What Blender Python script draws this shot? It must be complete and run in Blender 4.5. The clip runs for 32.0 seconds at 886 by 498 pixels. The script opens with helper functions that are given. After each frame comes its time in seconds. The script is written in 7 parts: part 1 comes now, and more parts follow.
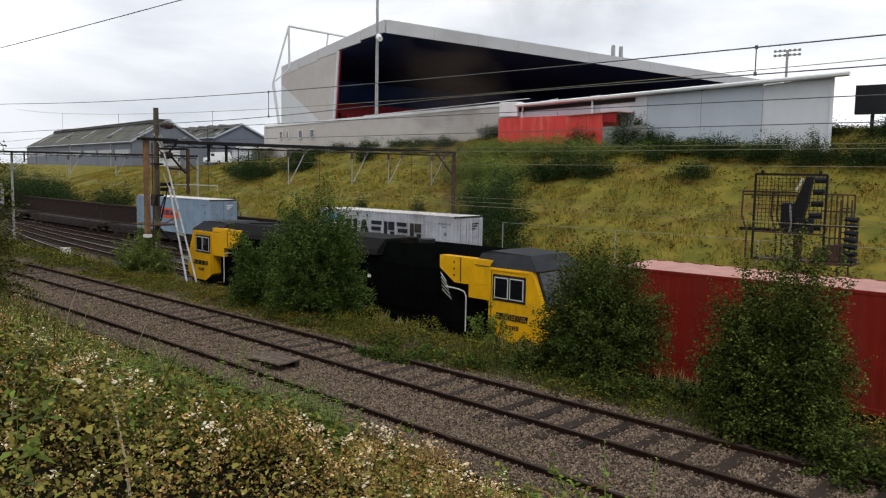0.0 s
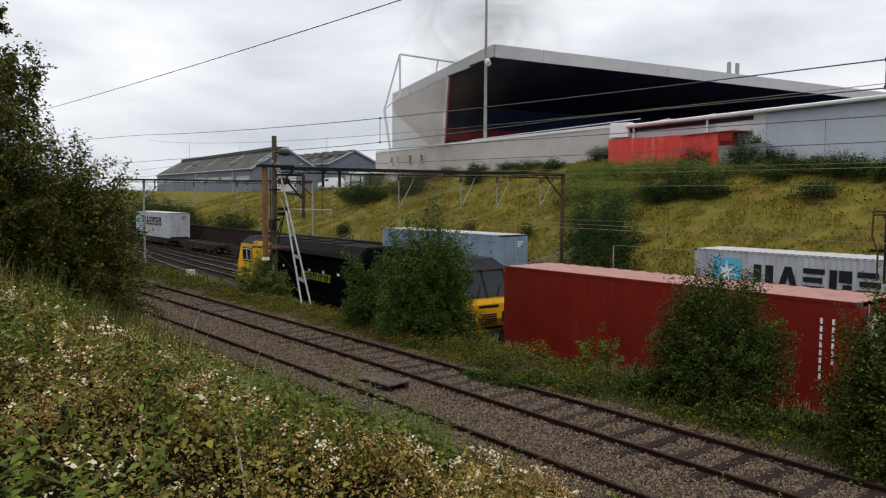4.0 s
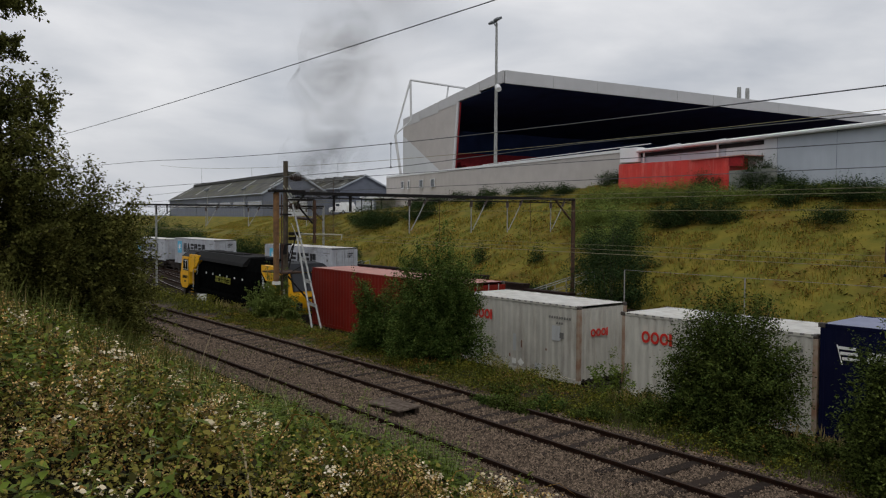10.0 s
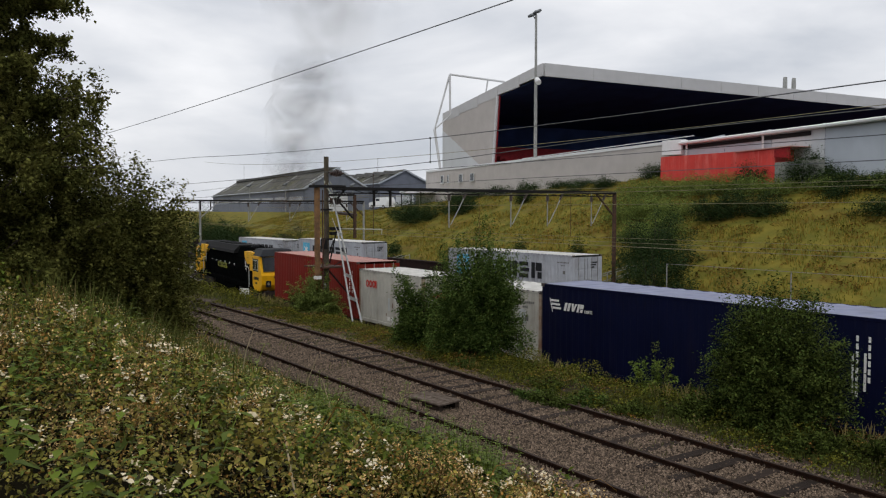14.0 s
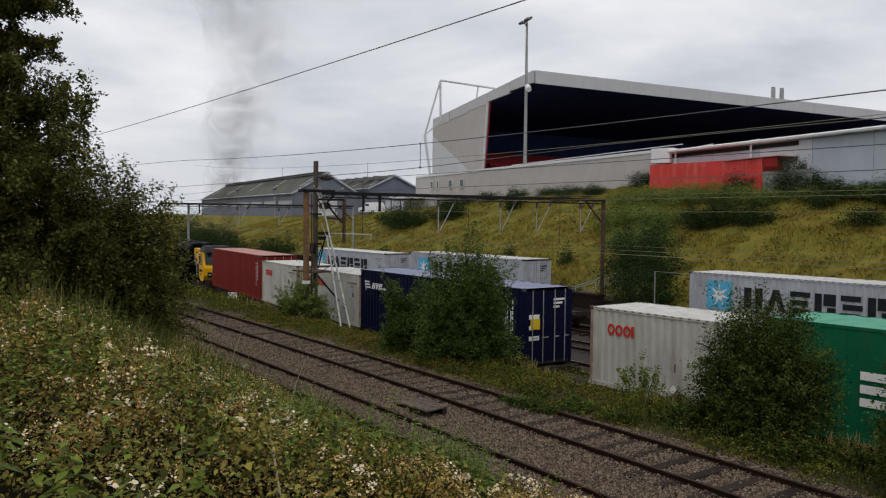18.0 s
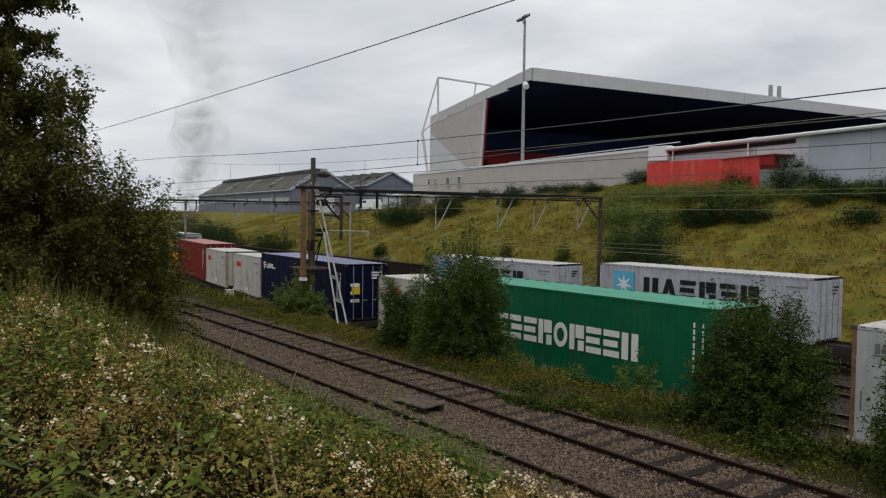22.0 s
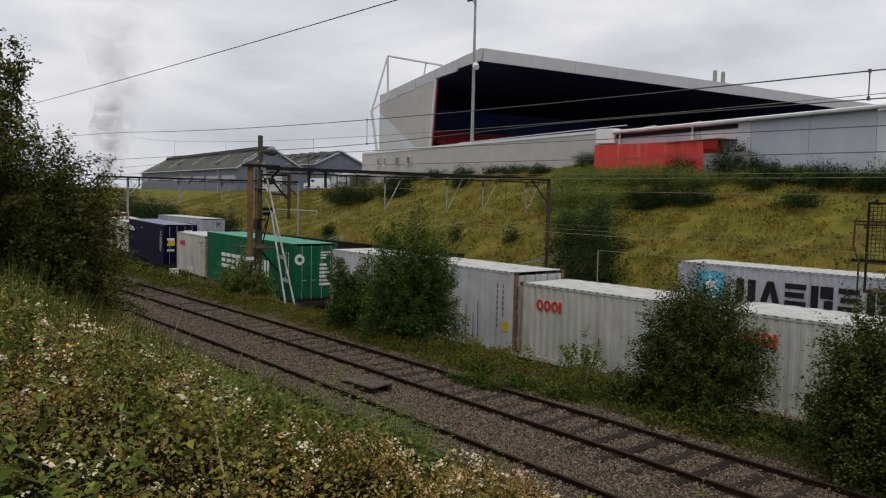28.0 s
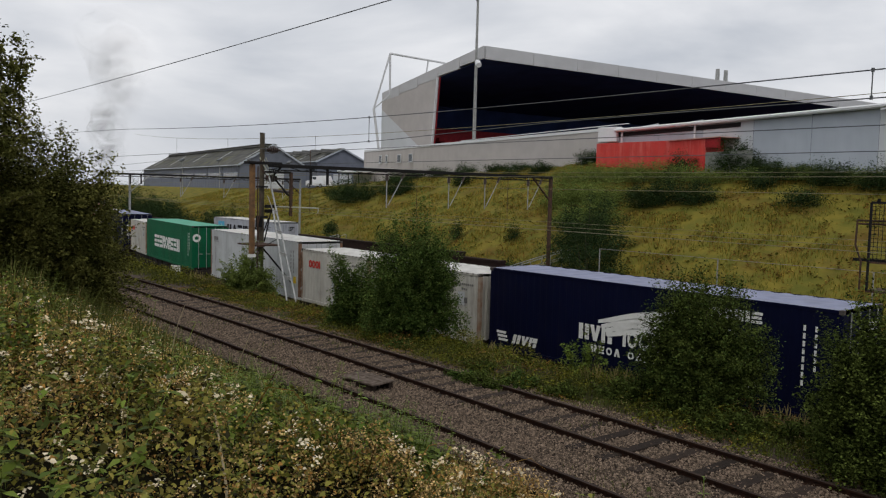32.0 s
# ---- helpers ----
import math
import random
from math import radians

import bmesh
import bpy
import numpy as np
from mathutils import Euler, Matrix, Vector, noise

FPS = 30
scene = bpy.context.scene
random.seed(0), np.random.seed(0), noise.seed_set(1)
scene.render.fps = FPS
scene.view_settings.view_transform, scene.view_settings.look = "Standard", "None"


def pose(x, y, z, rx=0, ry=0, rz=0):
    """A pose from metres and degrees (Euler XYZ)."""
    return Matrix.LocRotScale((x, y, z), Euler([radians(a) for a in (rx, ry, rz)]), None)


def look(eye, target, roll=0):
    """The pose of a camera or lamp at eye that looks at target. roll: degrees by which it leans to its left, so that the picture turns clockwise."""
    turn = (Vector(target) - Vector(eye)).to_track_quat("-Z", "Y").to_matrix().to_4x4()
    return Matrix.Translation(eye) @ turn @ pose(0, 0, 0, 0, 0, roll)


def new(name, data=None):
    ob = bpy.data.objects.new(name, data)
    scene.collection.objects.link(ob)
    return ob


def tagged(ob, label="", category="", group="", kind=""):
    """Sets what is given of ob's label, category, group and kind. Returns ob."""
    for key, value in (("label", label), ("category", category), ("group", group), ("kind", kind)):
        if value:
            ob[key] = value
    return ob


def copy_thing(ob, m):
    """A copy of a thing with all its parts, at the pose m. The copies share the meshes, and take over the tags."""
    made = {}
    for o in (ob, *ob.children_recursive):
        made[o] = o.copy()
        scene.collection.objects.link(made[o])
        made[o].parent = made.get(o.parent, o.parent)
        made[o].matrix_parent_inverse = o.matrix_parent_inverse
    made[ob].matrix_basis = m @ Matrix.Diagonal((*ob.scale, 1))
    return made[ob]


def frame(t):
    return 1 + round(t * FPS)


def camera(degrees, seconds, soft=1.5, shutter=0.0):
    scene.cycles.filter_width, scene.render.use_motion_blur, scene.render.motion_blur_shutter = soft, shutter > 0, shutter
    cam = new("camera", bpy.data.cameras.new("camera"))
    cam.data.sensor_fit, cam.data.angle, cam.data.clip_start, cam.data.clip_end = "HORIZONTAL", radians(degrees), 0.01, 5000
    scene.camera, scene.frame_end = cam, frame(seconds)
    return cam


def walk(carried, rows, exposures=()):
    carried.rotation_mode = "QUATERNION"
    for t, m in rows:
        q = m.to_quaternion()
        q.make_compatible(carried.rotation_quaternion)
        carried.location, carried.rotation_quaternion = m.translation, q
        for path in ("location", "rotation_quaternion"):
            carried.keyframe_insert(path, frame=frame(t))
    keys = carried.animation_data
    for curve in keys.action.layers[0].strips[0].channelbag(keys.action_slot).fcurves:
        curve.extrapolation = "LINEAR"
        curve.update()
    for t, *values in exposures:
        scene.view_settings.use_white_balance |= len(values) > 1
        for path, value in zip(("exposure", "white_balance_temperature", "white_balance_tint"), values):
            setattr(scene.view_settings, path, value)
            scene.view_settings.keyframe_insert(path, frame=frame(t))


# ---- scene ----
LENS = 58.05
EYE = (0.0, 0.0, 4.68)
# seconds, tilt, lean and heading of the hand-held camera
TURNS = [
    (0, 84.362, -0.945, 39.687), (0.5, 84.492, -0.99, 40.535), (1, 84.981, -0.558, 42.073), (1.5, 85.284, -0.407, 43.908),
    (2, 84.761, 0.186, 45.193), (2.5, 84.951, -0.15, 45.506), (3, 85.2, -0.256, 46.005), (3.5, 85.585, -0.387, 46.855),
    (5.5, 86.535, -0.026, 48.257), (6, 86.972, 0.047, 48.405), (6.5, 87.155, 0.115, 48.765), (7, 87.066, 0.143, 48.823),
    (7.5, 87.226, 0.146, 48.977), (8, 87.41, 0.001, 49.178), (8.5, 87.625, -0.069, 48.915), (9, 89.106, -0.153, 48.43),
    (9.5, 88.935, -0.154, 48.532), (10, 87.683, -0.322, 48.182), (10.5, 85.845, 0.011, 48.31), (11, 86.086, 0.185, 48.425),
    (11.5, 86.407, 0.026, 48.782), (12, 86.669, 0.169, 49.316), (12.5, 86.806, 0.093, 49.98), (13, 87.006, 0.017, 50.283),
    (13.5, 87.105, -0.038, 50.71), (14, 87.272, -0.02, 51.022), (14.5, 87.289, -0.03, 51.074), (16.5, 87.343, -0.214, 50.992),
    (17, 87.373, -0.091, 50.971), (17.5, 87.381, -0.012, 50.688), (18, 87.683, -0.572, 50.264), (18.5, 87.898, -0.85, 50.013),
    (19, 87.897, -1.063, 50.038), (19.5, 87.794, -1.065, 49.978), (20, 87.956, -0.952, 50.029), (20.5, 87.519, -1.05, 50.13),
    (21, 87.47, -0.884, 50.307), (21.5, 87.405, -0.441, 50.511), (22, 87.482, -0.716, 50.072), (22.5, 87.524, -0.875, 49.96),
    (23, 87.598, -0.745, 49.773), (23.5, 87.473, -0.417, 49.816), (24, 87.119, -0.593, 49.513), (24.5, 87.1, -0.464, 49.409),
    (25, 86.83, -0.434, 49.164), (25.5, 86.928, -0.864, 48.61), (27.5, 86.088, -1.276, 46.858), (28, 86.128, -1.299, 46.434),
    (28.5, 86.309, -1.359, 47.044), (29, 86.263, -1.383, 47.084), (29.5, 86.14, -1.353, 47.141), (30, 86.273, -1.424, 47.251),
    (30.5, 86.239, -1.234, 47.275), (31, 86.054, -1.119, 47.14), (31.5, 86.233, -1.259, 47.16), (32, 85.971, -1.487, 46.565),
]
cam = camera(LENS, 32.0, soft=1.2)
walk(cam, [(t, pose(*EYE, a, b, c)) for t, a, b, c in TURNS],
     exposures=[(0.0, 0.46), (2.0, 0.34), (6.0, 0.26), (8.4, 0.12), (9.0, -0.06), (9.5, -0.10), (10.0, -0.14), (10.7, 0.08), (13.0, 0.14), (17.0, 0.06), (19.0, 0.0), (25.0, 0.0), (32.0, 0.0)])

# ---------------------------------------------------------------- light
world = bpy.data.worlds.new("overcast_sky")
scene.world = world
world.use_nodes = True
wn, wl = world.node_tree.nodes, world.node_tree.links
sky = wn.new("ShaderNodeTexSky")
sky.sky_type = 'NISHITA'
sky.sun_disc = False
sky.sun_elevation = radians(48)
sky.sun_rotation = radians(138)
sky.air_density, sky.dust_density, sky.ozone_density = 1.0, 4.0, 1.0
# cloud deck: grey layers that cover the blue
wco = wn.new("ShaderNodeTexCoord")
wmap = wn.new("ShaderNodeMapping")
wmap.inputs["Scale"].default_value = (1.0, 1.0, 3.2)
wl.new(wco.outputs["Generated"], wmap.inputs["Vector"])
cl = wn.new("ShaderNodeTexNoise")
cl.inputs["Scale"].default_value = 2.6
cl.inputs["Detail"].default_value = 6
cl.inputs["Roughness"].default_value = 0.5
cl.inputs["Distortion"].default_value = 0.3
wl.new(wmap.outputs["Vector"], cl.inputs["Vector"])
cr = wn.new("ShaderNodeValToRGB")
cr.color_ramp.elements[0].position, cr.color_ramp.elements[0].color = 0.30, (0.51, 0.545, 0.61, 1)
cr.color_ramp.elements[1].position, cr.color_ramp.elements[1].color = 0.68, (1.0, 1.0, 1.02, 1)
wl.new(cl.outputs["Fac"], cr.inputs["Fac"])
b1, b2, mx, out = wn["Background"], wn.new("ShaderNodeBackground"), wn.new("ShaderNodeMixShader"), wn["World Output"]
wl.new(sky.outputs["Color"], b1.inputs["Color"])
b1.inputs["Strength"].default_value = 0.10
wl.new(cr.outputs["Color"], b2.inputs["Color"])
b2.inputs["Strength"].default_value = 0.95
mx.inputs["Fac"].default_value = 0.93
wl.new(b1.outputs[0], mx.inputs[1])
wl.new(b2.outputs[0], mx.inputs[2])
wl.new(mx.outputs[0], out.inputs["Surface"])
sun = new("sun", bpy.data.lights.new("sun", 'SUN'))
sun.data.energy, sun.data.angle, sun.data.color = 0.72, radians(25), (1.0, 0.97, 0.92)
sun.matrix_world = look((0, 0, 50), (-24, 27, 0))

# ---------------------------------------------------------------- plan
def near_y(x):
    """Centre of the near siding."""
    return 12.55 - 0.095 * x - 0.0005 * x * x if x > -95 else 12.55 + 9.03 - 4.51 + (x + 95) * 0.0

def yard_y(x):
    """Centre of the track on which the locomotive hauls its train."""
    return 21.42 + 0.0016 * x * x if x > -110 else 21.42 + 19.36 - 0.352 * (x + 110)

def far_y(x):
    """Centre of the far track."""
    return 35.47 - 0.0194 * x + 0.00035 * x * x if x > -230 else 35.47 + 4.46 + 18.5 - 0.18 * (x + 230)

RAIL = -1.80       # rail top of the running lines, the siding's is 0

def smooth(a, b, v):
    v = min(1, max(0, (v - a) / (b - a)))
    return v * v * (3 - 2 * v)

def top_z(x):
    return 7.45 - 3.0 * smooth(-45, -115, x) + .65 * smooth(-54, -42, x)

def ground_z(x, y):
    yn, yf = near_y(x), far_y(x)
    yt = min(yard_y(x), yf - 9)
    e = y - (13.0 - 0.04 * x)
    bump = 0.25 * noise.noise(Vector((x * .12, y * .12, 3.1)))
    if y < yn - 3.4:
        q = smooth(-4.6, -9.5, e)
        z = -0.15 + (2.38 + bump + 0.75 * smooth(-8, -22, x)) * q + 0.75 * smooth(-9, -14, e) * smooth(-26, -8, x)
        return z
    if y < yn + 2.2:
        return -0.13
    lo = yt - 2.3
    if y < lo:
        return -0.14 + (RAIL - 0.25 + 0.14) * smooth(yn + 3.6, lo, y) + 0.12 * bump
    foot = yf + 3.2
    if y < foot:
        return RAIL - 0.25
    w = 23.0
    tz = top_z(x)
    if y < foot + w:
        k = (y - foot) / w
        return RAIL - 0.25 + (tz - RAIL + 0.25) * (k ** 0.92) + bump * 1.6 * math.sin(math.pi * k)
    return tz + (bump * 0.3 if y < foot + 60 else 0)

# ---------------------------------------------------------------- materials
MATS = {}

def mat(name, color, rough=0.8, metal=0.0, vary=0.25, scale=6.0, color2=None, bump=0.0, bscale=40.0, dirt=None, dscale=1.2, damt=0.5, rand=0.0, spec=0.2, streak=0.0, trans=0.0):
    if name in MATS:
        return MATS[name]
    m = bpy.data.materials.new(name)
    m.use_nodes = True
    N, L = m.node_tree.nodes, m.node_tree.links
    b = N["Principled BSDF"]
    b.inputs["Roughness"].default_value, b.inputs["Metallic"].default_value = rough, metal
    b.inputs["Specular IOR Level"].default_value = spec
    co = N.new("ShaderNodeTexCoord")
    n1 = N.new("ShaderNodeTexNoise")
    n1.inputs["Scale"].default_value, n1.inputs["Detail"].default_value = scale, 5
    L.new(co.outputs["Object"], n1.inputs["Vector"])
    c2 = color2 or tuple(c * (1 - vary) for c in color)
    mx = N.new("ShaderNodeMix")
    mx.data_type = 'RGBA'
    rp = N.new("ShaderNodeMapRange")
    rp.inputs[1].default_value, rp.inputs[2].default_value = 0.35, 0.65
    L.new(n1.outputs["Fac"], rp.inputs[0])
    L.new(rp.outputs[0], mx.inputs["Factor"])
    mx.inputs["A"].default_value, mx.inputs["B"].default_value = (*color, 1), (*c2, 1)
    res = mx.outputs["Result"]
    if dirt:
        n2 = N.new("ShaderNodeTexNoise")
        n2.inputs["Scale"].default_value, n2.inputs["Detail"].default_value, n2.inputs["Roughness"].default_value = dscale, 8, 0.65
        if streak:
            mp = N.new("ShaderNodeMapping")
            mp.inputs["Scale"].default_value = (1.0, 1.0, streak)
            L.new(co.outputs["Object"], mp.inputs["Vector"])
            L.new(mp.outputs["Vector"], n2.inputs["Vector"])
        else:
            L.new(co.outputs["Object"], n2.inputs["Vector"])
        r2 = N.new("ShaderNodeMapRange")
        r2.inputs[1].default_value, r2.inputs[2].default_value, r2.inputs[4].default_value = 0.5, 0.75, damt
        L.new(n2.outputs["Fac"], r2.inputs[0])
        m2 = N.new("ShaderNodeMix")
        m2.data_type = 'RGBA'
        L.new(r2.outputs[0], m2.inputs["Factor"])
        L.new(res, m2.inputs["A"])
        m2.inputs["B"].default_value = (*dirt, 1)
        res = m2.outputs["Result"]
    if rand:
        oi = N.new("ShaderNodeNewGeometry") if rand < 0 else N.new("ShaderNodeObjectInfo")
        hs = N.new("ShaderNodeHueSaturation")
        rr = N.new("ShaderNodeMapRange")
        rr.inputs[3].default_value, rr.inputs[4].default_value = 1 - abs(rand), 1 + abs(rand)
        L.new(oi.outputs["Random Per Island" if rand < 0 else "Random"], rr.inputs[0])
        L.new(rr.outputs[0], hs.inputs["Value"])
        L.new(res, hs.inputs["Color"])
        res = hs.outputs["Color"]
    L.new(res, b.inputs["Base Color"])
    if bump:
        n3 = N.new("ShaderNodeTexNoise")
        n3.inputs["Scale"].default_value, n3.inputs["Detail"].default_value = bscale, 4
        L.new(co.outputs["Object"], n3.inputs["Vector"])
        bp = N.new("ShaderNodeBump")
        bp.inputs["Strength"].default_value, bp.inputs["Distance"].default_value = bump, 0.02
        L.new(n3.outputs["Fac"], bp.inputs["Height"])
        L.new(bp.outputs["Normal"], b.inputs["Normal"])
    if trans:
        tr = N.new("ShaderNodeBsdfTranslucent")
        L.new(res, tr.inputs["Color"])
        ms = N.new("ShaderNodeMixShader")
        ms.inputs["Fac"].default_value = trans
        L.new(b.outputs[0], ms.inputs[1])
        L.new(tr.outputs[0], ms.inputs[2])
        L.new(ms.outputs[0], N["Material Output"].inputs["Surface"])
    MATS[name] = m
    return m

# ---------------------------------------------------------------- mesh helpers
def obj(name, bm, material, parent=None, label="", smooth_faces=False):
    me = bpy.data.meshes.new(name)
    if smooth_faces:
        for f in bm.faces:
            f.smooth = True
    bm.to_mesh(me)
    bm.free()
    for m in (material if isinstance(material, (list, tuple)) else [material]):
        me.materials.append(m)
    ob = new(name, me)
    if parent:
        ob.parent = parent
    if label:
        ob["label"] = label
    return ob

def part(name, bm, material, parent, label="", smooth_faces=False):
    return obj(name, bm, material, parent, label, smooth_faces)

def pymesh(name, verts, faces, material, parent=None, mi=None, smooth_faces=False):
    me = bpy.data.meshes.new(name)
    me.from_pydata(verts, [], faces)
    for m in (material if isinstance(material, (list, tuple)) else [material]):
        me.materials.append(m)
    if mi is not None:
        me.polygons.foreach_set("material_index", mi)
    if smooth_faces:
        me.polygons.foreach_set("use_smooth", [True] * len(me.polygons))
    me.update()
    ob = new(name, me)
    if parent:
        ob.parent = parent
    return ob

def box(bm, x0, x1, y0, y1, z0, z1, bev=0.0, m=None):
    r = bmesh.ops.create_cube(bm, size=1)
    vs = r["verts"]
    for v in vs:
        v.co = Vector(((x0 + x1) / 2 + v.co.x * (x1 - x0), (y0 + y1) / 2 + v.co.y * (y1 - y0), (z0 + z1) / 2 + v.co.z * (z1 - z0)))
    if bev:
        es = list({e for v in vs for e in v.link_edges})
        r2 = bmesh.ops.bevel(bm, geom=es, offset=bev, segments=1, affect='EDGES')
        vs = list({v for f in r2["faces"] for v in f.verts} | {v for v in vs if v.is_valid})
    if m is not None:
        bmesh.ops.transform(bm, matrix=m, verts=vs)
    return vs

def bx(*a, **k):
    bm = bmesh.new()
    box(bm, *a, **k)
    return bm

def tube(bm, pts, r, seg=8, r2=None):
    """A round bar along the points, tapering from r to r2."""
    pts = [Vector(p) for p in pts]
    rings = []
    for i, p in enumerate(pts):
        d = (pts[min(i + 1, len(pts) - 1)] - pts[max(i - 1, 0)]).normalized()
        a = d.orthogonal().normalized() if not rings else (a - d * a.dot(d)).normalized()
        b = d.cross(a)
        rr = r + ((r2 if r2 is not None else r) - r) * i / max(1, len(pts) - 1)
        rings.append([bm.verts.new(p + (a * math.cos(k * 2 * math.pi / seg) + b * math.sin(k * 2 * math.pi / seg)) * rr) for k in range(seg)])
    for q, w in zip(rings, rings[1:]):
        for k in range(seg):
            bm.faces.new((q[k], q[(k + 1) % seg], w[(k + 1) % seg], w[k]))
    bm.faces.new(rings[0][::-1])
    bm.faces.new(rings[-1])
    return bm

def tb(pts, r, seg=8, r2=None):
    return tube(bmesh.new(), pts, r, seg, r2)

def prism(bm, outline, y0, y1):
    """Outline in x, z pushed from y0 to y1."""
    a = [bm.verts.new((x, y0, z)) for x, z in outline]
    b = [bm.verts.new((x, y1, z)) for x, z in outline]
    n = len(a)
    fs = [bm.faces.new(a), bm.faces.new(b[::-1])]
    for i in range(n):
        fs.append(bm.faces.new((a[i], b[i], b[(i + 1) % n], a[(i + 1) % n])))
    bmesh.ops.recalc_face_normals(bm, faces=fs)
    return bm

def empty(name, m=None, label="", category="", group=""):
    e = new(name)
    e.empty_display_size = 0.3
    if m is not None:
        e.matrix_world = m
    return tagged(e, label, category, group)

def lettering(parent, text, size, m, material, depth=0.006, name="lettering", shear=0.0, sx=1.0, bold=0.0):
    """Raised letters in the built-in font, in the xy plane of m."""
    c = bpy.data.curves.new(name, 'FONT')
    c.body, c.size, c.extrude, c.shear, c.resolution_u, c.offset = text, size, depth, shear, 3, bold
    tmp = bpy.data.objects.new("tmp", c)
    me = bpy.data.meshes.new_from_object(tmp)
    bpy.data.objects.remove(tmp)
    bpy.data.curves.remove(c)
    me.transform(m @ Matrix.Diagonal((sx, 1, 1, 1)))
    me.materials.clear()
    me.materials.append(material)
    me.name = name
    ob = new(name, me)
    ob.parent = parent
    return ob

def SIDE(x, z, y):
    """On the side that looks towards -y: letters run along +x, up along z."""
    return Matrix.Translation((x, y, z)) @ Matrix.Rotation(radians(90), 4, 'X')

def END(y, z, x):
    """On the end that looks towards +x."""
    return Matrix.Translation((x, y, z)) @ Matrix.Rotation(radians(90), 4, 'Z') @ Matrix.Rotation(radians(90), 4, 'X')

GRASS = mat("dry_grass", (0.185, 0.150, 0.025), 0.95, color2=(0.104, 0.104, 0.018), scale=0.8, dirt=(0.115, 0.062, 0.016), dscale=0.25, damt=0.95, bump=1.0, bscale=5, spec=0.1)
VERGE = mat("weedy_verge", (0.030, 0.028, 0.012), 0.95, color2=(0.040, 0.031, 0.017), scale=1.4, dirt=(0.055, 0.042, 0.030), dscale=0.7, damt=0.8, bump=0.8, bscale=25, spec=0.1)
BALLAST = mat("ballast_bed", (0.078, 0.057, 0.042), 0.95, color2=(0.040, 0.029, 0.021), scale=9, dirt=(0.17, 0.128, 0.088), dscale=30, damt=0.7, bump=1.0, bscale=22, spec=0.15)
YARD = mat("sooty_ballast", (0.058, 0.048, 0.042), 0.95, color2=(0.030, 0.026, 0.023), scale=7, dirt=(0.12, 0.10, 0.09), dscale=25, damt=0.6, bump=1.0, bscale=20, spec=0.15)
# near-black soil: the shade in gaps between bramble leaves is in its colour
SOIL = mat("shaded_bank_soil", (0.012, 0.010, 0.006), 0.95, color2=(0.009, 0.009, 0.005), scale=2.0, bump=0.6, spec=0.0)
TARMAC = mat("yard_tarmac", (0.11, 0.11, 0.11), 0.9, color2=(0.07, 0.07, 0.07), scale=0.5, spec=0.2)
RUST = mat("rusty_rail", (0.036, 0.018, 0.012), 0.9, metal=0.0, spec=0.03, color2=(0.022, 0.014, 0.011), scale=12)
RUNNING = mat("polished_rail_top", (0.22, 0.20, 0.185), 0.35, metal=0.7, spec=0.4, color2=(0.2, 0.17, 0.15), scale=3)
SHINE = mat("worn_rail_top", (0.055, 0.037, 0.028), 0.8, metal=0.0, spec=0.1, color2=(0.035, 0.027, 0.023), scale=3)
SLEEPER = mat("old_timber_sleeper", (0.036, 0.024, 0.018), 0.9, color2=(0.022, 0.016, 0.012), scale=8, bump=0.5, rand=0.3)

# ---------------------------------------------------------------- ground
def make_ground():
    xs = [-900, -600, -420, -320, -260, -220, -190, -165, -145] + [-130 + i * 2.0 for i in range(58)] + [-14 + i * 1.0 for i in range(40)] + [30, 40, 60, 100, 180, 300, 600, 900]
    verts, faces, mi = [], [], []
    rows = []
    for x in xs:
        yn, yf = near_y(x), far_y(x)
        yt = min(yard_y(x), yf - 9)
        foot = yf + 3.2
        ys = [-900, -400, -150, -60, -30, -18, -12] + [-9 + i * 0.9 for i in range(1, 10)]
        a = yn - 3.4
        ys += [ys[-1] + (a - ys[-1]) * k / 9 for k in range(1, 9)] + [a, yn - 2.2, yn, yn + 2.2]
        lo = yt - 2.3
        ys += [yn + 2.2 + (lo - yn - 2.2) * k / 5 for k in range(1, 6)]
        ys += [lo + (foot - lo) * k / 6 for k in range(1, 7)]
        ys += [foot + 23 * k / 16 for k in range(1, 17)] + [foot + 40, foot + 80, foot + 160, foot + 400, foot + 1500]
        rows.append([(x, y, ground_z(x, y)) for y in ys])
    n = len(rows[0])
    for r in rows:
        verts += r
    kinds = []
    for j in range(n - 1):
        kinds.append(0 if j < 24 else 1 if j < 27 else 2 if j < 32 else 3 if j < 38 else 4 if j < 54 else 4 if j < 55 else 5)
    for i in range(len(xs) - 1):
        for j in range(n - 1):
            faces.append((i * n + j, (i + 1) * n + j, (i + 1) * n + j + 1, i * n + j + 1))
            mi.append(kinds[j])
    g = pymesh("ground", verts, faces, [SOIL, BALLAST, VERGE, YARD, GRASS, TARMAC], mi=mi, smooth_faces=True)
    return tagged(g, "railway land with ballast, weedy verge and grassy embankment", "ground", kind="structure")

make_ground()

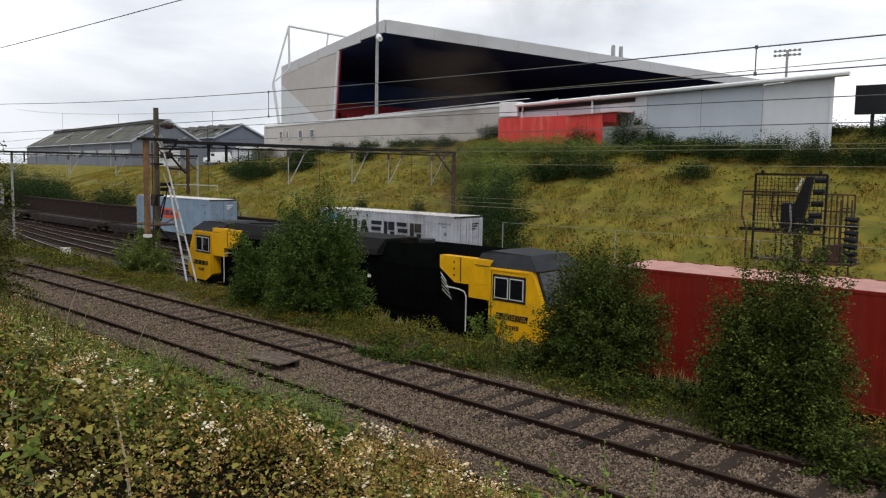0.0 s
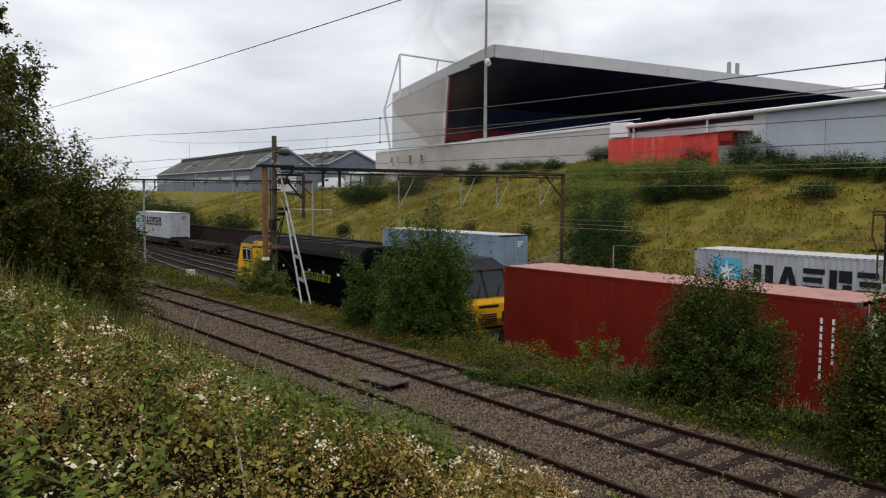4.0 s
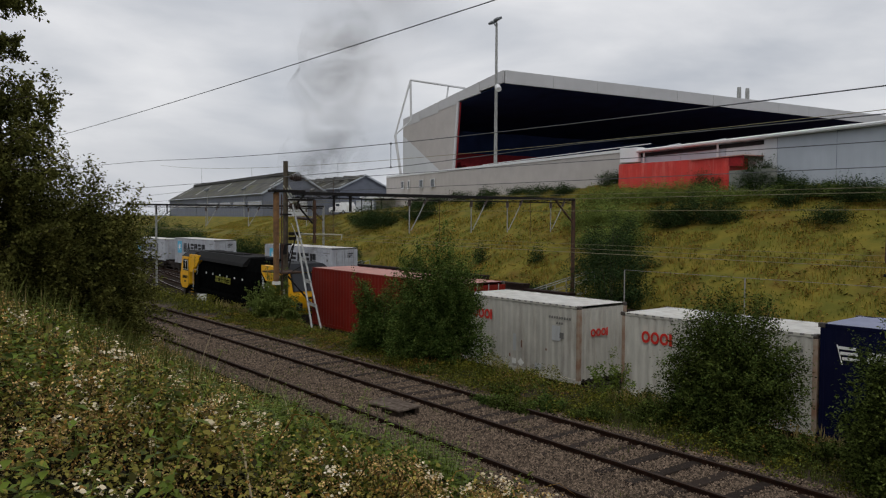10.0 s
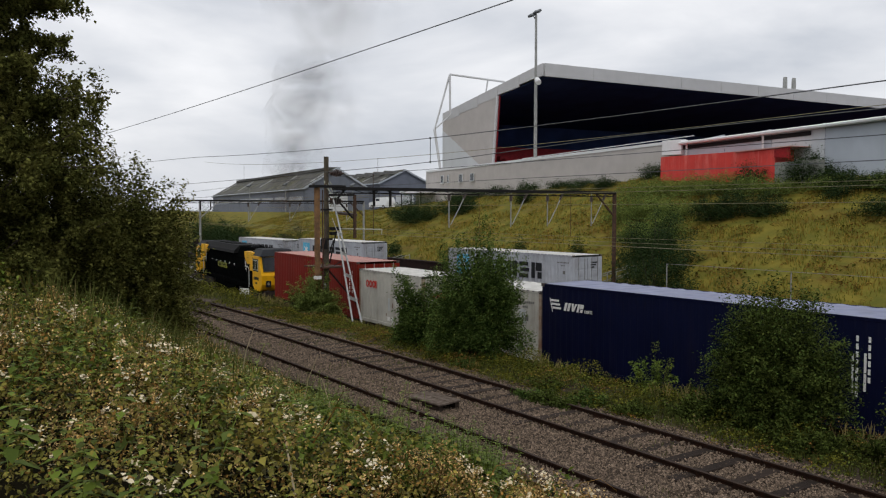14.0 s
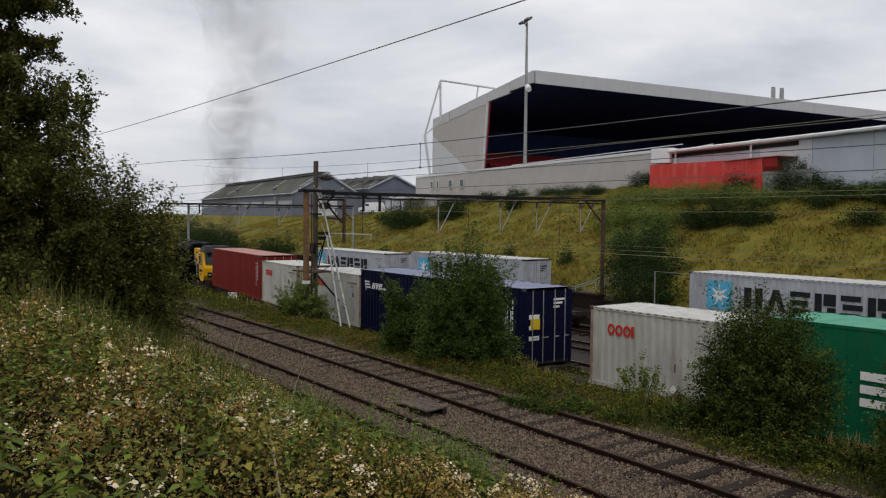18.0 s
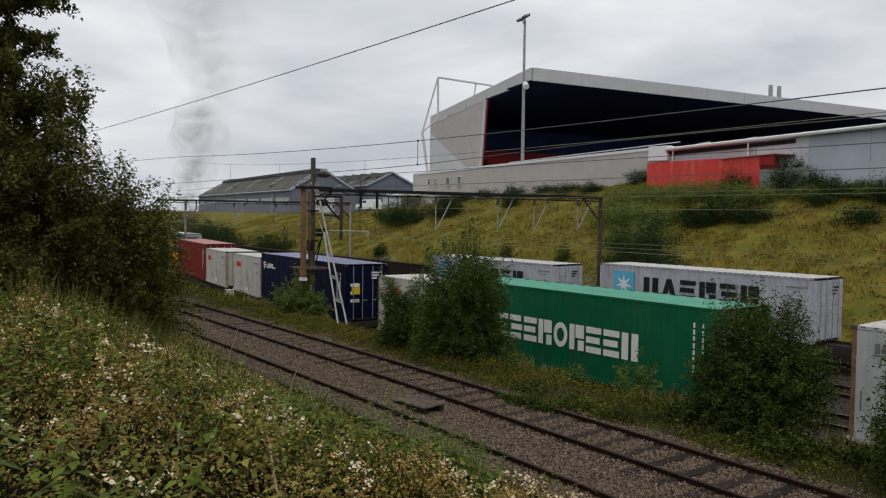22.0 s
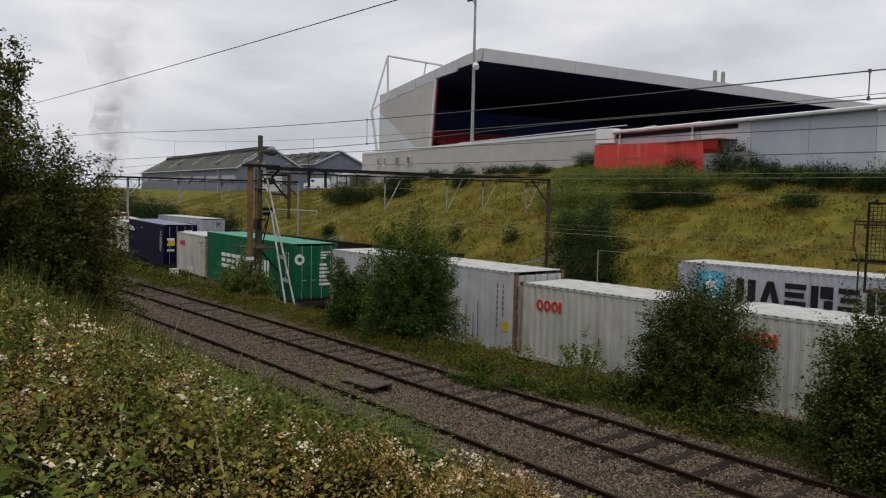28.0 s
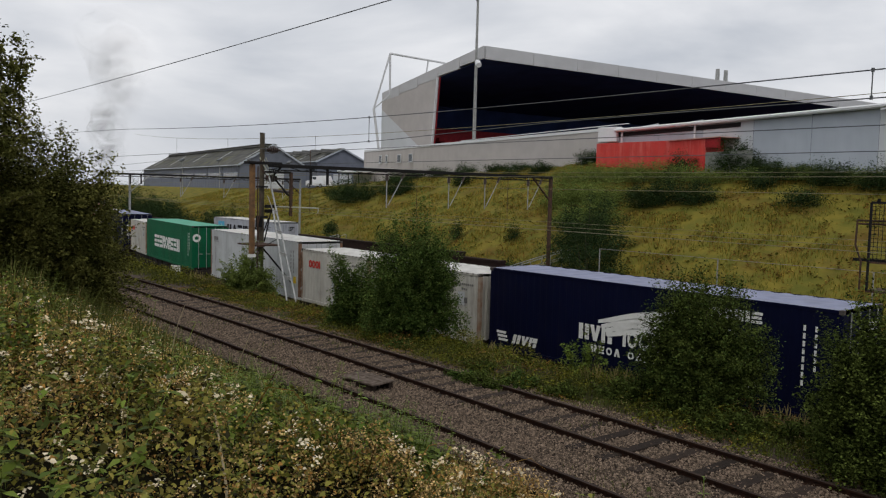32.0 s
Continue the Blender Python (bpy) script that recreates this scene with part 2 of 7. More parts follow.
# ---------------------------------------------------------------- tracks
def rail_strip(name, fy, off, z, x0, x1, step, parent):
    """One rail of real profile that follows the curve fy."""
    prof = [(-0.07, -0.15), (0.07, -0.15), (0.07, -0.135), (0.012, -0.115), (0.012, -0.045), (0.036, -0.03), (0.036, 0.0), (-0.036, 0.0), (-0.036, -0.03), (-0.012, -0.045), (-0.012, -0.115), (-0.07, -0.135)]
    n = int((x1 - x0) / step)
    v, f, mi = [], [], []
    for i in range(n + 1):
        x = x0 + (x1 - x0) * i / n
        for a, b in prof:
            v.append((x, fy(x) + off + a, z + b))
    k = len(prof)
    for i in range(n):
        for j in range(k):
            f.append((i * k + j, (i + 1) * k + j, (i + 1) * k + (j + 1) % k, i * k + (j + 1) % k))
            mi.append(1 if j == 6 else 0)
    return pymesh(name, v, f, [RUST, SHINE if z > -1 else RUNNING], parent, mi)

SLEEPER_ME = None

def track(label, fy, z, x0, x1, sleepers=None):
    t = empty("railway_track", None, label, "railway track")
    tagged(t, kind="structure")
    for o in (-0.7175 - 0.036, 0.7175 + 0.036):
        rail_strip("rail", fy, o, z, x0, x1, 2.0, t)
    global SLEEPER_ME
    if sleepers:
        if SLEEPER_ME is None:
            b = bx(-0.125, 0.125, -1.3, 1.3, -0.13, 0, bev=0.015)
            SLEEPER_ME = bpy.data.meshes.new("sleeper")
            b.to_mesh(SLEEPER_ME)
            b.free()
            SLEEPER_ME.materials.append(SLEEPER)
        a, b2 = sleepers
        rnd = random.Random(4)
        for i in range(int((b2 - a) / 0.75)):
            x = a + i * 0.75
            s = new("sleeper", SLEEPER_ME)
            s.parent = t
            sl = (fy(x + .5) - fy(x - .5))
            s.matrix_basis = Matrix.Translation((x, fy(x), z - (0.155 if z < -1 else 0.108) + rnd.uniform(-.020, .016))) @ Matrix.Rotation(math.atan(sl) + rnd.uniform(-.02, .02), 4, 'Z')
    return t

track("rusty siding track on timber sleepers in weedy ballast", near_y, 0.0, -120, 30, (-60, 2))
track("nearest siding rail half buried under brambles beside the ballast", lambda x: near_y(x) - 3.39, 0.0, -120, 30, None)
track("running line carrying the locomotive and its container wagons", yard_y, RAIL, -170, 40, (-90, 0))
track("rusty yard track between the two trains", lambda x: yard_y(x) + (far_y(x) - yard_y(x)) * 0.33, RAIL, -108, 40, (-95, -40))
track("second rusty yard track between the two trains", lambda x: yard_y(x) + (far_y(x) - yard_y(x)) * 0.66, RAIL, -108, 40, (-95, -40))
track("far running line carrying the other container train", far_y, RAIL, -230, 40, (-110, -20))

# ---------------------------------------------------------------- paint
def paint(name, c, rust=0.35, rough=0.6, spec=0.1):
    return mat(name, c, rough, vary=0.18, scale=1.3, dirt=(0.13, 0.085, 0.06), dscale=2.2, damt=rust, streak=0.25, bump=0.08, bscale=6, spec=spec)

P_RED = paint("oxide_red_paint", (0.175, 0.013, 0.007), 0.15)
P_WHITE = paint("grey_white_paint", (0.49, 0.475, 0.42), 0.45)
P_CLEAN = paint("pale_grey_paint", (0.50, 0.52, 0.52), 0.3)
P_BLUE = paint("navy_blue_paint", (0.0030, 0.0048, 0.025), 0.03, .6, .08)
P_DARK = paint("dark_navy_paint", (0.0030, 0.0045, 0.022), 0.03, .6, .06)
P_GREEN = paint("bright_green_paint", (0.005, 0.112, 0.048), 0.15)
P_GREY = paint("silver_grey_paint", (0.42, 0.44, 0.48), 0.4)
P_SLATE = paint("blue_grey_paint", (0.22, 0.30, 0.39), 0.35)
ROOF_W = mat("weathered_pale_roof", (0.62, 0.61, 0.57), 0.6, vary=0.2, scale=2.0, dirt=(0.25, 0.18, 0.13), dscale=3, damt=0.5)
ROOF_R = mat("faded_red_roof", (0.50, 0.26, 0.22), 0.6, vary=0.2, scale=2.0, dirt=(0.25, 0.12, 0.10), dscale=3, damt=0.4)
ROOF_B = mat("faded_blue_roof", (0.25, 0.27, 0.38), 0.6, vary=0.2, scale=2.0, dirt=(0.2, 0.2, 0.22), dscale=3, damt=0.4)
ROOF_G = mat("faded_green_roof", (0.10, 0.38, 0.25), 0.6, vary=0.2, scale=2.0, dirt=(0.12, 0.22, 0.16), dscale=3, damt=0.4)
STEEL = mat("galvanised_rod", (0.45, 0.45, 0.44), 0.45, metal=0.6, vary=0.3)
CAST = mat("dirty_casting", (0.10, 0.085, 0.075), 0.7, metal=0.3)
UNDER = mat("wagon_grime", (0.035, 0.027, 0.023), 0.85, vary=0.4, scale=5)
WHEEL = mat("wheel_steel", (0.06, 0.045, 0.038), 0.6, metal=0.5)
M_WHITE = mat("white_marking", (0.75, 0.75, 0.72), 0.6, vary=0.08)
M_RED = mat("red_marking", (0.55, 0.03, 0.02), 0.6, vary=0.1)
M_BLACK = mat("black_marking", (0.012, 0.013, 0.016), 0.6, vary=0.1)
M_GREY = mat("grey_marking", (0.17, 0.165, 0.155), 0.6, vary=0.2)
M_CYAN = mat("sky_blue_marking", (0.10, 0.42, 0.62), 0.6, vary=0.1)
M_ORANGE = mat("orange_marking", (0.62, 0.10, 0.03), 0.6, vary=0.1)
M_NAVY = mat("navy_marking", (0.02, 0.03, 0.09), 0.6, vary=0.1)
M_YELLOW = mat("yellow_marking", (0.65, 0.45, 0.02), 0.6, vary=0.1)

def corrugated(x0, x1, z0, z1, y, out, pitch=0.28, depth=0.036):
    """A ribbed sheet in the xz plane; out is the way it looks along y."""
    bm = bmesh.new()
    n = max(2, int((x1 - x0) / pitch))
    p = (x1 - x0) / n
    xs = []
    for i in range(n):
        a = x0 + i * p
        xs += [(a, 0), (a + p * .30, 0), (a + p * .5, -depth), (a + p * .8, -depth)]
    xs.append((x1, 0))
    lo = [bm.verts.new((x, y + out * d, z0)) for x, d in xs]
    hi = [bm.verts.new((x, y + out * d, z1)) for x, d in xs]
    for i in range(len(xs) - 1):
        q = (lo[i], lo[i + 1], hi[i + 1], hi[i])
        bm.faces.new(q if out < 0 else q[::-1])
    return bm

def turned(bm, m):
    bmesh.ops.transform(bm, matrix=m, verts=bm.verts)
    return bm

def marks(parent, kinds, x, z, h, w, y, material, gap=0.25, name="logo_mark", lean=0.0):
    """A row of plain upright shapes, one a place: r ring, a and v wedges, i bar, t two bars, e and z three bars, q blocks, o solid."""
    made = []
    for k in kinds:
        bm = bmesh.new()
        x1 = x + w
        if k == "r":
            seg, ri = 16, 0.56
            for j in range(seg):
                a, b = j * 2 * math.pi / seg, (j + 1) * 2 * math.pi / seg
                bm.faces.new([bm.verts.new((x + w / 2 + math.cos(t) * w / 2 * r, y, z + h / 2 + math.sin(t) * h / 2 * r)) for r, t in ((1, a), (1, b), (ri, b), (ri, a))])
            bmesh.ops.remove_doubles(bm, verts=bm.verts, dist=1e-4)
        elif k in "av":
            pts = [(0, 0), (.34, 0), (.5, .55), (.66, 0), (1, 0), (.66, 1), (.34, 1)]
            bm.faces.new([bm.verts.new((x + w * p, y, z + h * (q if k == "a" else 1 - q))) for p, q in (pts if k == "a" else pts[::-1])])
        else:
            quads = {"o": [(0, 1, 0, 1)], "i": [(0, .3, 0, 1)], "e": [(0, 1, 0, .24), (0, .9, .38, .62), (0, 1, .76, 1)],
                     "t": [(0, .4, 0, 1), (.6, 1, 0, 1)], "q": [(0, .34, 0, 1), (.42, 1, .48, 1), (.6, 1, 0, .4)],
                     "z": [(0, .9, 0, .24), (.1, 1, .38, .62), (0, .9, .76, 1)]}[k]
            for a, b, c, d in quads:
                bm.faces.new([bm.verts.new((x + w * p, y, z + h * q)) for p, q in ((a, c), (b, c), (b, d), (a, d))])
        if lean:
            for v in bm.verts:
                v.co.x += (v.co.z - z) * lean
        r = bmesh.ops.extrude_face_region(bm, geom=list(bm.faces))
        for v in [g for g in r["geom"] if isinstance(g, bmesh.types.BMVert)]:
            v.co.y -= 0.012
        bmesh.ops.recalc_face_normals(bm, faces=bm.faces)
        made.append(part(name, bm, material, parent))
        x = x1 + gap * w if k not in "i" else x + w * 0.3 + gap * w
    return made

def endmarks(parent, kinds, y, z, h, w, x, material, gap=0.25, name="logo_mark"):
    made = marks(parent, kinds, 0, 0, h, w, 0, material, gap, name)
    for ob in made:
        ob.data.transform(END(y, z, x) @ Matrix.Rotation(radians(-90), 4, 'X'))
    return made

def star_panel(parent, x, z, size, y):
    part("logo_panel", bx(x, x + size, y - 0.006, y + 0.004, z, z + size), M_CYAN, parent, "sky-blue square panel")
    bm = bmesh.new()
    vs = []
    for j in range(14):
        a = math.pi / 2 + j * math.pi / 7
        r = size * (0.42 if j % 2 == 0 else 0.13)
        vs.append(bm.verts.new((x + size / 2 + math.cos(a) * r, y - 0.012, z + size / 2 + math.sin(a) * r)))
    c = bm.verts.new((x + size / 2, y - 0.016, z + size / 2))
    for j in range(14):
        bm.faces.new((c, vs[j], vs[(j + 1) % 14]))
    part("logo_star", bm, M_WHITE, parent, "white seven-pointed star")

def container(L, H, paint_m, roof_m, label, smooth_side=False, doors=True, deco=None, post_m=None):
    """A steel box with ribbed walls, rails, posts, castings and, at +x, doors with lock rods; its base is at z = 0."""
    W2 = 1.219
    e = empty("shipping_container", None, label, "container", "containers on the wagons")
    h = L / 2
    cp = 0.12
    z0, z1 = 0.16, H - 0.10
    for s in (-1, 1):
        part("side_panel", corrugated(-h + cp, h - cp, z0, z1, s * (W2 - 0.012), s, 0.28, 0.012 if smooth_side else 0.03), paint_m, e)
        part("top_rail", bx(-h + cp, h - cp, s * W2 - 0.05 if s > 0 else -W2, s * W2 if s > 0 else -W2 + 0.05, H - 0.10, H - 0.01, bev=0.008), paint_m, e)
        part("bottom_rail", bx(-h + cp, h - cp, s * W2 - 0.06 if s > 0 else -W2, s * W2 if s > 0 else -W2 + 0.06, 0.0, 0.16, bev=0.008), paint_m, e)
        for xs in (-1, 1):
            a, b = sorted((xs * h, xs * (h - cp)))
            c, d = sorted((s * W2, s * (W2 - 0.15)))
            part("corner_post", bx(a, b, c, d, 0.12, H - 0.12, bev=0.012), post_m or paint_m, e)
            for zz in (0, H - 0.118):
                part("corner_casting", bx(min(a, xs * h - .06), b, c, d, zz, zz + 0.118, bev=0.015), CAST if zz else paint_m, e)
    # roof, ribbed across
    bm = bmesh.new()
    n = int(L / 0.30)
    lo = []
    for i in range(n * 2 + 1):
        x = -h + 0.06 + (L - 0.12) * i / (n * 2)
        z = H - 0.012 - (0.018 if i % 4 in (1, 2) else 0)
        lo.append((bm.verts.new((x, -W2 + 0.03, z)), bm.verts.new((x, W2 - 0.03, z))))
    for q, w in zip(lo, lo[1:]):
        bm.faces.new((q[0], w[0], w[1], q[1]))
    part("roof", bm, roof_m, e)
    # dashes on the top rail for the roof ribs' shadow, grey below pale roofs
    bm = bmesh.new()
    for i in range(int(L / .3)):
        x = -h + .2 + .3 * i
        box(bm, x, x + .12, -W2 - .004, -W2 + .02, H - .055, H - .012)
    part("roof_lip", bm, M_GREY if roof_m is ROOF_W else paint_m, e)["kind"] = "stuff"
    part("floor", bx(-h + .05, h - .05, -W2 + .06, W2 - .06, 0.03, 0.15), UNDER, e)
    part("end_panel", turned(corrugated(-W2 + .12, W2 - .12, 0.12, H - 0.1, 0, -1, 0.26, 0.04), Matrix.Translation((-h + 0.03, 0, 0)) @ Matrix.Rotation(radians(-90), 4, 'Z')), paint_m, e)
    if doors:
        for s in (-1, 1):
            c, d = sorted((s * 0.012, s * (W2 - 0.13)))
            bm = bx(h - 0.07, h - 0.02, c, d, 0.14, H - 0.13, bev=0.01)
            for k in range(5):
                zz = 0.3 + k * (H - 0.65) / 5
                box(bm, h - 0.03, h - 0.005, c + 0.09, d - 0.09, zz, zz + (H - 0.65) / 5 - 0.1, bev=0.01)
            door = part("door", bm, paint_m, e)
            for f in (0.28, 0.76):
                y = c + (d - c) * f
                part("lock_rod", tb([(h + 0.02, y, 0.08), (h + 0.02, y, H - 0.08)], 0.019, 6), STEEL, door, "galvanised lock rod")
                part("door_handle", bx(h + .03, h + .045, y - .02, y + .26 if s < 0 else y + .2, 1.02, 1.06), STEEL, door, "galvanised door handle")
            for k in range(3):
                zz = 0.5 + k * (H - 1.0) / 2
                part("hinge", bx(h - .02, h + .02, (d if s > 0 else c) - .03, (d if s > 0 else c) + .03, zz, zz + .12, bev=.006), paint_m, door)
        # plate-like bars of unreadable codes
        for k in range(3):
            part("code_bar", bx(h + 0.003, h + 0.008, 0.25, 0.85 - 0.15 * k, H - 0.5 - 0.14 * k, H - 0.42 - 0.14 * k), M_WHITE if paint_m not in (P_WHITE, P_CLEAN, P_GREY) else M_BLACK, e)
    else:
        part("end_panel", turned(corrugated(-W2 + .12, W2 - .12, 0.12, H - 0.1, 0, -1, 0.26, 0.04), Matrix.Translation((h - 0.03, 0, 0)) @ Matrix.Rotation(radians(90), 4, 'Z')), paint_m, e)
    # code bars near the end of the side
    cm = M_WHITE if paint_m not in (P_WHITE, P_CLEAN, P_GREY, P_SLATE) else M_GREY
    y = -W2 - 0.002
    if smooth_side:      # codes stand one above the other beside the door end
        for c in range(2):
            for k in range(8 - 2 * c):
                part("code_bar", bx(h - .95 + c * .30, h - .89 + c * .30, y - .006, y + .004, H - .62 - k * .2, H - .48 - k * .2), cm, e)
    else:
        for k in range(9):
            part("code_bar", bx(h - 1.35 + k * .115, h - 1.28 + k * .115, y - .006, y + .004, H - .50, H - .42), cm, e)
        for k in range(3):
            part("code_bar", bx(h - 1.0 + k * .11, h - .93 + k * .11, y - .006, y + .004, H - .68, H - .61), cm, e)
        part("code_bar", bx(h - 0.85, h - .67, y - .006, y + .004, H - 1.15, H - .95), cm, e)
    if deco:
        deco(e, h, H, y)
    return e

def deco_ringed(e, h, H, y):
    marks(e, "rrri", -h + 0.75, H - 0.86, 0.36, 0.30, y, M_RED, 0.08)
    # repair patches and scraped paint
    rusty = mat("scraped_rust", (0.20, 0.10, 0.06), .9, vary=.5, scale=9)
    for a, b, z0, z1, m in ((h - 1.2, h - .82, 1.35, 1.85, P_CLEAN), (h - 2.0, h - 1.7, .24, .46, P_CLEAN), (h - 3.1, h - 2.96, .75, 1.35, P_CLEAN)):
        part("repair_patch", bx(a, b, y - .005, y + .004, z0, z1), m, e, "pale repair patch")
    for a, z0, z1 in ((h - 2.7, .9, 1.15), (h - 3.3, .5, .62), (h - 1.5, .95, 1.02)):
        part("scrape", bx(a, a + .05, y - .004, y + .004, z0, z1), rusty, e, "rusty scrape")
    part("hazard_label", turned(bx(-.11, .11, -.006, .004, -.11, .11), Matrix.Translation((-h + 3.35, y, .36)) @ Matrix.Rotation(radians(45), 4, 'Y')), M_WHITE, e, "white diamond label")
    part("hazard_label", bx(-h + 2.9, -h + 3.1, y - .006, y + .004, .28, .46), M_WHITE, e, "white square label")
    endmarks(e, "rrri", -0.65, H - 1.05, 0.26, 0.24, h + 0.012, M_RED, 0.08) if not any(c.name.startswith("door") for c in e.children) else None

def deco_star(e, h, H, y):
    star_panel(e, -h + 1.0, H - 1.72, 1.36, y)
    marks(e, "taeqzq", -h + 3.0, H - 1.55, 0.98, 0.92, y, M_BLACK, 0.22)

def deco_green(e, h, H, y):
    marks(e, "ezeqrqeet", -h + 2.45, H - 1.95, 0.86, 0.66, y, M_WHITE, 0.16)
    part("roundel", tb([(h + .001, -.92, H - .8), (h + .014, -.92, H - .8)], .27, 20), M_WHITE, e, "white roundel on the door")
    part("roundel_centre", tb([(h + .014, -.92, H - .8), (h + .018, -.92, H - .8)], .12, 14), P_GREEN, e)
    for k in range(6):
        part("code_bar", bx(h + .004, h + .012, .2, .8 - .1 * (k % 3), .75 + .2 * k, .87 + .2 * k), M_WHITE, e)

def deco_blue(e, h, H, y):
    for k in range(3):
        part("logo_stripe", bx(-h + .45 + .05 * k, -h + .86 + .05 * k, y - .008, y + .004, H - 0.60 - .13 * k, H - .53 - .13 * k), M_WHITE, e)
    part("logo_staff", tb([(-h + .42, y - .004, H - .50), (-h + .55, y - .004, H - .98)], .012, 5), M_WHITE, e)
    marks(e, "tvq", -h + 1.1, H - 0.88, 0.28, 0.27, y, M_WHITE, 0.14, lean=0.3)
    marks(e, "iite", -h + 2.1, H - .88, .10, .09, y, M_WHITE, .4)
    for k, z in enumerate((1.75, 1.35, 0.95)):
        part("code_bar", bx(h + .004, h + .01, -0.95, -0.45, z, z + .16), M_WHITE, e)
    part("notice_label", bx(h + .004, h + .012, -0.88, -0.42, 1.35, 1.75), M_YELLOW, e, "yellow warning label")
    part("code_bar", bx(h - 1.05, h - 1.0, y - .006, y + .004, 0.95, 1.95), M_WHITE, e)
    part("code_bar", bx(h - 0.75, h - 0.69, y - .006, y + .004, 1.05, 2.0), M_WHITE, e)

def deco_carrier(e, h, H, y):
    for k in range(3):
        part("logo_stripe", bx(-h + .4 + .05 * k, -h + .85 + .05 * k, y - .008, y + .004, 0.62 - .13 * k, .70 - .13 * k), M_WHITE, e)
    marks(e, "tvq", -h + 1.15, 0.34, 0.32, 0.34, y, M_WHITE, 0.12, lean=0.3)
    # a wing of four swept feathers
    for k in range(4):
        bm = bmesh.new()
        pts = []
        for j in range(9):
            u = j / 8
            pts.append((-1.25 + u * (2.7 - .25 * k) + .12 * k, 1.62 - .13 * k + (u ** 2) * (0.62 - .1 * k) + 0.18 * math.sin(u * math.pi)))
        for j in range(8):
            w0, w1 = 0.05 + .05 * math.sin(math.pi * j / 8), 0.05 + .05 * math.sin(math.pi * (j + 1) / 8)
            a, b = pts[j], pts[j + 1]
            bm.faces.new([bm.verts.new((q[0], y - .008, q[1] + d)) for q, d in ((a, -w0), (b, -w1), (b, w1), (a, w0))])
        part("wing_stripe", bm, M_WHITE, e)
    marks(e, "tvq", -2.0, 0.98, 0.5, 0.40, y, M_WHITE, 0.12)
    marks(e, "irriztirz", -.3, 0.98, 0.5, 0.36, y, M_WHITE, 0.16)
    marks(e, "tera", -1.5, 0.62, 0.24, 0.22, y, M_WHITE, 0.35)
    marks(e, "raqqieq", -.1, 0.62, 0.24, 0.22, y, M_WHITE, 0.35)
    marks(e, "tvqiite", h - 4.0, H - .62, 0.30, 0.30, y, M_WHITE, 0.16)
    marks(e, "eetoe", h - 4.0, H - 1.02, 0.2, 0.2, y, M_WHITE, 0.25)
    marks(e, "tttvqiiterrt", h - 4.6, 0.55, 0.24, 0.2, y, M_WHITE, 0.16)

def deco_two_tone(e, h, H, y):
    part("logo_panel", bx(-h + 3.3, -h + 4.45, y - .008, y + .004, H - 1.75, H - .78), M_NAVY, e, "navy logo panel")
    part("logo_panel", bx(-h + 4.47, -h + 7.2, y - .008, y + .004, H - 1.75, H - .95), M_ORANGE, e, "orange logo panel")
    marks(e, "qir", -h + 3.42, H - 1.45, .42, .26, y - .008, M_WHITE, .2)
    marks(e, "teoiirat", -h + 4.6, H - 1.5, .42, .27, y - .008, M_NAVY, .15)

def deco_plain(e, h, H, y):
    for k in range(4):
        part("code_bar", bx(-h + .55 + .17 * k, -h + .66 + .17 * k, y - .006, y + .004, H - .62, H - .40), M_GREY, e)
    part("code_bar", bx(-h + .5, -h + 1.3, y - .006, y + .004, H - .70, H - .67), M_GREY, e)
    soot = mat("dark_run", (.20, .19, .18), .9, vary=.4, scale=7)
    for a, z0, z1 in ((-h + .8, .3, 1.9), (h - 2.6, .2, 1.5), (h - 2.2, .3, 1.2), (h - 1.95, .2, 1.7), (h - 3.2, .2, .9), (-h + .25, .8, 1.3)):
        part("dirt_run", bx(a, a + .03, y - .004, y + .004, z0, z1), soot, e, "thin dark dirt run")
    part("notice_label", bx(h - .62, h - .34, y - .006, y + .004, .78, 1.12), M_YELLOW, e, "yellow warning label")

# ---------------------------------------------------------------- wagons
def wheel_mesh(r=0.42):
    bm = bmesh.new()
    for s in (-1, 1):
        tube(bm, [(0, s * 0.68, 0), (0, s * 0.72, 0)], r + .03, 18)
        tube(bm, [(0, s * 0.72, 0), (0, s * 0.81, 0)], r, 18)
    tube(bm, [(0, -.7, 0), (0, .7, 0)], 0.08, 8)
    me = bpy.data.meshes.new("wheelset")
    bm.to_mesh(me)
    bm.free()
    me.materials.append(WHEEL)
    return me

WHEEL_ME = wheel_mesh()

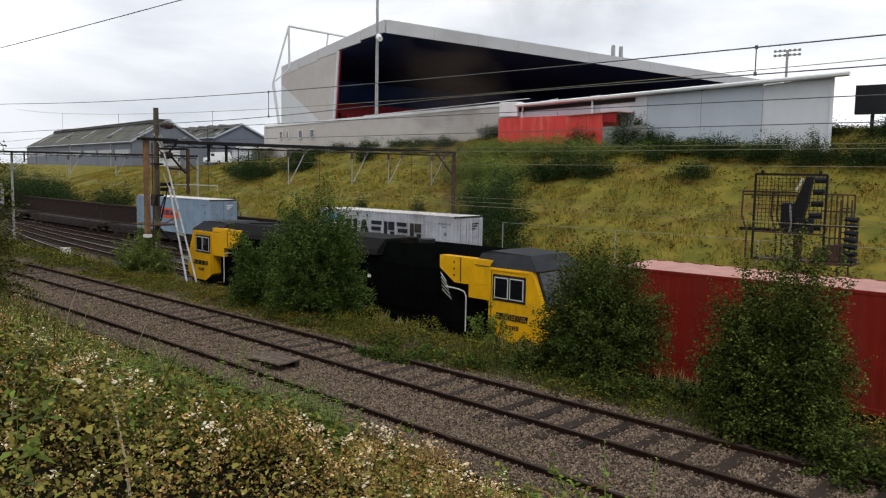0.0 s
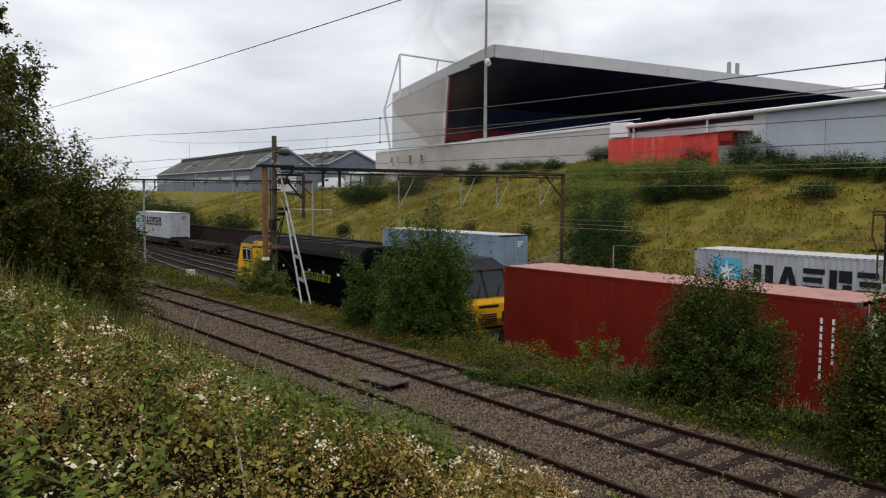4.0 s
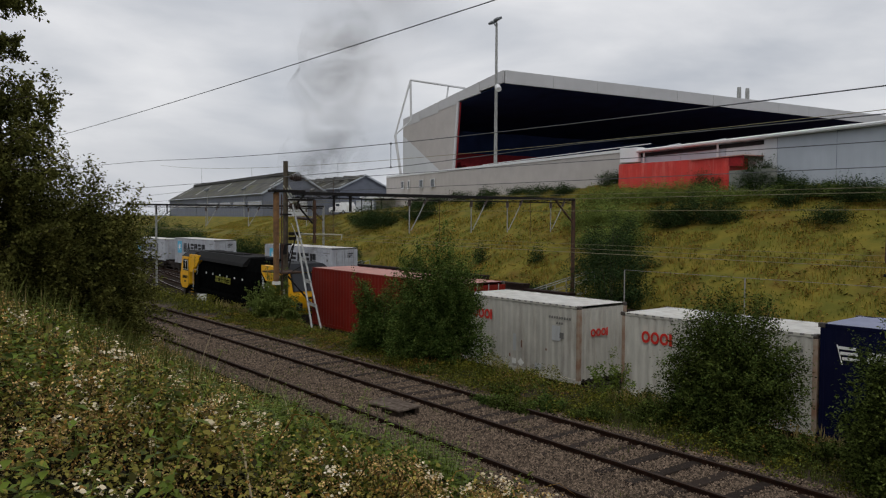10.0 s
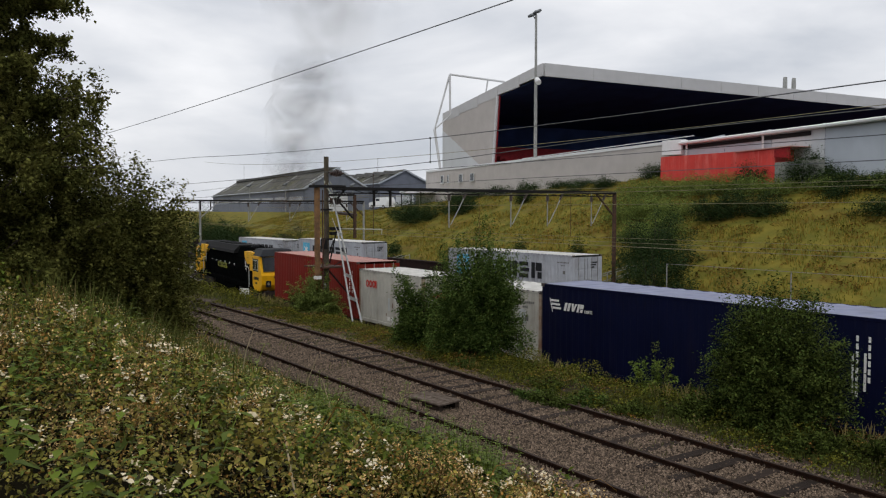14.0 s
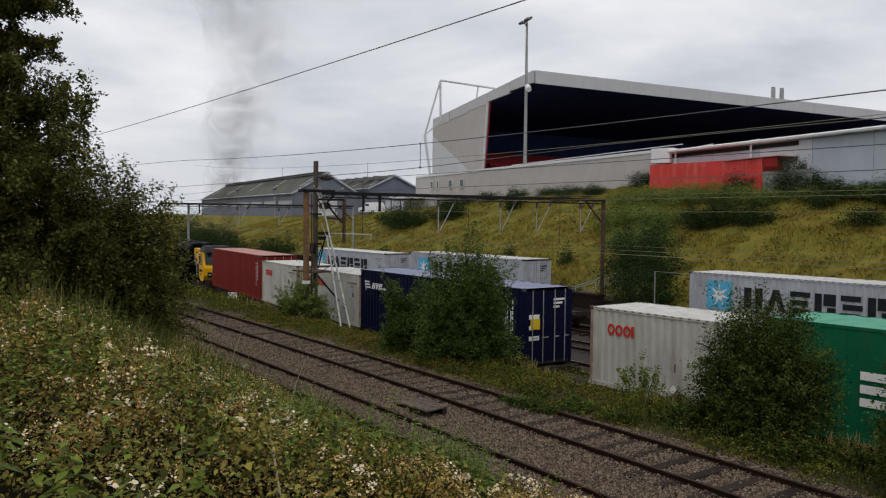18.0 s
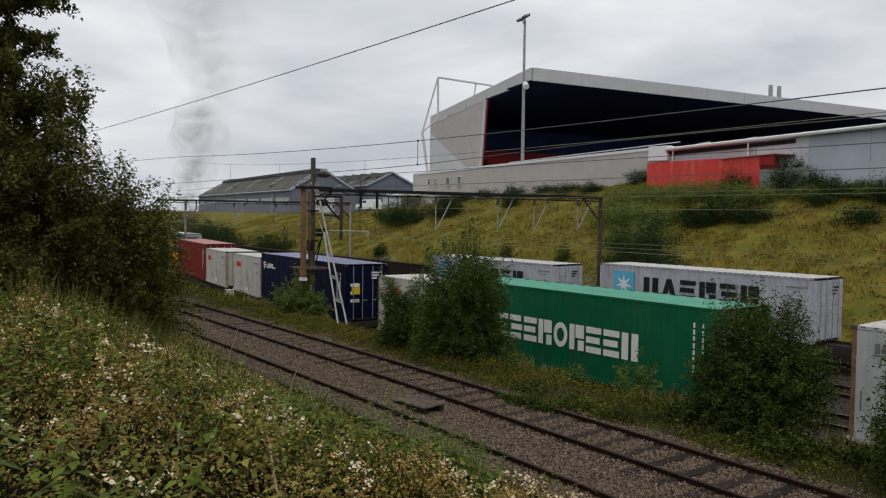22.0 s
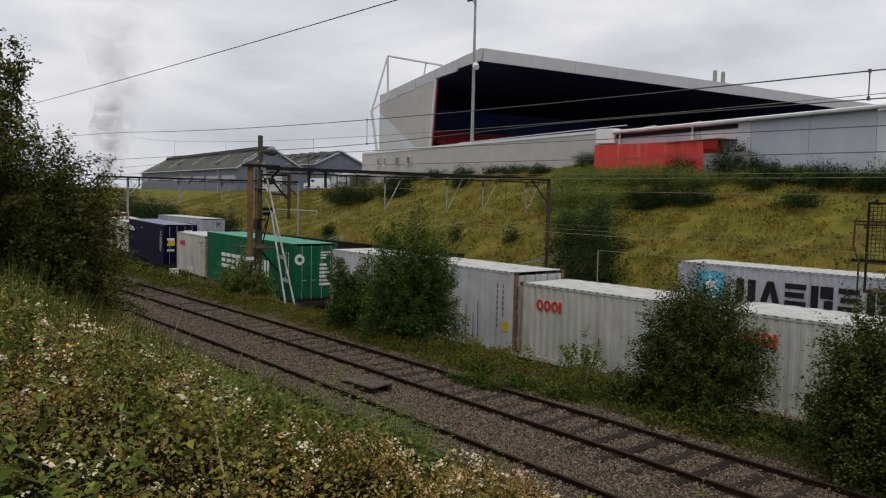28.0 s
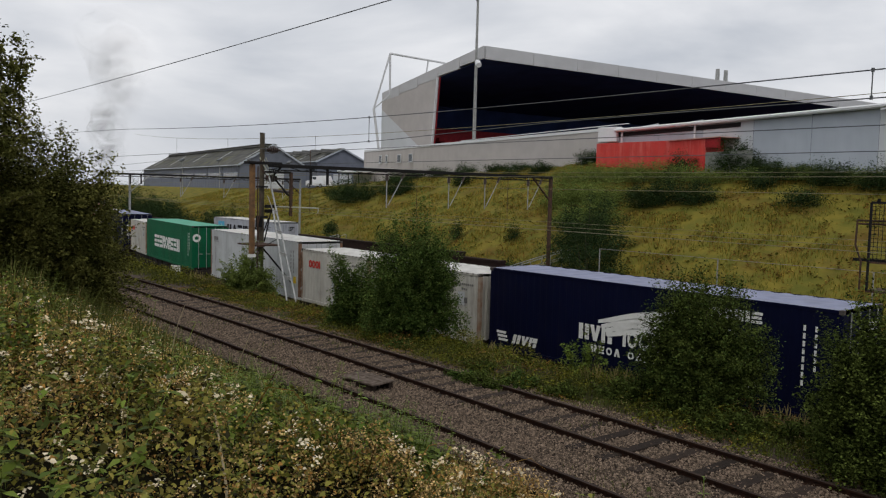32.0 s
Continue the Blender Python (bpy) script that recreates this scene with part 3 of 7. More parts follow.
def wagon(L, label):
    """A flat container wagon, its base at rail level, deck at 0.97."""
    e = empty("container_wagon", None, label, "wagon", "container wagons")
    h = L / 2
    for s in (-1, 1):
        bm = bmesh.new()
        prism(bm, [(-h, .95), (-h, .66), (-h + 2.6, .60), (-h + 3.4, .36), (h - 3.4, .36), (h - 2.6, .60), (h, .66), (h, .95)], s * 1.02 - .05, s * 1.02 + .05)
        part("side_sill", bm, UNDER, e, "grimy fish-bellied side sill")
        n = int(L / 1.5)
        for k in range(n):
            x = -h + .6 + k * (L - 1.2) / max(1, n - 1)
            part("stiffener", bx(x - .03, x + .03, s * 1.08 - .03, s * 1.08 + .03, .45, .93), UNDER, e)
    for k in range(5):
        x = -h + .1 + k * (L - .2) / 4
        part("cross_member", bx(x - .1, x + .1, -.97, .97, .72, .93), UNDER, e)
    for xs in (-1, 1):
        part("headstock", bx(min(xs * h, xs * (h + .12)), max(xs * h, xs * (h + .12)), -1.15, 1.15, .68, .98, bev=.02), UNDER, e)
        for s in (-1, 1):
            part("buffer", turned(tb([(0, 0, 0), (.35 * xs, 0, 0), (.36 * xs, 0, 0)], .09, 10), Matrix.Translation((xs * (h + .12), s * .86, .84))), UNDER, e)
        cx = xs * (h - 1.9)
        for s in (-1, 1):
            bm = bmesh.new()
            prism(bm, [(cx - 1.35, .5), (cx - 1.2, .62), (cx - .5, .64), (cx, .5), (cx + .5, .64), (cx + 1.2, .62), (cx + 1.35, .5), (cx + 1.1, .36), (cx + .5, .34), (cx, .24), (cx - .5, .34), (cx - 1.1, .36)], s * .98 - .06, s * .98 + .06)
            part("bogie_frame", bm, UNDER, e)
        for w in (-.9, .9):
            o = new("wheelset", WHEEL_ME)
            o.parent = e
            o.location = (cx + w, 0, .42)
    part("deck_spine", bx(-h, h, -.35, .35, .6, .92), UNDER, e)
    return e

# ---------------------------------------------------------------- locomotive
L_BLACK = mat("black_green_livery", (0.004, 0.0045, 0.0045), 0.5, vary=0.4, scale=2, dirt=(0.012, 0.010, 0.008), dscale=3, damt=0.25, spec=0.0)
L_YELLOW = mat("warning_yellow_livery", (0.80, 0.42, 0.006), 0.42, vary=0.10, scale=2, dirt=(0.30, 0.15, 0.03), dscale=5, damt=0.35, streak=0.3)
L_ROOF = mat("sooty_roof_grey", (0.034, 0.037, 0.042), 0.6, vary=0.3, scale=2, dirt=(0.020, 0.018, 0.016), dscale=2, damt=0.6, spec=0.05)
L_SOOT = mat("sooty_black_roof", (0.012, 0.012, 0.012), .8, vary=.3, scale=2, dirt=(.03, .028, .025), dscale=2, damt=.5, spec=.1)
L_GLASS = mat("cab_glass", (0.004, 0.006, 0.010), 0.06, vary=0.1, spec=0.5)
L_FRAME = mat("pale_window_frame", (0.65, 0.65, 0.62), 0.5)
L_LAMP = mat("lamp_lens", (0.6, 0.6, 0.55), 0.15, spec=0.8)

def cab(e, d):
    """The driver's cab at the end d = +1 or -1."""
    P = lambda pts: [(d * x, z) for x, z in pts]
    bm = bmesh.new()
    prism(bm, P([(8.55, 1.45), (8.55, 3.42), (10.28, 3.42), (10.72, 2.35), (10.85, 2.15), (10.85, 1.55), (10.66, 1.22), (10.3, 1.08), (9.2, 1.08), (8.85, 1.25)]), -1.32, 1.32)
    part("cab_body", bm, L_YELLOW, e, "yellow driver's cab")
    bm = bmesh.new()
    prism(bm, P([(7.9, 3.42), (7.9, 3.8), (8.3, 3.9), (9.9, 3.86), (10.45, 3.44), (10.3, 3.40)]), -1.3, 1.3)
    for v in bm.verts:
        if v.co.z > 3.6:
            v.co.y *= 0.72
    part("cab_roof", bm, L_ROOF, e, "dark grey sloping cab roof")
    for s in (-1, 1):
        y = s * 1.325
        w = part("cab_window", bx(*sorted((d * 8.72, d * 10.05)), *sorted((y, y + s * .012)), 2.38, 3.22, bev=.004), M_BLACK, e, "black-edged sliding side window")
        for a, b in ((8.8, 9.36), (9.42, 9.97)):
            part("window_frame", bx(*sorted((d * a, d * b)), *sorted((y + s * .012, y + s * .024)), 2.46, 3.14), L_FRAME, w, "pale window frame")
            part("pane", bx(*sorted((d * (a + .035), d * (b - .035))), *sorted((y + s * .024, y + s * .03)), 2.495, 3.105), L_GLASS, w)
        # name and number as rows of small leaning shapes
        x_min = min(d * 8.85, d * 10.25)
        rows = marks(e, "eqieiteiiteq", 0, 0, .20, .115, 0, M_BLACK, .18, "name_mark", .18), marks(e, "zriiz", 0, 0, .13, .11, 0, M_BLACK, .3, "number_mark", .1)
        for row, x_in, z in zip(rows, (0, .42), (1.80, 1.52)):
            for o in row:
                if s > 0:
                    o.data.transform(Matrix.Translation((x_min + 1.4 - x_in, y, z)) @ Matrix.Rotation(math.pi, 4, 'Z'))
                else:
                    o.data.transform(Matrix.Translation((x_min + x_in, y, z)))
        part("window_gutter", bx(*sorted((d * 8.6, d * 10.15)), *sorted((y, y + s * .03)), 3.34, 3.38), L_YELLOW, e)
        part("door_seam", bx(*sorted((d * 8.64, d * 8.66)), *sorted((y - s * .004, y + s * .004)), 1.3, 3.3), M_BLACK, e)
        # equipment block behind the cab, its lower edge cut at a slant
        bm = bmesh.new()
        prism(bm, P([(8.55, 2.85), (8.55, 3.62), (6.3, 3.62), (6.3, 3.2), (7.0, 2.75), (7.5, 2.75)]), *sorted((s * .9, s * 1.28)))
        part("equipment_case", bm, L_YELLOW, e, "yellow equipment case behind the cab")
        part("lower_case", bx(*sorted((d * 7.62, d * 8.54)), *sorted((s * .92, s * 1.27)), 2.32, 2.849, bev=.01), L_YELLOW, e, "yellow lower case beside the cab door")
        for j in range(3):
            part("case_hinge", bx(*sorted((d * 6.95, d * 7.0)), *sorted((s * 1.281, s * 1.292)), 2.95 + .22 * j, 3.03 + .22 * j), M_BLACK, e)
        for j in range(5):
            part("slanted_louvre", tb([(d * (6.34 + .02 * j), s * 1.275, 3.02 - .14 * j), (d * (6.62 + .06 * j), s * 1.275, 2.74 - .14 * j)], .012, 5), L_LAMP, e)
        for j in range(4):
            part("cab_step", bx(*sorted((d * 7.7, d * 8.2)), *sorted((s * 1.22, s * 1.30)), .45 + .22 * j, .48 + .22 * j), L_YELLOW, e)
        part("case_seam", bx(*sorted((d * 7.25, d * 7.29)), *sorted((s * 1.281, s * 1.288)), 2.8, 3.6), M_BLACK, e)
        part("cab_door", bx(*sorted((d * 7.6, d * 8.34)), *sorted((s * .95, s * 1.0)), 1.35, 2.72, bev=.01), L_BLACK, e)
        part("handrail", tb([(d * 7.55, s * 1.3, 1.15), (d * 7.55, s * 1.3, 2.35), (d * 7.45, s * 1.3, 2.5), (d * 7.2, s * 1.3, 2.55), (d * 6.6, s * 1.3, 2.58)], .022, 6), L_FRAME, e, "white-painted handrail")
    # front: windscreen, lamps, grille
    bm = bmesh.new()
    prism(bm, P([(10.30, 3.38), (10.345, 3.38), (10.755, 2.42), (10.71, 2.42)]), -1.08, 1.08)
    part("windscreen", bm, L_GLASS, e)
    for y0, y1 in ((-1.16, -1.08), (-.05, .05), (1.08, 1.16)):
        part("windscreen_pillar", prism(bmesh.new(), P([(10.30, 3.40), (10.36, 3.40), (10.775, 2.40), (10.71, 2.40)]), y0, y1), M_BLACK, e, "black windscreen pillar")
    for y in (-.5, .5):
        part("wiper", tb([(d * 10.80, y, 2.40), (d * 10.62, y + .3, 2.86)], .014, 5), M_BLACK, e)
    for s in (-1, 1):
        part("front_lamp", turned(tb([(0, 0, 0), (d * .05, 0, 0)], .09, 10), Matrix.Translation((d * 10.85, s * .86, 1.62))), L_LAMP, e)
        part("front_lamp_box", bx(*sorted((d * 10.83, d * 10.9)), s * .86 - .18, s * .86 + .18, 1.4, 1.82, bev=.02), M_BLACK, e)
        part("buffer", turned(tb([(0, 0, 0), (.42 * d, 0, 0)], .13, 12), Matrix.Translation((d * 10.7, s * .87, 1.05))), UNDER, e)
    for k in range(5):
        part("front_grille_slat", bx(*sorted((d * 10.85, d * 10.875)), -.4, .4, 1.35 + .09 * k, 1.4 + .09 * k), M_BLACK, e)
    part("front_name_bar", bx(*sorted((d * 10.85, d * 10.862)), -.5, .5, 2.0, 2.1), M_BLACK, e)
    part("coupler", bx(*sorted((d * 10.6, d * 11.0)), -.12, .12, .9, 1.15, bev=.02), UNDER, e)
    part("snow_plough", prism(bmesh.new(), P([(9.9, 1.1), (10.75, 1.1), (10.8, .35), (10.4, .3)]), -1.15, 1.15), UNDER, e)

def locomotive():
    e = empty("diesel_locomotive", None, "black and yellow diesel freight locomotive with grey cab roofs hauling containers", "locomotive")
    part("underframe", bx(-10.4, 10.4, -1.3, 1.3, 1.0, 1.32, bev=.02), L_BLACK, e)
    # hood with sloped shoulders
    bm = bmesh.new()
    prism(bm, [(-1.02, 1.32), (-1.06, 3.1), (-.72, 3.82), (.72, 3.82), (1.06, 3.1), (1.02, 1.32)], -7.9, 7.9)
    part("engine_hood", turned(bm, Matrix.Rotation(radians(-90), 4, 'Z')), L_BLACK, e, "black engine hood")
    bm = bmesh.new()
    prism(bm, [(-1.26, 3.32), (-1.18, 3.52), (-.8, 3.9), (.8, 3.9), (1.18, 3.52), (1.26, 3.32)], -7.4, 3.0)
    part("radiator_roof", turned(bm, Matrix.Rotation(radians(-90), 4, 'Z')), L_SOOT, e, "sooty flared radiator roof")
    for s in (-1, 1):
        for k in range(9):
            x = -6.2 + k * 1.28
            part("hood_door", bx(x, x + 1.2, *sorted((s * 1.035, s * 1.065)), 1.5, 2.95, bev=.01), L_BLACK, e)
        for k in range(6):
            part("data_label", bx(-5.2 + k * 1.5, -5.02 + k * 1.5, *sorted((s * 1.066, s * 1.074)), 2.42, 2.54), M_WHITE, e)
        m = marks(e, "qqeiraqiiteq", -3.0, 2.0, .40, .20, -1.078, mat("lime_marking", (0.30, 0.30, 0.04), .6), .5, lean=.15)
        if s > 0:
            for o in m:
                o.data.transform(Matrix.Rotation(math.pi, 4, 'Z'))
        for d in (-1, 1):
            part("slanted_fairing", prism(bmesh.new(), [(d * 6.3, 1.35), (d * 7.3, 1.35), (d * 7.0, 2.3), (d * 6.3, 3.05)], *sorted((s * 1.0, s * 1.27))), L_BLACK, e)
        part("walkway_rail", tb([(-6.3, s * 1.3, 2.3), (6.3, s * 1.3, 2.3)], .02, 6), L_BLACK, e)
        for k in range(9):
            x = -6.2 + k * 1.55
            part("rail_post", tb([(x, s * 1.3, 1.3), (x, s * 1.3, 2.3)], .018, 6), L_BLACK, e)
        part("fuel_tank_side", bx(-3.2, 3.2, *sorted((s * .9, s * 1.24)), .38, 1.0, bev=.06), L_BLACK, e)
    for k in range(4):
        x = -6.3 + k * 1.9
        part("roof_fan", turned(tb([(0, 0, 0), (0, 0, .05)], .62, 18), Matrix.Translation((x, 0, 3.9))), L_SOOT, e)
    part("exhaust_stack", turned(tb([(0, 0, 0), (0, 0, .14)], .3, 14), Matrix.Translation((4.4, 0, 3.82))), M_BLACK, e)
    for d in (-1, 1):
        cab(e, d)
        for w in (5.3, 7.05, 8.8):
            o = new("wheelset", WHEEL_ME)
            o.parent = e
            o.matrix_basis = Matrix.Translation((d * w, 0, .53)) @ Matrix.Diagonal((1.25, 1, 1.25, 1))
        for s in (-1, 1):
            bm = bmesh.new()
            prism(bm, [(d * 4.5, .55), (d * 4.7, .85), (d * 9.4, .85), (d * 9.6, .55), (d * 9.2, .42), (d * 4.9, .42)], *sorted((s * .95, s * 1.12)))
            part("bogie_frame", bm, UNDER, e)
    return e

# ---------------------------------------------------------------- the two trains
def U(t):
    """How far up the line the first container's leading end stands."""
    return 10.571 + 2.046 * t + 0.0380 * t * t - 0.0001825 * t ** 3

def V(t):
    """The same for the trailing end of the far train's first container."""
    return 28.07 - 4.5615 * t - 0.16085 * t * t + 0.0080176 * t ** 3 - 0.00010262 * t ** 4

def place(fy, s0, s1, z):
    a, b = Vector((-s0, fy(-s0), z)), Vector((-s1, fy(-s1), z))
    r, l = (a, b) if a.x > b.x else (b, a)
    return Matrix.Translation((a + b) / 2) @ Matrix.Rotation(math.atan2(r.y - l.y, r.x - l.x), 4, 'Z')

DECK = RAIL + 0.985
HI, LO = 2.896, 2.591
NEAR_THINGS, FAR_THINGS = [], []   # thing, start, end, height of its base

def make_trains():
    I = Matrix.Identity(4)
    NEAR_THINGS.append((locomotive(), -23.75, -2.05, RAIL))
    w20 = container(6.06, LO, P_WHITE, ROOF_W, "scuffed grey-white twenty-foot container with red ring marks", doors=False, deco=deco_ringed, post_m=mat("stained_post", (0.33, 0.27, 0.21), .8, color2=(0.24, 0.14, 0.09), scale=3))
    NEAR_THINGS.append((w20, 12.30, 18.36, DECK))
    for q in (20.06, 41.55, 75.90, 83.08):
        NEAR_THINGS.append((copy_thing(w20, I), q, q + 6.06, DECK))
    NEAR_THINGS.append((container(12.19, HI, P_RED, ROOF_R, "oxide-red forty-foot high container with faded pink roof", True), 0, 12.19, DECK))
    NEAR_THINGS.append((container(12.19, HI, P_BLUE, ROOF_B, "navy-blue forty-foot container with white marks and yellow label", True, deco=deco_blue), 26.14, 38.33, DECK))
    NEAR_THINGS.append((container(12.19, HI, P_GREEN, ROOF_G, "bright green forty-foot container with large white block marks", True, deco=deco_green), 47.83, 60.02, DECK))
    NEAR_THINGS.append((container(12.19, HI, P_CLEAN, ROOF_W, "plain pale grey forty-foot container with rust streaks", True, deco=deco_plain, post_m=mat("rusty_post", (0.24, 0.135, 0.085), .8, vary=.4, scale=6)), 63.53, 75.72, DECK))
    NEAR_THINGS.append((container(12.19, HI, P_DARK, ROOF_B, "dark navy container with a white wing mark on its side", True, deco=deco_carrier), 89.64, 101.83, DECK))
    wg = wagon(18.6, "grimy flat container wagon on two bogies")
    for i, a in enumerate((-0.15, 19.9, 41.4, 63.4, 83.0)):
        NEAR_THINGS.append((wg if i == 0 else copy_thing(wg, I), a, a + 18.95, RAIL))
    star = container(12.19, HI, P_GREY, ROOF_W, "silver-grey forty-foot container with star panel and black marks", False, deco=deco_star)
    FAR_THINGS.append((star, 0, 12.19, DECK))
    for q in (80.6, 104.85):
        FAR_THINGS.append((copy_thing(star, I), q, q + 12.19, DECK))
    low = container(12.19, LO, P_GREY, ROOF_W, "lower silver-grey container with star panel and black marks", False, deco=deco_star)
    FAR_THINGS.append((low, 120.55, 132.74, DECK))
    FAR_THINGS.append((copy_thing(low, I), 187.23, 199.42, DECK))
    FAR_THINGS.append((container(12.19, HI, P_SLATE, ROOF_W, "blue-grey forty-foot container with navy and orange panel", False, deco=deco_two_tone), 25.51, 37.70, DECK))
    for a, b in ((-26.4, -7.6), (-6.3, 12.5), (25.2, 44.0), (45.5, 64.3), (80.6, 99.4), (101.0, 119.8), (120.7, 139.5), (141, 159.8), (161, 179.8), (181.3, 200.1)):
        FAR_THINGS.append((copy_thing(wg, I), a, b, RAIL))
    sh = wagon(10.4, "short grimy flat wagon without a load")
    FAR_THINGS.append((sh, 13.6, 24.2, RAIL))
    FAR_THINGS.append((copy_thing(sh, I), 67.3, 78.0, RAIL))

make_trains()

# ---------------------------------------------------------------- lineside fixtures
TIMBER = mat("orange_brown_timber", (0.23, 0.125, 0.055), 0.85, color2=(0.13, 0.075, 0.04), scale=5, dirt=(0.06, 0.04, 0.03), dscale=4, damt=0.7, streak=0.15)
OLDWOOD = mat("weathered_pole_wood", (0.10, 0.082, 0.058), 0.9, color2=(0.06, 0.052, 0.038), scale=6, dirt=(0.05, 0.04, 0.03), dscale=4, damt=0.6, streak=0.15)
IRON = mat("dark_gantry_steel", (0.016, 0.015, 0.015), 0.8, metal=0.0, vary=0.4)
RUSTY = mat("rusted_steel", (0.10, 0.055, 0.035), 0.85, metal=0.2, color2=(0.05, 0.035, 0.028), scale=7)
GALV = mat("galvanised_steel", (0.36, 0.365, 0.35), 0.5, metal=0.4, vary=0.3, scale=5)
PORC = mat("brown_porcelain", (0.05, 0.03, 0.025), 0.3, spec=0.6)
WIRE = mat("weathered_wire", (0.13, 0.135, 0.14), 0.6, metal=0.4)
PALEWIRE = mat("pale_wire", (0.40, 0.41, 0.33), 0.6, metal=0.3)
DULLWIRE = mat("dull_wire", (0.25, 0.23, 0.14), 0.7, metal=0.1)
SIGNW = mat("white_sign_plate", (0.72, 0.72, 0.68), 0.6, vary=0.1)
CONC = mat("grey_concrete", (0.30, 0.29, 0.27), 0.9, vary=0.3, scale=3, bump=0.3)

def mast():
    e = empty("overhead_line_mast", None, "tall weathered timber mast with brown pole, insulators and stays", "mast")
    z0 = ground_z(-35.3, 20.9) - .3
    part("pole", tb([(-35.32, 20.92, z0), (-35.28, 20.92, 3.0), (-35.25, 20.92, 7.42)], .145, 10, .125), OLDWOOD, e)
    part("weight_post", bx(-33.71, -33.49, 19.30, 19.54, 1.55, 5.80, bev=.04), TIMBER, e, "orange-brown timber post beside the pole")
    part("weight_foot", bx(-33.74, -33.46, 19.28, 19.56, 1.40, 1.549), SIGNW, e)
    part("guide_rod", tb([(-33.6, 19.72, ground_z(-33.6, 19.7) - .3), (-33.6, 19.72, 5.7)], .03, 6), RUSTY, e)
    part("guide_bracket", bx(-35.3, -33.5, 19.62, 20.9, 1.9, 1.97), RUSTY, e)
    part("pole_cap", bx(-33.85, -33.35, 19.1, 20.9, 5.80, 5.93, bev=.02), IRON, e)
    # strain insulators on the pole: stacked sheds on a pin
    for z, y, n in ((6.6, 21.37, 5), (5.17, 21.31, 4)):
        bm = bmesh.new()
        for k in range(n):
            q = y - .24 + .46 * k / (n - 1)
            tube(bm, [(-35.0, q - .03, z), (-35.0, q, z), (-35.0, q + .03, z)], .20 - .03 * abs(k - (n - 1) / 2), 12)
        tube(bm, [(-35.0, y - .42, z), (-35.0, y + .42, z)], .05, 8)
        ins = part("insulator", bm, PORC, e, "dark ribbed insulator")
        part("pin", tb([(-35.2, 20.95, z), (-35.0, y - .40, z)], .035, 6), IRON, ins)
    part("top_bar", bx(-35.2, -34.5, 21.0, 22.15, 5.44, 5.54), IRON, e)
    part("hanger_arm", tb([(-35.03, 21.3, 4.60), (-34.55, 22.3, 4.48)], .075, 8), PORC, e)
    part("strut", tb([(-35.07, 21.24, 5.1), (-34.72, 21.8, 5.86)], .05, 6), IRON, e)
    part("strut", tb([(-34.9, 21.5, 5.1), (-34.56, 22.05, 4.31)], .05, 6), IRON, e)
    part("drop_post", bx(-34.57, -34.45, 22.07, 22.2, 3.3, 5.5), RUSTY, e, "rusty hanging post")
    part("cross_arm", tb([(-35.03, 21.3, 3.78), (-33.74, 23.29, 3.73)], .035, 6), PALEWIRE, e, "pale cross arm")
    part("registration_tube", tb([(-33.74, 23.29, 3.73), (-33.74, yard_y(-33.74), 3.47)], .025, 6), PALEWIRE, e)
    part("bracket", bx(-35.12, -34.85, 21.0, 21.6, 3.7, 3.86), IRON, e)
    part("bracket", bx(-35.3, -35.0, 21.1, 21.5, 3.45, 3.62), IRON, e)
    part("brace", tb([(-35.2, 21.05, 2.0), (-34.99, 21.38, 3.85)], .035, 6), IRON, e)
    part("brace", tb([(-35.2, 21.0, 2.45), (-35.05, 21.2, 3.2)], .03, 6), IRON, e)
    part("stay", tb([(-35.3, 21.0, 1.7), (-34.2, 22.2, -.2)], .045, 6), IRON, e)
    for o, r in ((0.0, .030), (.16, .024), (.30, .02)):
        part("cable", tb([(-35.25 + o * .2, 20.78 + o, 6.2), (-35.0 + o * .2, 20.9 + o, 5.75), (-34.9, 21.15 + o * .6, 5.35), (-35.0, 21.0 + o, 4.9)], r, 6), PALEWIRE, e, "pale hanging cable")
    part("cable", tb([(-35.05, 20.75, 6.1), (-34.98, 20.72, 5.6), (-34.8, 21.0, 5.2)], .028, 6), RUSTY, e)
    part("cable", tb([(-35.0, 20.7, 4.4), (-34.6, 20.5, 3.7), (-34.7, 20.4, 2.9), (-35.0, 20.6, 2.1)], .022, 6), RUSTY, e)
    part("switch_box", bx(-35.15, -34.9, 20.5, 20.78, 2.75, 3.25, bev=.02), IRON, e)
    part("name_plate", bx(-35.12, -35.08, 20.62, 20.78, .7, 1.0), SIGNW, e, "small pale plate")
    for z in (.4, 1.85, 3.2, 4.7):
        part("clamp", bx(-35.5, -35.0, 20.72, 21.12, z, z + .09), IRON, e)

mast()

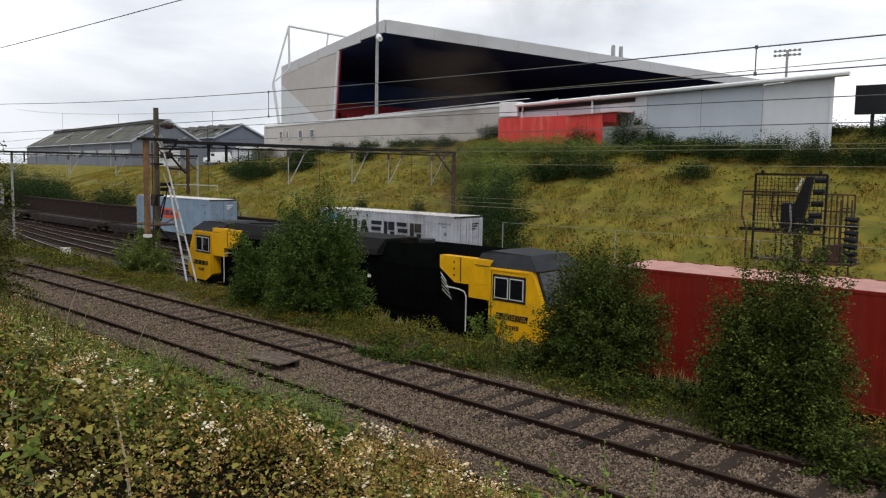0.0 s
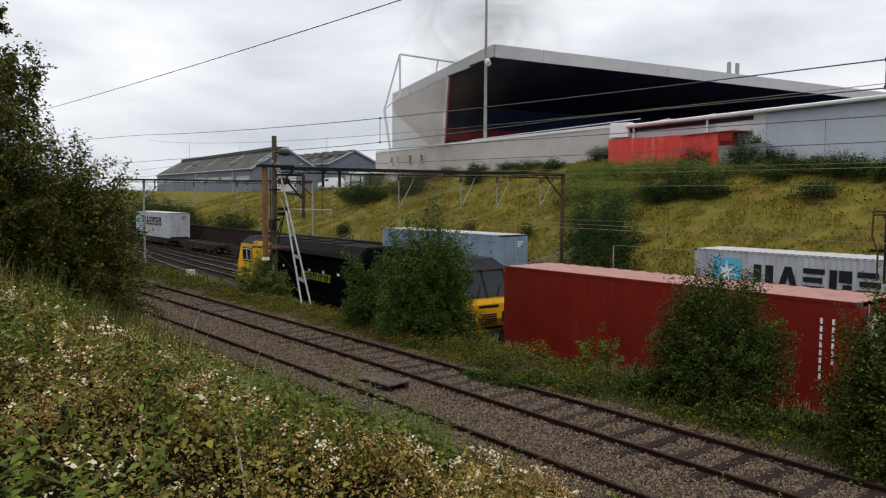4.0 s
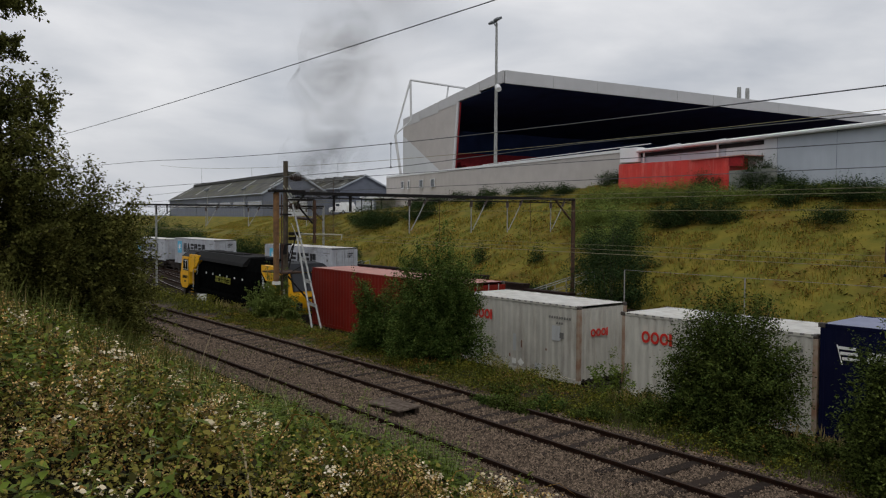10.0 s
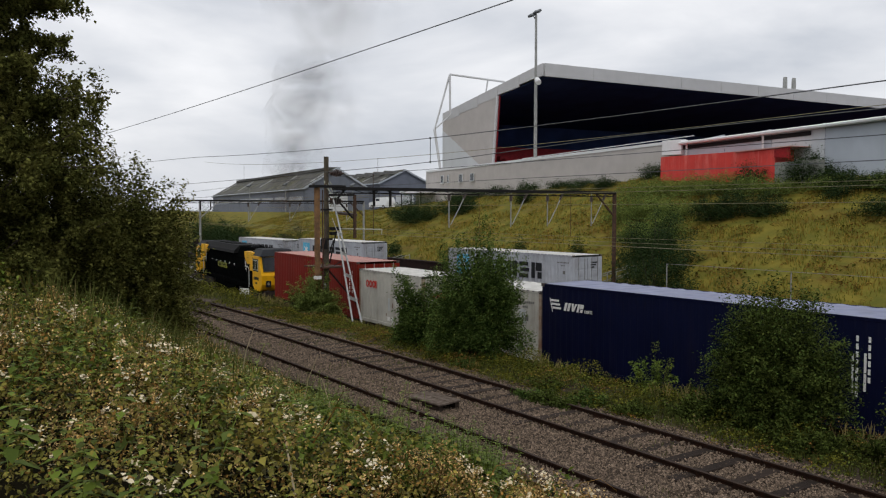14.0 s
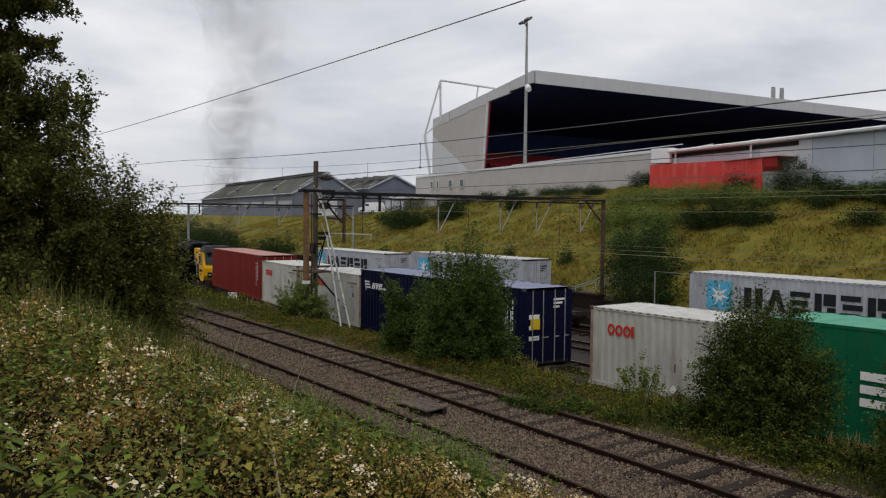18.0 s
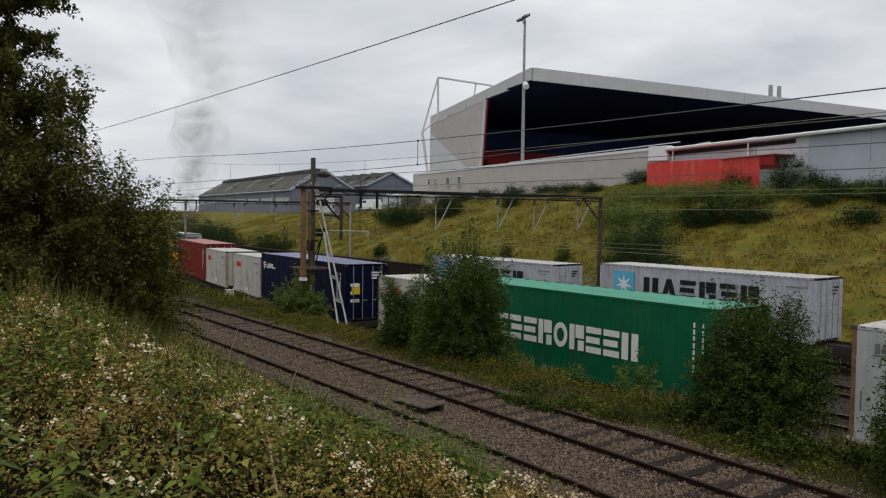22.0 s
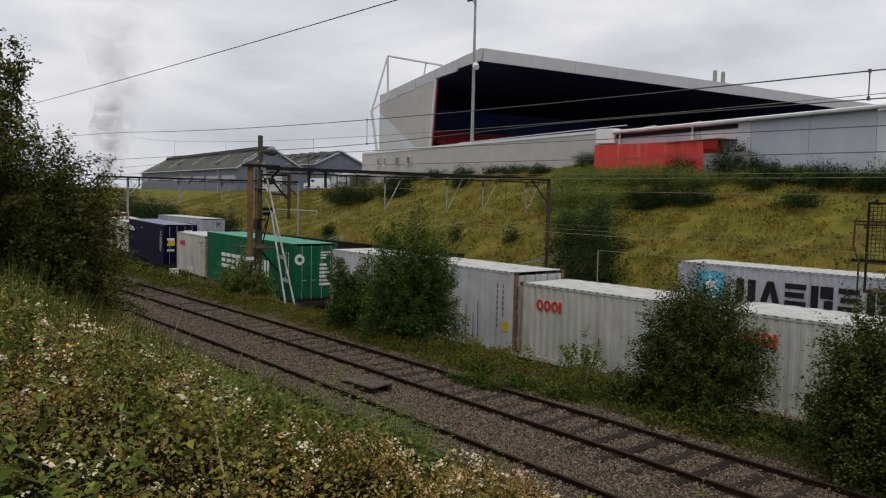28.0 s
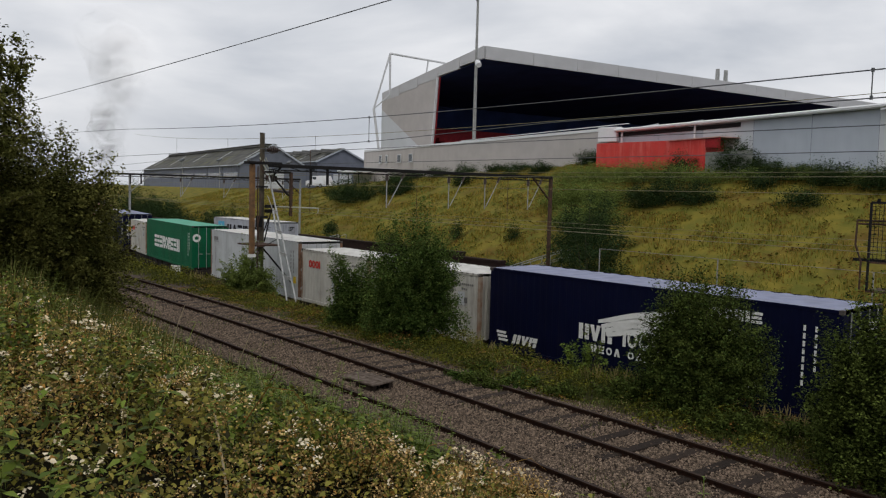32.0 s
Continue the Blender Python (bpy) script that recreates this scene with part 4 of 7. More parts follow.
def ladder():
    e = empty("braced_stay", None, "pale steel two-legged stay with cross plates leaning on the timber mast", "stay")
    top = Vector((-34.45, 20.78, 5.25))
    feet = (Vector((-29.0, 18.5, ground_z(-29.0, 18.5) - .1)), Vector((-28.72, 18.82, ground_z(-28.72, 18.82) - .1)))
    ends = []
    for f, cutoff in zip(feet, (.72, 1.0)):
        a = f.lerp(top + (f - feet[0]) * .12, cutoff)
        ends.append((f, a))
        part("leg", turned(bx(-.035, .035, -.03, .03, 0, (a - f).length), Matrix.Translation(f) @ (a - f).to_track_quat('Z', 'Y').to_matrix().to_4x4()), GALV, e, "pale steel leg")
        part("foot_plate", bx(f.x - .1, f.x + .1, f.y - .08, f.y + .08, f.z, f.z + .1), CONC, e)
    for k in (.2, .37, .54, .70):
        p, q = feet[0].lerp(top, k), feet[1].lerp(top + (feet[1] - feet[0]) * .12, k)
        part("cross_plate", turned(bx(-.04, (q - p).length + .04, -.02, .02, -.07, .07), Matrix.Translation(p) @ (q - p).to_track_quat('X', 'Z').to_matrix().to_4x4()), GALV, e)
    part("thin_tie", tb([feet[0].lerp(top, .70), Vector((-35.0, 21.1, 4.3))], .018, 6), GALV, e)
    part("thin_tie", tb([feet[0].lerp(top, .5) + Vector((.1, 0, -.1)), Vector((-35.1, 20.85, 1.7))], .02, 6), IRON, e)

ladder()

def gantry(x, y0, y1, x1, z, label, posts=True):
    """A portal beam across the tracks with drop tubes and slanted arms."""
    e = empty("overhead_line_gantry", None, label, "gantry", "gantries over the tracks")
    d = Vector((x1 - x, y1 - y0, 0))
    L = d.length
    m = Matrix.Translation((x, y0, z)) @ Matrix.Rotation(math.atan2(d.y, d.x), 4, 'Z')
    t = lambda bm: turned(bm, m)
    part("beam", t(bx(0, L, -.16, .16, -.13, .04, bev=.01)), IRON, e)
    part("beam", t(bx(0, L, -.05, .05, -.30, -.24)), IRON, e)
    n = int(L / 0.9)
    for k in range(n):
        a = L * k / n
        part("lacing", t(tb([(a, 0, -.05), (a + L / n, 0, -.28)] if k % 2 else [(a, 0, -.28), (a + L / n, 0, -.05)], .018, 5)), IRON, e)
    for f in (.36, .58, .72, .9):
        a = L * f
        part("drop_tube", t(tb([(a, 0, -.1), (a, 0, -2.1)], .034, 6)), GALV, e, "galvanised drop tube")
        part("insulator", t(tb([(a, 0, -.3), (a, 0, -.62)], .09, 8)), PORC, e)
        part("registration_arm", t(tb([(a + 1.15, 0, -.15), (a + .62, 0, -1.1), (a + .1, 0, -1.95)], .027, 6)), GALV, e)
        part("insulator", t(tb([(a + 1.15, 0, -.15), (a + .95, 0, -.5)], .075, 8)), PORC, e)
    for f in (.12, .17):
        part("switch_link", t(bx(L * f - .05, L * f + .05, -.06, .06, -.95, -.05)), IRON, e)
    part("brace", t(tb([(L - 1.6, 0, -.05), (L - .05, 0, -1.5)], .06, 6)), RUSTY, e)
    if posts:
        part("post", tb([(x1, y1, ground_z(x1, y1) - .3), (x1, y1, z)], .13, 8), RUSTY, e, "rusted end post")
    return e

g1 = gantry(-34.9, 21.1, 40.0, -32.3, 5.86, "dark steel gantry on rusted posts spanning the running lines")
for wire_y, wz0, wz1 in ((yard_y, 3.46, 6.70), (lambda x: .5 * (yard_y(x) + far_y(x)), 3.24, 5.80), (far_y, 3.14, 6.10)):
    gx = -33.6
    for _ in range(3):      # where the wire passes under the beam
        gx = -34.9 + 2.6 * (wire_y(gx) - 21.1) / 18.9
    part("wire_hanger", tb([(gx, wire_y(gx), wz0), (gx, wire_y(gx), wz1)], .016, 5), RUSTY, g1, "thin rusty rod that carries the wires")
g2 = gantry(-73.6, 27.5, 46.0, -70.0, 5.70, "second dark steel gantry spanning the yard tracks", False)
part("post", tb([(-74.0, 30.0, RAIL - .3), (-74.0, 30.0, 5.7)], .11, 8), GALV, g2, "pale lattice post")
part("post", tb([(-70.0, 46.0, ground_z(-70, 46) - .3), (-70.0, 46.0, 5.7)], .11, 8), GALV, g2, "pale lattice post")
part("brace", tb([(-74.0, 30.0, 4.0), (-73.7, 31.8, 5.6)], .05, 6), GALV, g2)

def wires():
    ny = near_y
    yd = yard_y
    mid = lambda x: .5 * (yard_y(x) + far_y(x))
    def strand(fy, z, x0, x1, r, material, name="overhead_wire", sag=0.0, span=45.0, x_off=0.0):
        bm = bmesh.new()
        pts = []
        n = int((x1 - x0) / 3)
        for i in range(n + 1):
            x = x0 + (x1 - x0) * i / n
            u = ((x + x_off) / span) % 1
            h = z(x) if callable(z) else z - sag * 4 * u * (1 - u) + sag * .66
            pts.append((x, fy(x), h))
        tube(bm, pts, r, 5)
        return obj(name, bm, material)
    up_siding = lambda x: 6.68 + .0007 * (min(x, -8) + 8) ** 2 if x > -39 else 7.353 - .02 * (x + 39)
    low_siding = lambda x: 6.05 + .21 * smooth(-20, -9, x)
    up_yard = lambda x: 7.24 + .0008 * (x + 22) ** 2 if x > -74 else 9.40 - .01 * (x + 74)
    specs = [(ny, 9.85, -95, 25, .016, WIRE, .0, "thick feeder wire high above the siding"),
             (ny, up_siding, -95, 25, .011, WIRE, .0, "catenary wire above the siding"),
             (ny, low_siding, -95, 25, .010, WIRE, .0, "contact wire above the siding"),
             (yd, up_yard, -72, 25, .010, DULLWIRE, .0, "thin catenary wire above the running line"),
             (yd, 6.62, -90, 25, .013, WIRE, .06, "feeder wire above the running line"),
             (yd, 5.98, -90, 25, .012, WIRE, .06, "return wire above the running line"),
             (mid, 5.58, -90, 25, .011, DULLWIRE, .1, "pale catenary wire above the yard"),
             (far_y, 6.02, -100, 25, .011, DULLWIRE, .1, "pale catenary wire above the far line"),
             (mid, 5.0, -90, 25, .010, DULLWIRE, .06, "pale wire above the yard"),
             (far_y, 3.15, -100, 25, .010, DULLWIRE, .0, "pale contact wire above the far line"),
             (mid, 3.25, -90, 25, .010, DULLWIRE, .0, "pale contact wire above the yard"),
             (yd, 3.47, -90, 25, .010, DULLWIRE, .0, "pale contact wire above the running line")]
    for fy, z, x0, x1, r, m, sag, lab in specs:
        tagged(strand(fy, z, x0, x1, r, m, sag=sag), lab, "wire", "overhead wires")
    # droppers hang between catenary and contact wire of the siding
    for x in (-4.4, -18.0):
        e = empty("wire_dropper", None, "thin dropper with clamp between two overhead wires", "dropper", "wire droppers")
        y, a, b = ny(x), low_siding(x), up_siding(x)
        part("rod", tb([(x, y, a), (x, y, b)], .010, 5), WIRE, e)
        part("clamp", bx(x - .02, x + .02, y - .015, y + .015, b - .03, b + .03), WIRE, e)
        part("clamp", bx(x - .02, x + .02, y - .015, y + .015, a - .02, a + .04), WIRE, e)
    for x in (-34.1, -45.9, -57.0):
        e = empty("wire_dropper", None, "thin dropper below the running line's catenary wire", "dropper", "wire droppers")
        y = yd(x)
        part("rod", tb([(x, y, 6.64), (x, y, up_yard(x))], .009, 5), WIRE, e)
        part("clamp", bx(x - .012, x + .012, y - .01, y + .01, up_yard(x) - .02, up_yard(x) + .02), WIRE, e)

wires()

def signal_cage():
    """A signal on a post with a wire-mesh cage, railed platform and side lamps."""
    e = empty("signal_cage", None, "rusty signal post with mesh cage, railed platform and hooded lamps", "signal")
    Y = 26.0
    part("post", tb([(-7.25, Y, RAIL - .3), (-7.25, Y, 4.0)], .16, 10, .12), RUSTY, e)
    part("platform", bx(-8.5, -5.6, Y - .5, Y + .5, 2.05, 2.12), RUSTY, e)
    part("outrigger", bx(-9.05, -7.3, Y - .05, Y + .03, 2.93, 3.02), IRON, e)
    x0, x1, za, zb = -8.46, -6.38, 2.1, 4.72
    for x in (x0, x1):
        part("cage_post", bx(x - .03, x + .03, Y - .53, Y - .47, za, zb), IRON, e)
        part("finial", bx(x + .2 * (1 if x < -7 else -1) - .04, x + .2 * (1 if x < -7 else -1) + .04, Y - .53, Y - .47, zb, zb + .12), IRON, e)
    part("cage_bar", bx(x0, x1, Y - .53, Y - .47, zb - .035, zb + .035), IRON, e)
    part("cage_bar", bx(x0, x1, Y - .53, Y - .47, 2.92, 2.97), RUSTY, e)
    for k in range(1, 18):
        x = x0 + (x1 - x0) * k / 18
        part("mesh_wire", tb([(x, Y - .5, 2.95), (x, Y - .5, zb)], .009, 4), IRON, e)
    for k in range(1, 15):
        z = 2.95 + (zb - 2.95) * k / 15
        part("mesh_wire", tb([(x0, Y - .5, z), (x1, Y - .5, z)], .009, 4), IRON, e)
    # bent guard rails on the walkway side
    for x in (-8.86, -7.95, -7.78):
        part("guard_rail", tb([(x, Y - .4, 4.18), (x - .02, Y - .4, 3.45), (x + .16, Y - .4, 2.95), (x + .16, Y - .4, 2.1)], .032, 6), RUSTY, e)
    for z in (4.18, 4.08):
        part("guard_rail", tb([(-8.86, Y - .4, z), (-7.2, Y - .4, z)], .03, 6), RUSTY, e)
    for x in (-6.3, -6.15, -6.0, -5.86, -5.66):
        part("guard_rail", tb([(x, Y - .2, 2.1), (x, Y - .2, 4.15)], .026, 6), RUSTY, e)
    for z in (4.15, 3.65, 3.2, 2.85, 2.4):
        part("guard_rail", tb([(-6.57, Y - .2, z), (-5.66, Y - .2, z)], .024, 6), RUSTY, e)
    part("ladder_stile", tb([(-6.0, Y - .35, RAIL - .1), (-6.0, Y - .35, 4.0)], .03, 6), RUSTY, e)
    part("ladder_stile", tb([(-5.7, Y - .35, RAIL - .1), (-5.7, Y - .35, 4.0)], .03, 6), RUSTY, e)
    for k in range(16):
        part("ladder_rung", tb([(-6.0, Y - .35, -1.5 + .35 * k), (-5.7, Y - .35, -1.5 + .35 * k)], .016, 5), RUSTY, e)
    # the signal head leans towards the line, its hoods in a row
    lean = Matrix.Translation((-7.2, Y - .1, 3.7)) @ Matrix.Rotation(radians(14), 4, 'Y')
    bm = bmesh.new()
    prism(bm, [(-.08, .98), (.08, 1.02), (.16, .2), (.18, -.75), (-.2, -.75), (-.18, 0)], -.14, .14)
    head = part("signal_head", turned(bm, lean), M_BLACK, e, "black signal head seen from behind")
    for k in range(5):
        part("lamp_hood", tb([(-7.0 + .04 * k, Y - .05, 3.12 + .36 * k), (-6.62 + .02 * k, Y + .02, 3.13 + .36 * k)], .085, 8, .1), M_BLACK, head)
    part("ident_plate", turned(bx(-.035, .035, -.02, .02, -.22, .22), Matrix.Translation((-7.22, Y - .27, 4.42)) @ Matrix.Rotation(radians(24), 4, 'Y')), SIGNW, head, "thin white plate")
    part("equipment_box", bx(-7.72, -7.4, Y - .3, Y + .2, 3.05, 3.85, bev=.03), M_BLACK, e)
    part("equipment_box", bx(-7.25, -6.75, Y - .42, Y - .16, 2.95, 3.4, bev=.03), M_BLACK, e)
    part("conduit", tb([(-7.45, Y - .3, 3.8), (-7.38, Y - .34, 3.2), (-7.5, Y - .3, 2.6), (-7.3, Y - .25, 1.6)], .035, 6), GALV, e)
    part("shelf_bar", bx(-7.9, -6.9, Y - .46, Y - .3, 2.9, 2.96), SIGNW, e, "pale shelf bar")
    part("relay_case", bx(-6.35, -5.95, Y - .3, Y + .3, 2.13, 2.65, bev=.02), RUSTY, e)
    part("relay_case", bx(-6.7, -6.42, Y - .34, Y + .1, 2.13, 2.55, bev=.02), RUSTY, e)
    for k in range(7):
        part("lamp_hood", tb([(-5.85, Y - .36, 2.25 + .2 * k), (-5.5, Y - .4, 2.22 + .2 * k)], .075, 8, .09), M_BLACK, e)

signal_cage()

def lineside_board():
    e = empty("lineside_sign", None, "small white sign board on a short post beside the siding", "sign")
    x, y = -43.3, 20.25
    z = -.56
    part("post", bx(x - .05, x + .05, y - .05, y + .05, ground_z(x, y) - .2, z + .5), OLDWOOD, e)
    part("plate", turned(bx(-.28, .28, -.02, .02, -.26, .28, bev=.005), Matrix.Translation((x, y - .08, z + .45)) @ Matrix.Rotation(radians(40), 4, 'Z')), SIGNW, e, "white plate")
    part("text_bar", turned(bx(-.16, .16, -.026, -.02, -.12, -.07), Matrix.Translation((x, y - .08, z + .45)) @ Matrix.Rotation(radians(40), 4, 'Z')), CONC, e)

lineside_board()

def crossing_boards():
    e = empty("timber_boards", None, "two grey weathered timber boards lying between the rails", "boards")
    wood = mat("grey_board", (0.150, 0.120, 0.098), .95, color2=(.08, .062, .05), scale=9, bump=.4, spec=.02, rand=.25)
    for x, y, w, r, z in ((-15.92, 12.30, .66, 19, .0), (-15.04, 12.08, .78, 0, .085)):
        M = Matrix.Translation((x, y, z)) @ Matrix.Rotation(radians(r), 4, 'Z')
        for j in range(2):
            y0 = -.36 + .37 * j
            part("board", turned(bx(-w / 2 + .02 * j, w / 2 - .03 * j, y0, y0 + .355, -.05, .006 * j, bev=.012), M), wood, e)
        for b in (-.30, .20):
            part("bearer", turned(bx(-w / 2 + .05, w / 2 - .05, b, b + .12, -.19, -.052), M), SLEEPER, e)

crossing_boards()

def retaining_wall():
    e = empty("wall_retaining", None, "dark brown retaining wall of weathered brick beyond the far track", "wall")
    tagged(e, kind="structure")
    m = mat("sooty_brick", (0.026, 0.013, 0.010), .95, color2=(.016, .009, .008), scale=5, dirt=(.035, .024, .018), dscale=1.5, damt=.5, bump=.5, bscale=18)
    xs = [-120 + 4 * i for i in range(26)]
    for a, b in zip(xs, xs[1:]):
        h = 2.4 if a < -44 else 2.4 - (a + 44) * .08
        p, q = Vector((a, far_y(a) + 2.9, 0)), Vector((b, far_y(b) + 2.9, 0))
        bm = bmesh.new()
        prism(bm, [(0, RAIL - .4), ((q - p).length, RAIL - .4), ((q - p).length, RAIL - .2 + h), (0, RAIL - .2 + h)], 0, .5)
        turned(bm, Matrix.Translation(p) @ Matrix.Rotation(math.atan2(q.y - p.y, q.x - p.x), 4, 'Z'))
        part("wall_bay", bm, m, e)
        bm = bmesh.new()
        prism(bm, [(0, RAIL - .196 + h), ((q - p).length, RAIL - .196 + h), ((q - p).length, RAIL - .06 + h), (0, RAIL - .06 + h)], -.06, .56)
        turned(bm, Matrix.Translation(p) @ Matrix.Rotation(math.atan2(q.y - p.y, q.x - p.x), 4, 'Z'))
        part("coping", bm, m, e)

retaining_wall()

def steps_rail(x0, y0, x1, label):
    e = empty("stair_handrail", None, label, "handrail", "bank stair handrails")
    za, zb = ground_z(x0, y0 + .3), ground_z(x1, y0 + 3)
    for s in (0, .9):
        part("rail", tb([(x0, y0 + s, za + 1.3), (x1, y0 + 2.6 + s, zb + 1.3)], .03, 6), GALV, e)
        part("rail", tb([(x0, y0 + s, za + .8), (x1, y0 + 2.6 + s, zb + .8)], .025, 6), GALV, e)
        for k in range(4):
            f = k / 3
            x, y = x0 + (x1 - x0) * f, y0 + 2.6 * f + s
            part("post", tb([(x, y, za + (zb - za) * f - .3), (x, y, za + (zb - za) * f + 1.3)], .03, 6), GALV, e)
    for k in range(8):
        f = k / 8
        x, y = x0 + (x1 - x0) * f, y0 + 2.6 * f
        part("tread", bx(x - .15, x + .2, y, y + .9, za + (zb - za) * f - .1, za + (zb - za) * f + .02), CONC, e)

steps_rail(-36.4, 40.2, -33.4, "pale tubular handrail of a short stair down the bank")
steps_rail(-63.5, 40.9, -59.8, "pale tubular handrail of a second stair down the bank")

def fence_posts():
    """A post-and-rail fence along the foot of the bank."""
    e = empty("bank_fence", None, "thin grey steel fence of posts and rails at the bank foot", "fence")
    tagged(e, kind="structure")
    line = lambda x: far_y(x) + 2.4
    xs = [-27.4 + 7.5 * k for k in range(5)]
    for x in xs:
        g = ground_z(x, line(x))
        part("post", tb([(x, line(x), g - .2), (x, line(x), g + 3.72)], .035, 6), CONC, e)
    part("rail", tb([(x, line(x), 1.66) for x in xs], .013, 5), CONC, e)

fence_posts()

# ---------------------------------------------------------------- buildings
CLAD = mat("warm_grey_cladding", (0.46, 0.43, 0.41), .6, vary=.08, scale=.6, dirt=(.36, .34, .32), dscale=.5, damt=.4)
CLAD_B = mat("blue_grey_cladding", (0.44, 0.48, 0.53), .55, vary=.08, scale=.5)
CLAD_C = mat("pale_cladding", (0.56, 0.58, 0.60), .55, vary=.06, scale=.5)
TRIMW = mat("white_trim", (0.70, 0.71, 0.72), .5, vary=.06)
FASCIA = mat("silver_fascia", (0.50, 0.50, 0.51), .5, vary=.08, scale=.4)
# the stand's deep inner shade and blue cast are put into this colour
DEEP = mat("shaded_interior_blue", (0.020, 0.034, 0.095), .85, vary=.3, scale=.3, spec=.1)
SEATS = mat("red_seats", (0.20, 0.011, 0.016), .7, vary=.3, scale=2)
STEELW = mat("white_steel", (0.60, 0.61, 0.62), .5, vary=.1)
REDCLAD = mat("red_cladding", (0.60, 0.055, 0.045), .6, vary=.12, scale=1.2, dirt=(0.66, 0.20, 0.16), dscale=1.6, damt=.7, streak=.15)
GLASSD = mat("window_glass", (0.03, 0.04, 0.05), .1, spec=.7)
MOSS = mat("mossy_sheet_roof", (0.115, 0.112, 0.102), .95, color2=(.066, .067, .062), scale=.4, dirt=(.13, .13, .05), dscale=.25, damt=.8)
SLATEW = mat("blue_grey_sheeting", (0.165, 0.182, 0.225), .7, vary=.12, scale=.8)
ROOFL = mat("pale_rooflight", (0.36, 0.37, 0.36), .6)

def poly(name, pts, thick, material, parent, label="", up=None):
    """A flat plate through the points with thickness."""
    bm = bmesh.new()
    vs = [bm.verts.new(p) for p in pts]
    f = bm.faces.new(vs)
    bm.normal_update()
    n = f.normal.copy()
    r = bmesh.ops.extrude_face_region(bm, geom=[f])
    for v in [g for g in r["geom"] if isinstance(g, bmesh.types.BMVert)]:
        v.co -= n * thick
    bmesh.ops.recalc_face_normals(bm, faces=bm.faces)
    return part(name, bm, material, parent, label)

def grandstand():
    e = empty("grandstand", None, "tall stadium stand with grey cladding, silver roof edge and dark interior", "stadium")
    A, L = Vector((-76.2, 79.3, 0)), Vector((-104.7, 84.9, 0))
    d = Vector((.194, .981, 0)).normalized()
    N = 115.0
    B, R = A + d * N, L + d * N
    zf, zb = 24.6, 20.9
    up = lambda p, z: Vector((p.x, p.y, z))
    poly("roof", [up(A, zf), up(B, zf), up(R, zb), up(L, zb)], .25, FASCIA, e, "silver sheet roof")
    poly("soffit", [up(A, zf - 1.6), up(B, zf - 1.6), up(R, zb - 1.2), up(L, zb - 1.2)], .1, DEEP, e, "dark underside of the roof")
    n = 14
    for k in range(n):
        p, q = A + d * (N * k / n), A + d * (N * (k + 1) / n - .05)
        o = Vector((.25, -.02, 0))
        bm = bmesh.new()
        a = [bm.verts.new(v) for v in (up(p, zf - 1.7) + o, up(q, zf - 1.7) + o, up(q, zf + .05) + o, up(p, zf + .05) + o)]
        b = [bm.verts.new(v) for v in (up(p, zf - 1.7), up(q, zf - 1.7), up(q, zf + .05), up(p, zf + .05))]
        bm.faces.new(a)
        bm.faces.new(b[::-1])
        for i in range(4):
            bm.faces.new((a[i], b[i], b[(i + 1) % 4], a[(i + 1) % 4]))
        bmesh.ops.recalc_face_normals(bm, faces=bm.faces)
        part("fascia_panel", bm, FASCIA, e)
    # gable edge of the roof towards the railway, in panels
    n = 5
    for k in range(n):
        f0, f1 = k / n, (k + 1) / n - .004
        p, q = A.lerp(L, f0), A.lerp(L, f1)
        z0, z1 = zf + (zb - zf) * f0, zf + (zb - zf) * f1
        poly("gable_panel", [up(p, z0 + .05) - d * .3, up(q, z1 + .05) - d * .3, up(q, z1 - 1.3) - d * .3, up(p, z0 - 1.6) - d * .3], .25, FASCIA, e)
    # end wall in upright sheets with a raked free edge
    n = 6
    for k in range(n):
        xs = []
        for f in (k / n, (k + 1) / n):
            top = L.lerp(A, f * .605)
            bot = L.lerp(A, f * .55)
            xs.append((top, bot, zb + (zf - zb) * f * .605 - 1.25))
        (t0, b0, z0), (t1, b1, z1) = xs
        poly("end_wall_sheet", [up(b0, 4.0) - d * .25, up(b1, 4.0) - d * .25, up(t1, z1) - d * .25, up(t0, z0) - d * .25], .3, CLAD, e)
    # flat triangle low on the end wall, the fold's lighter shading as paler colour
    poly("folded_sheet", [up(L, 10.6) - d * .27, up(L.lerp(A, .50), 10.6) - d * .27, up(L, 18.2) - d * .27], .015, CLAD_C, e, "flat paler triangle for the lighter shading of the wall's fold")
    t, b = L.lerp(A, .61), L.lerp(A, .555)
    part("raked_edge", tb([up(b, 8) - d * .4, up(t, 21.6) - d * .4], .22, 6), STEELW, e, "white raked edge post")
    t, b = L.lerp(A, .63), L.lerp(A, .575)
    part("raked_edge", tb([up(b, 8) - d * .35, up(t, 21.6) - d * .35], .12, 6), SEATS, e, "red raked edge post")
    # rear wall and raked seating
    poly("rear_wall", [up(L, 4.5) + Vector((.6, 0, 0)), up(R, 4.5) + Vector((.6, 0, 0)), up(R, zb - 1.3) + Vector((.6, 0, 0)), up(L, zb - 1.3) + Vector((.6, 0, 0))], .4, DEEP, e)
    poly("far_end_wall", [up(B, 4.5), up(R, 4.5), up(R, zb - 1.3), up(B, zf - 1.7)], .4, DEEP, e)
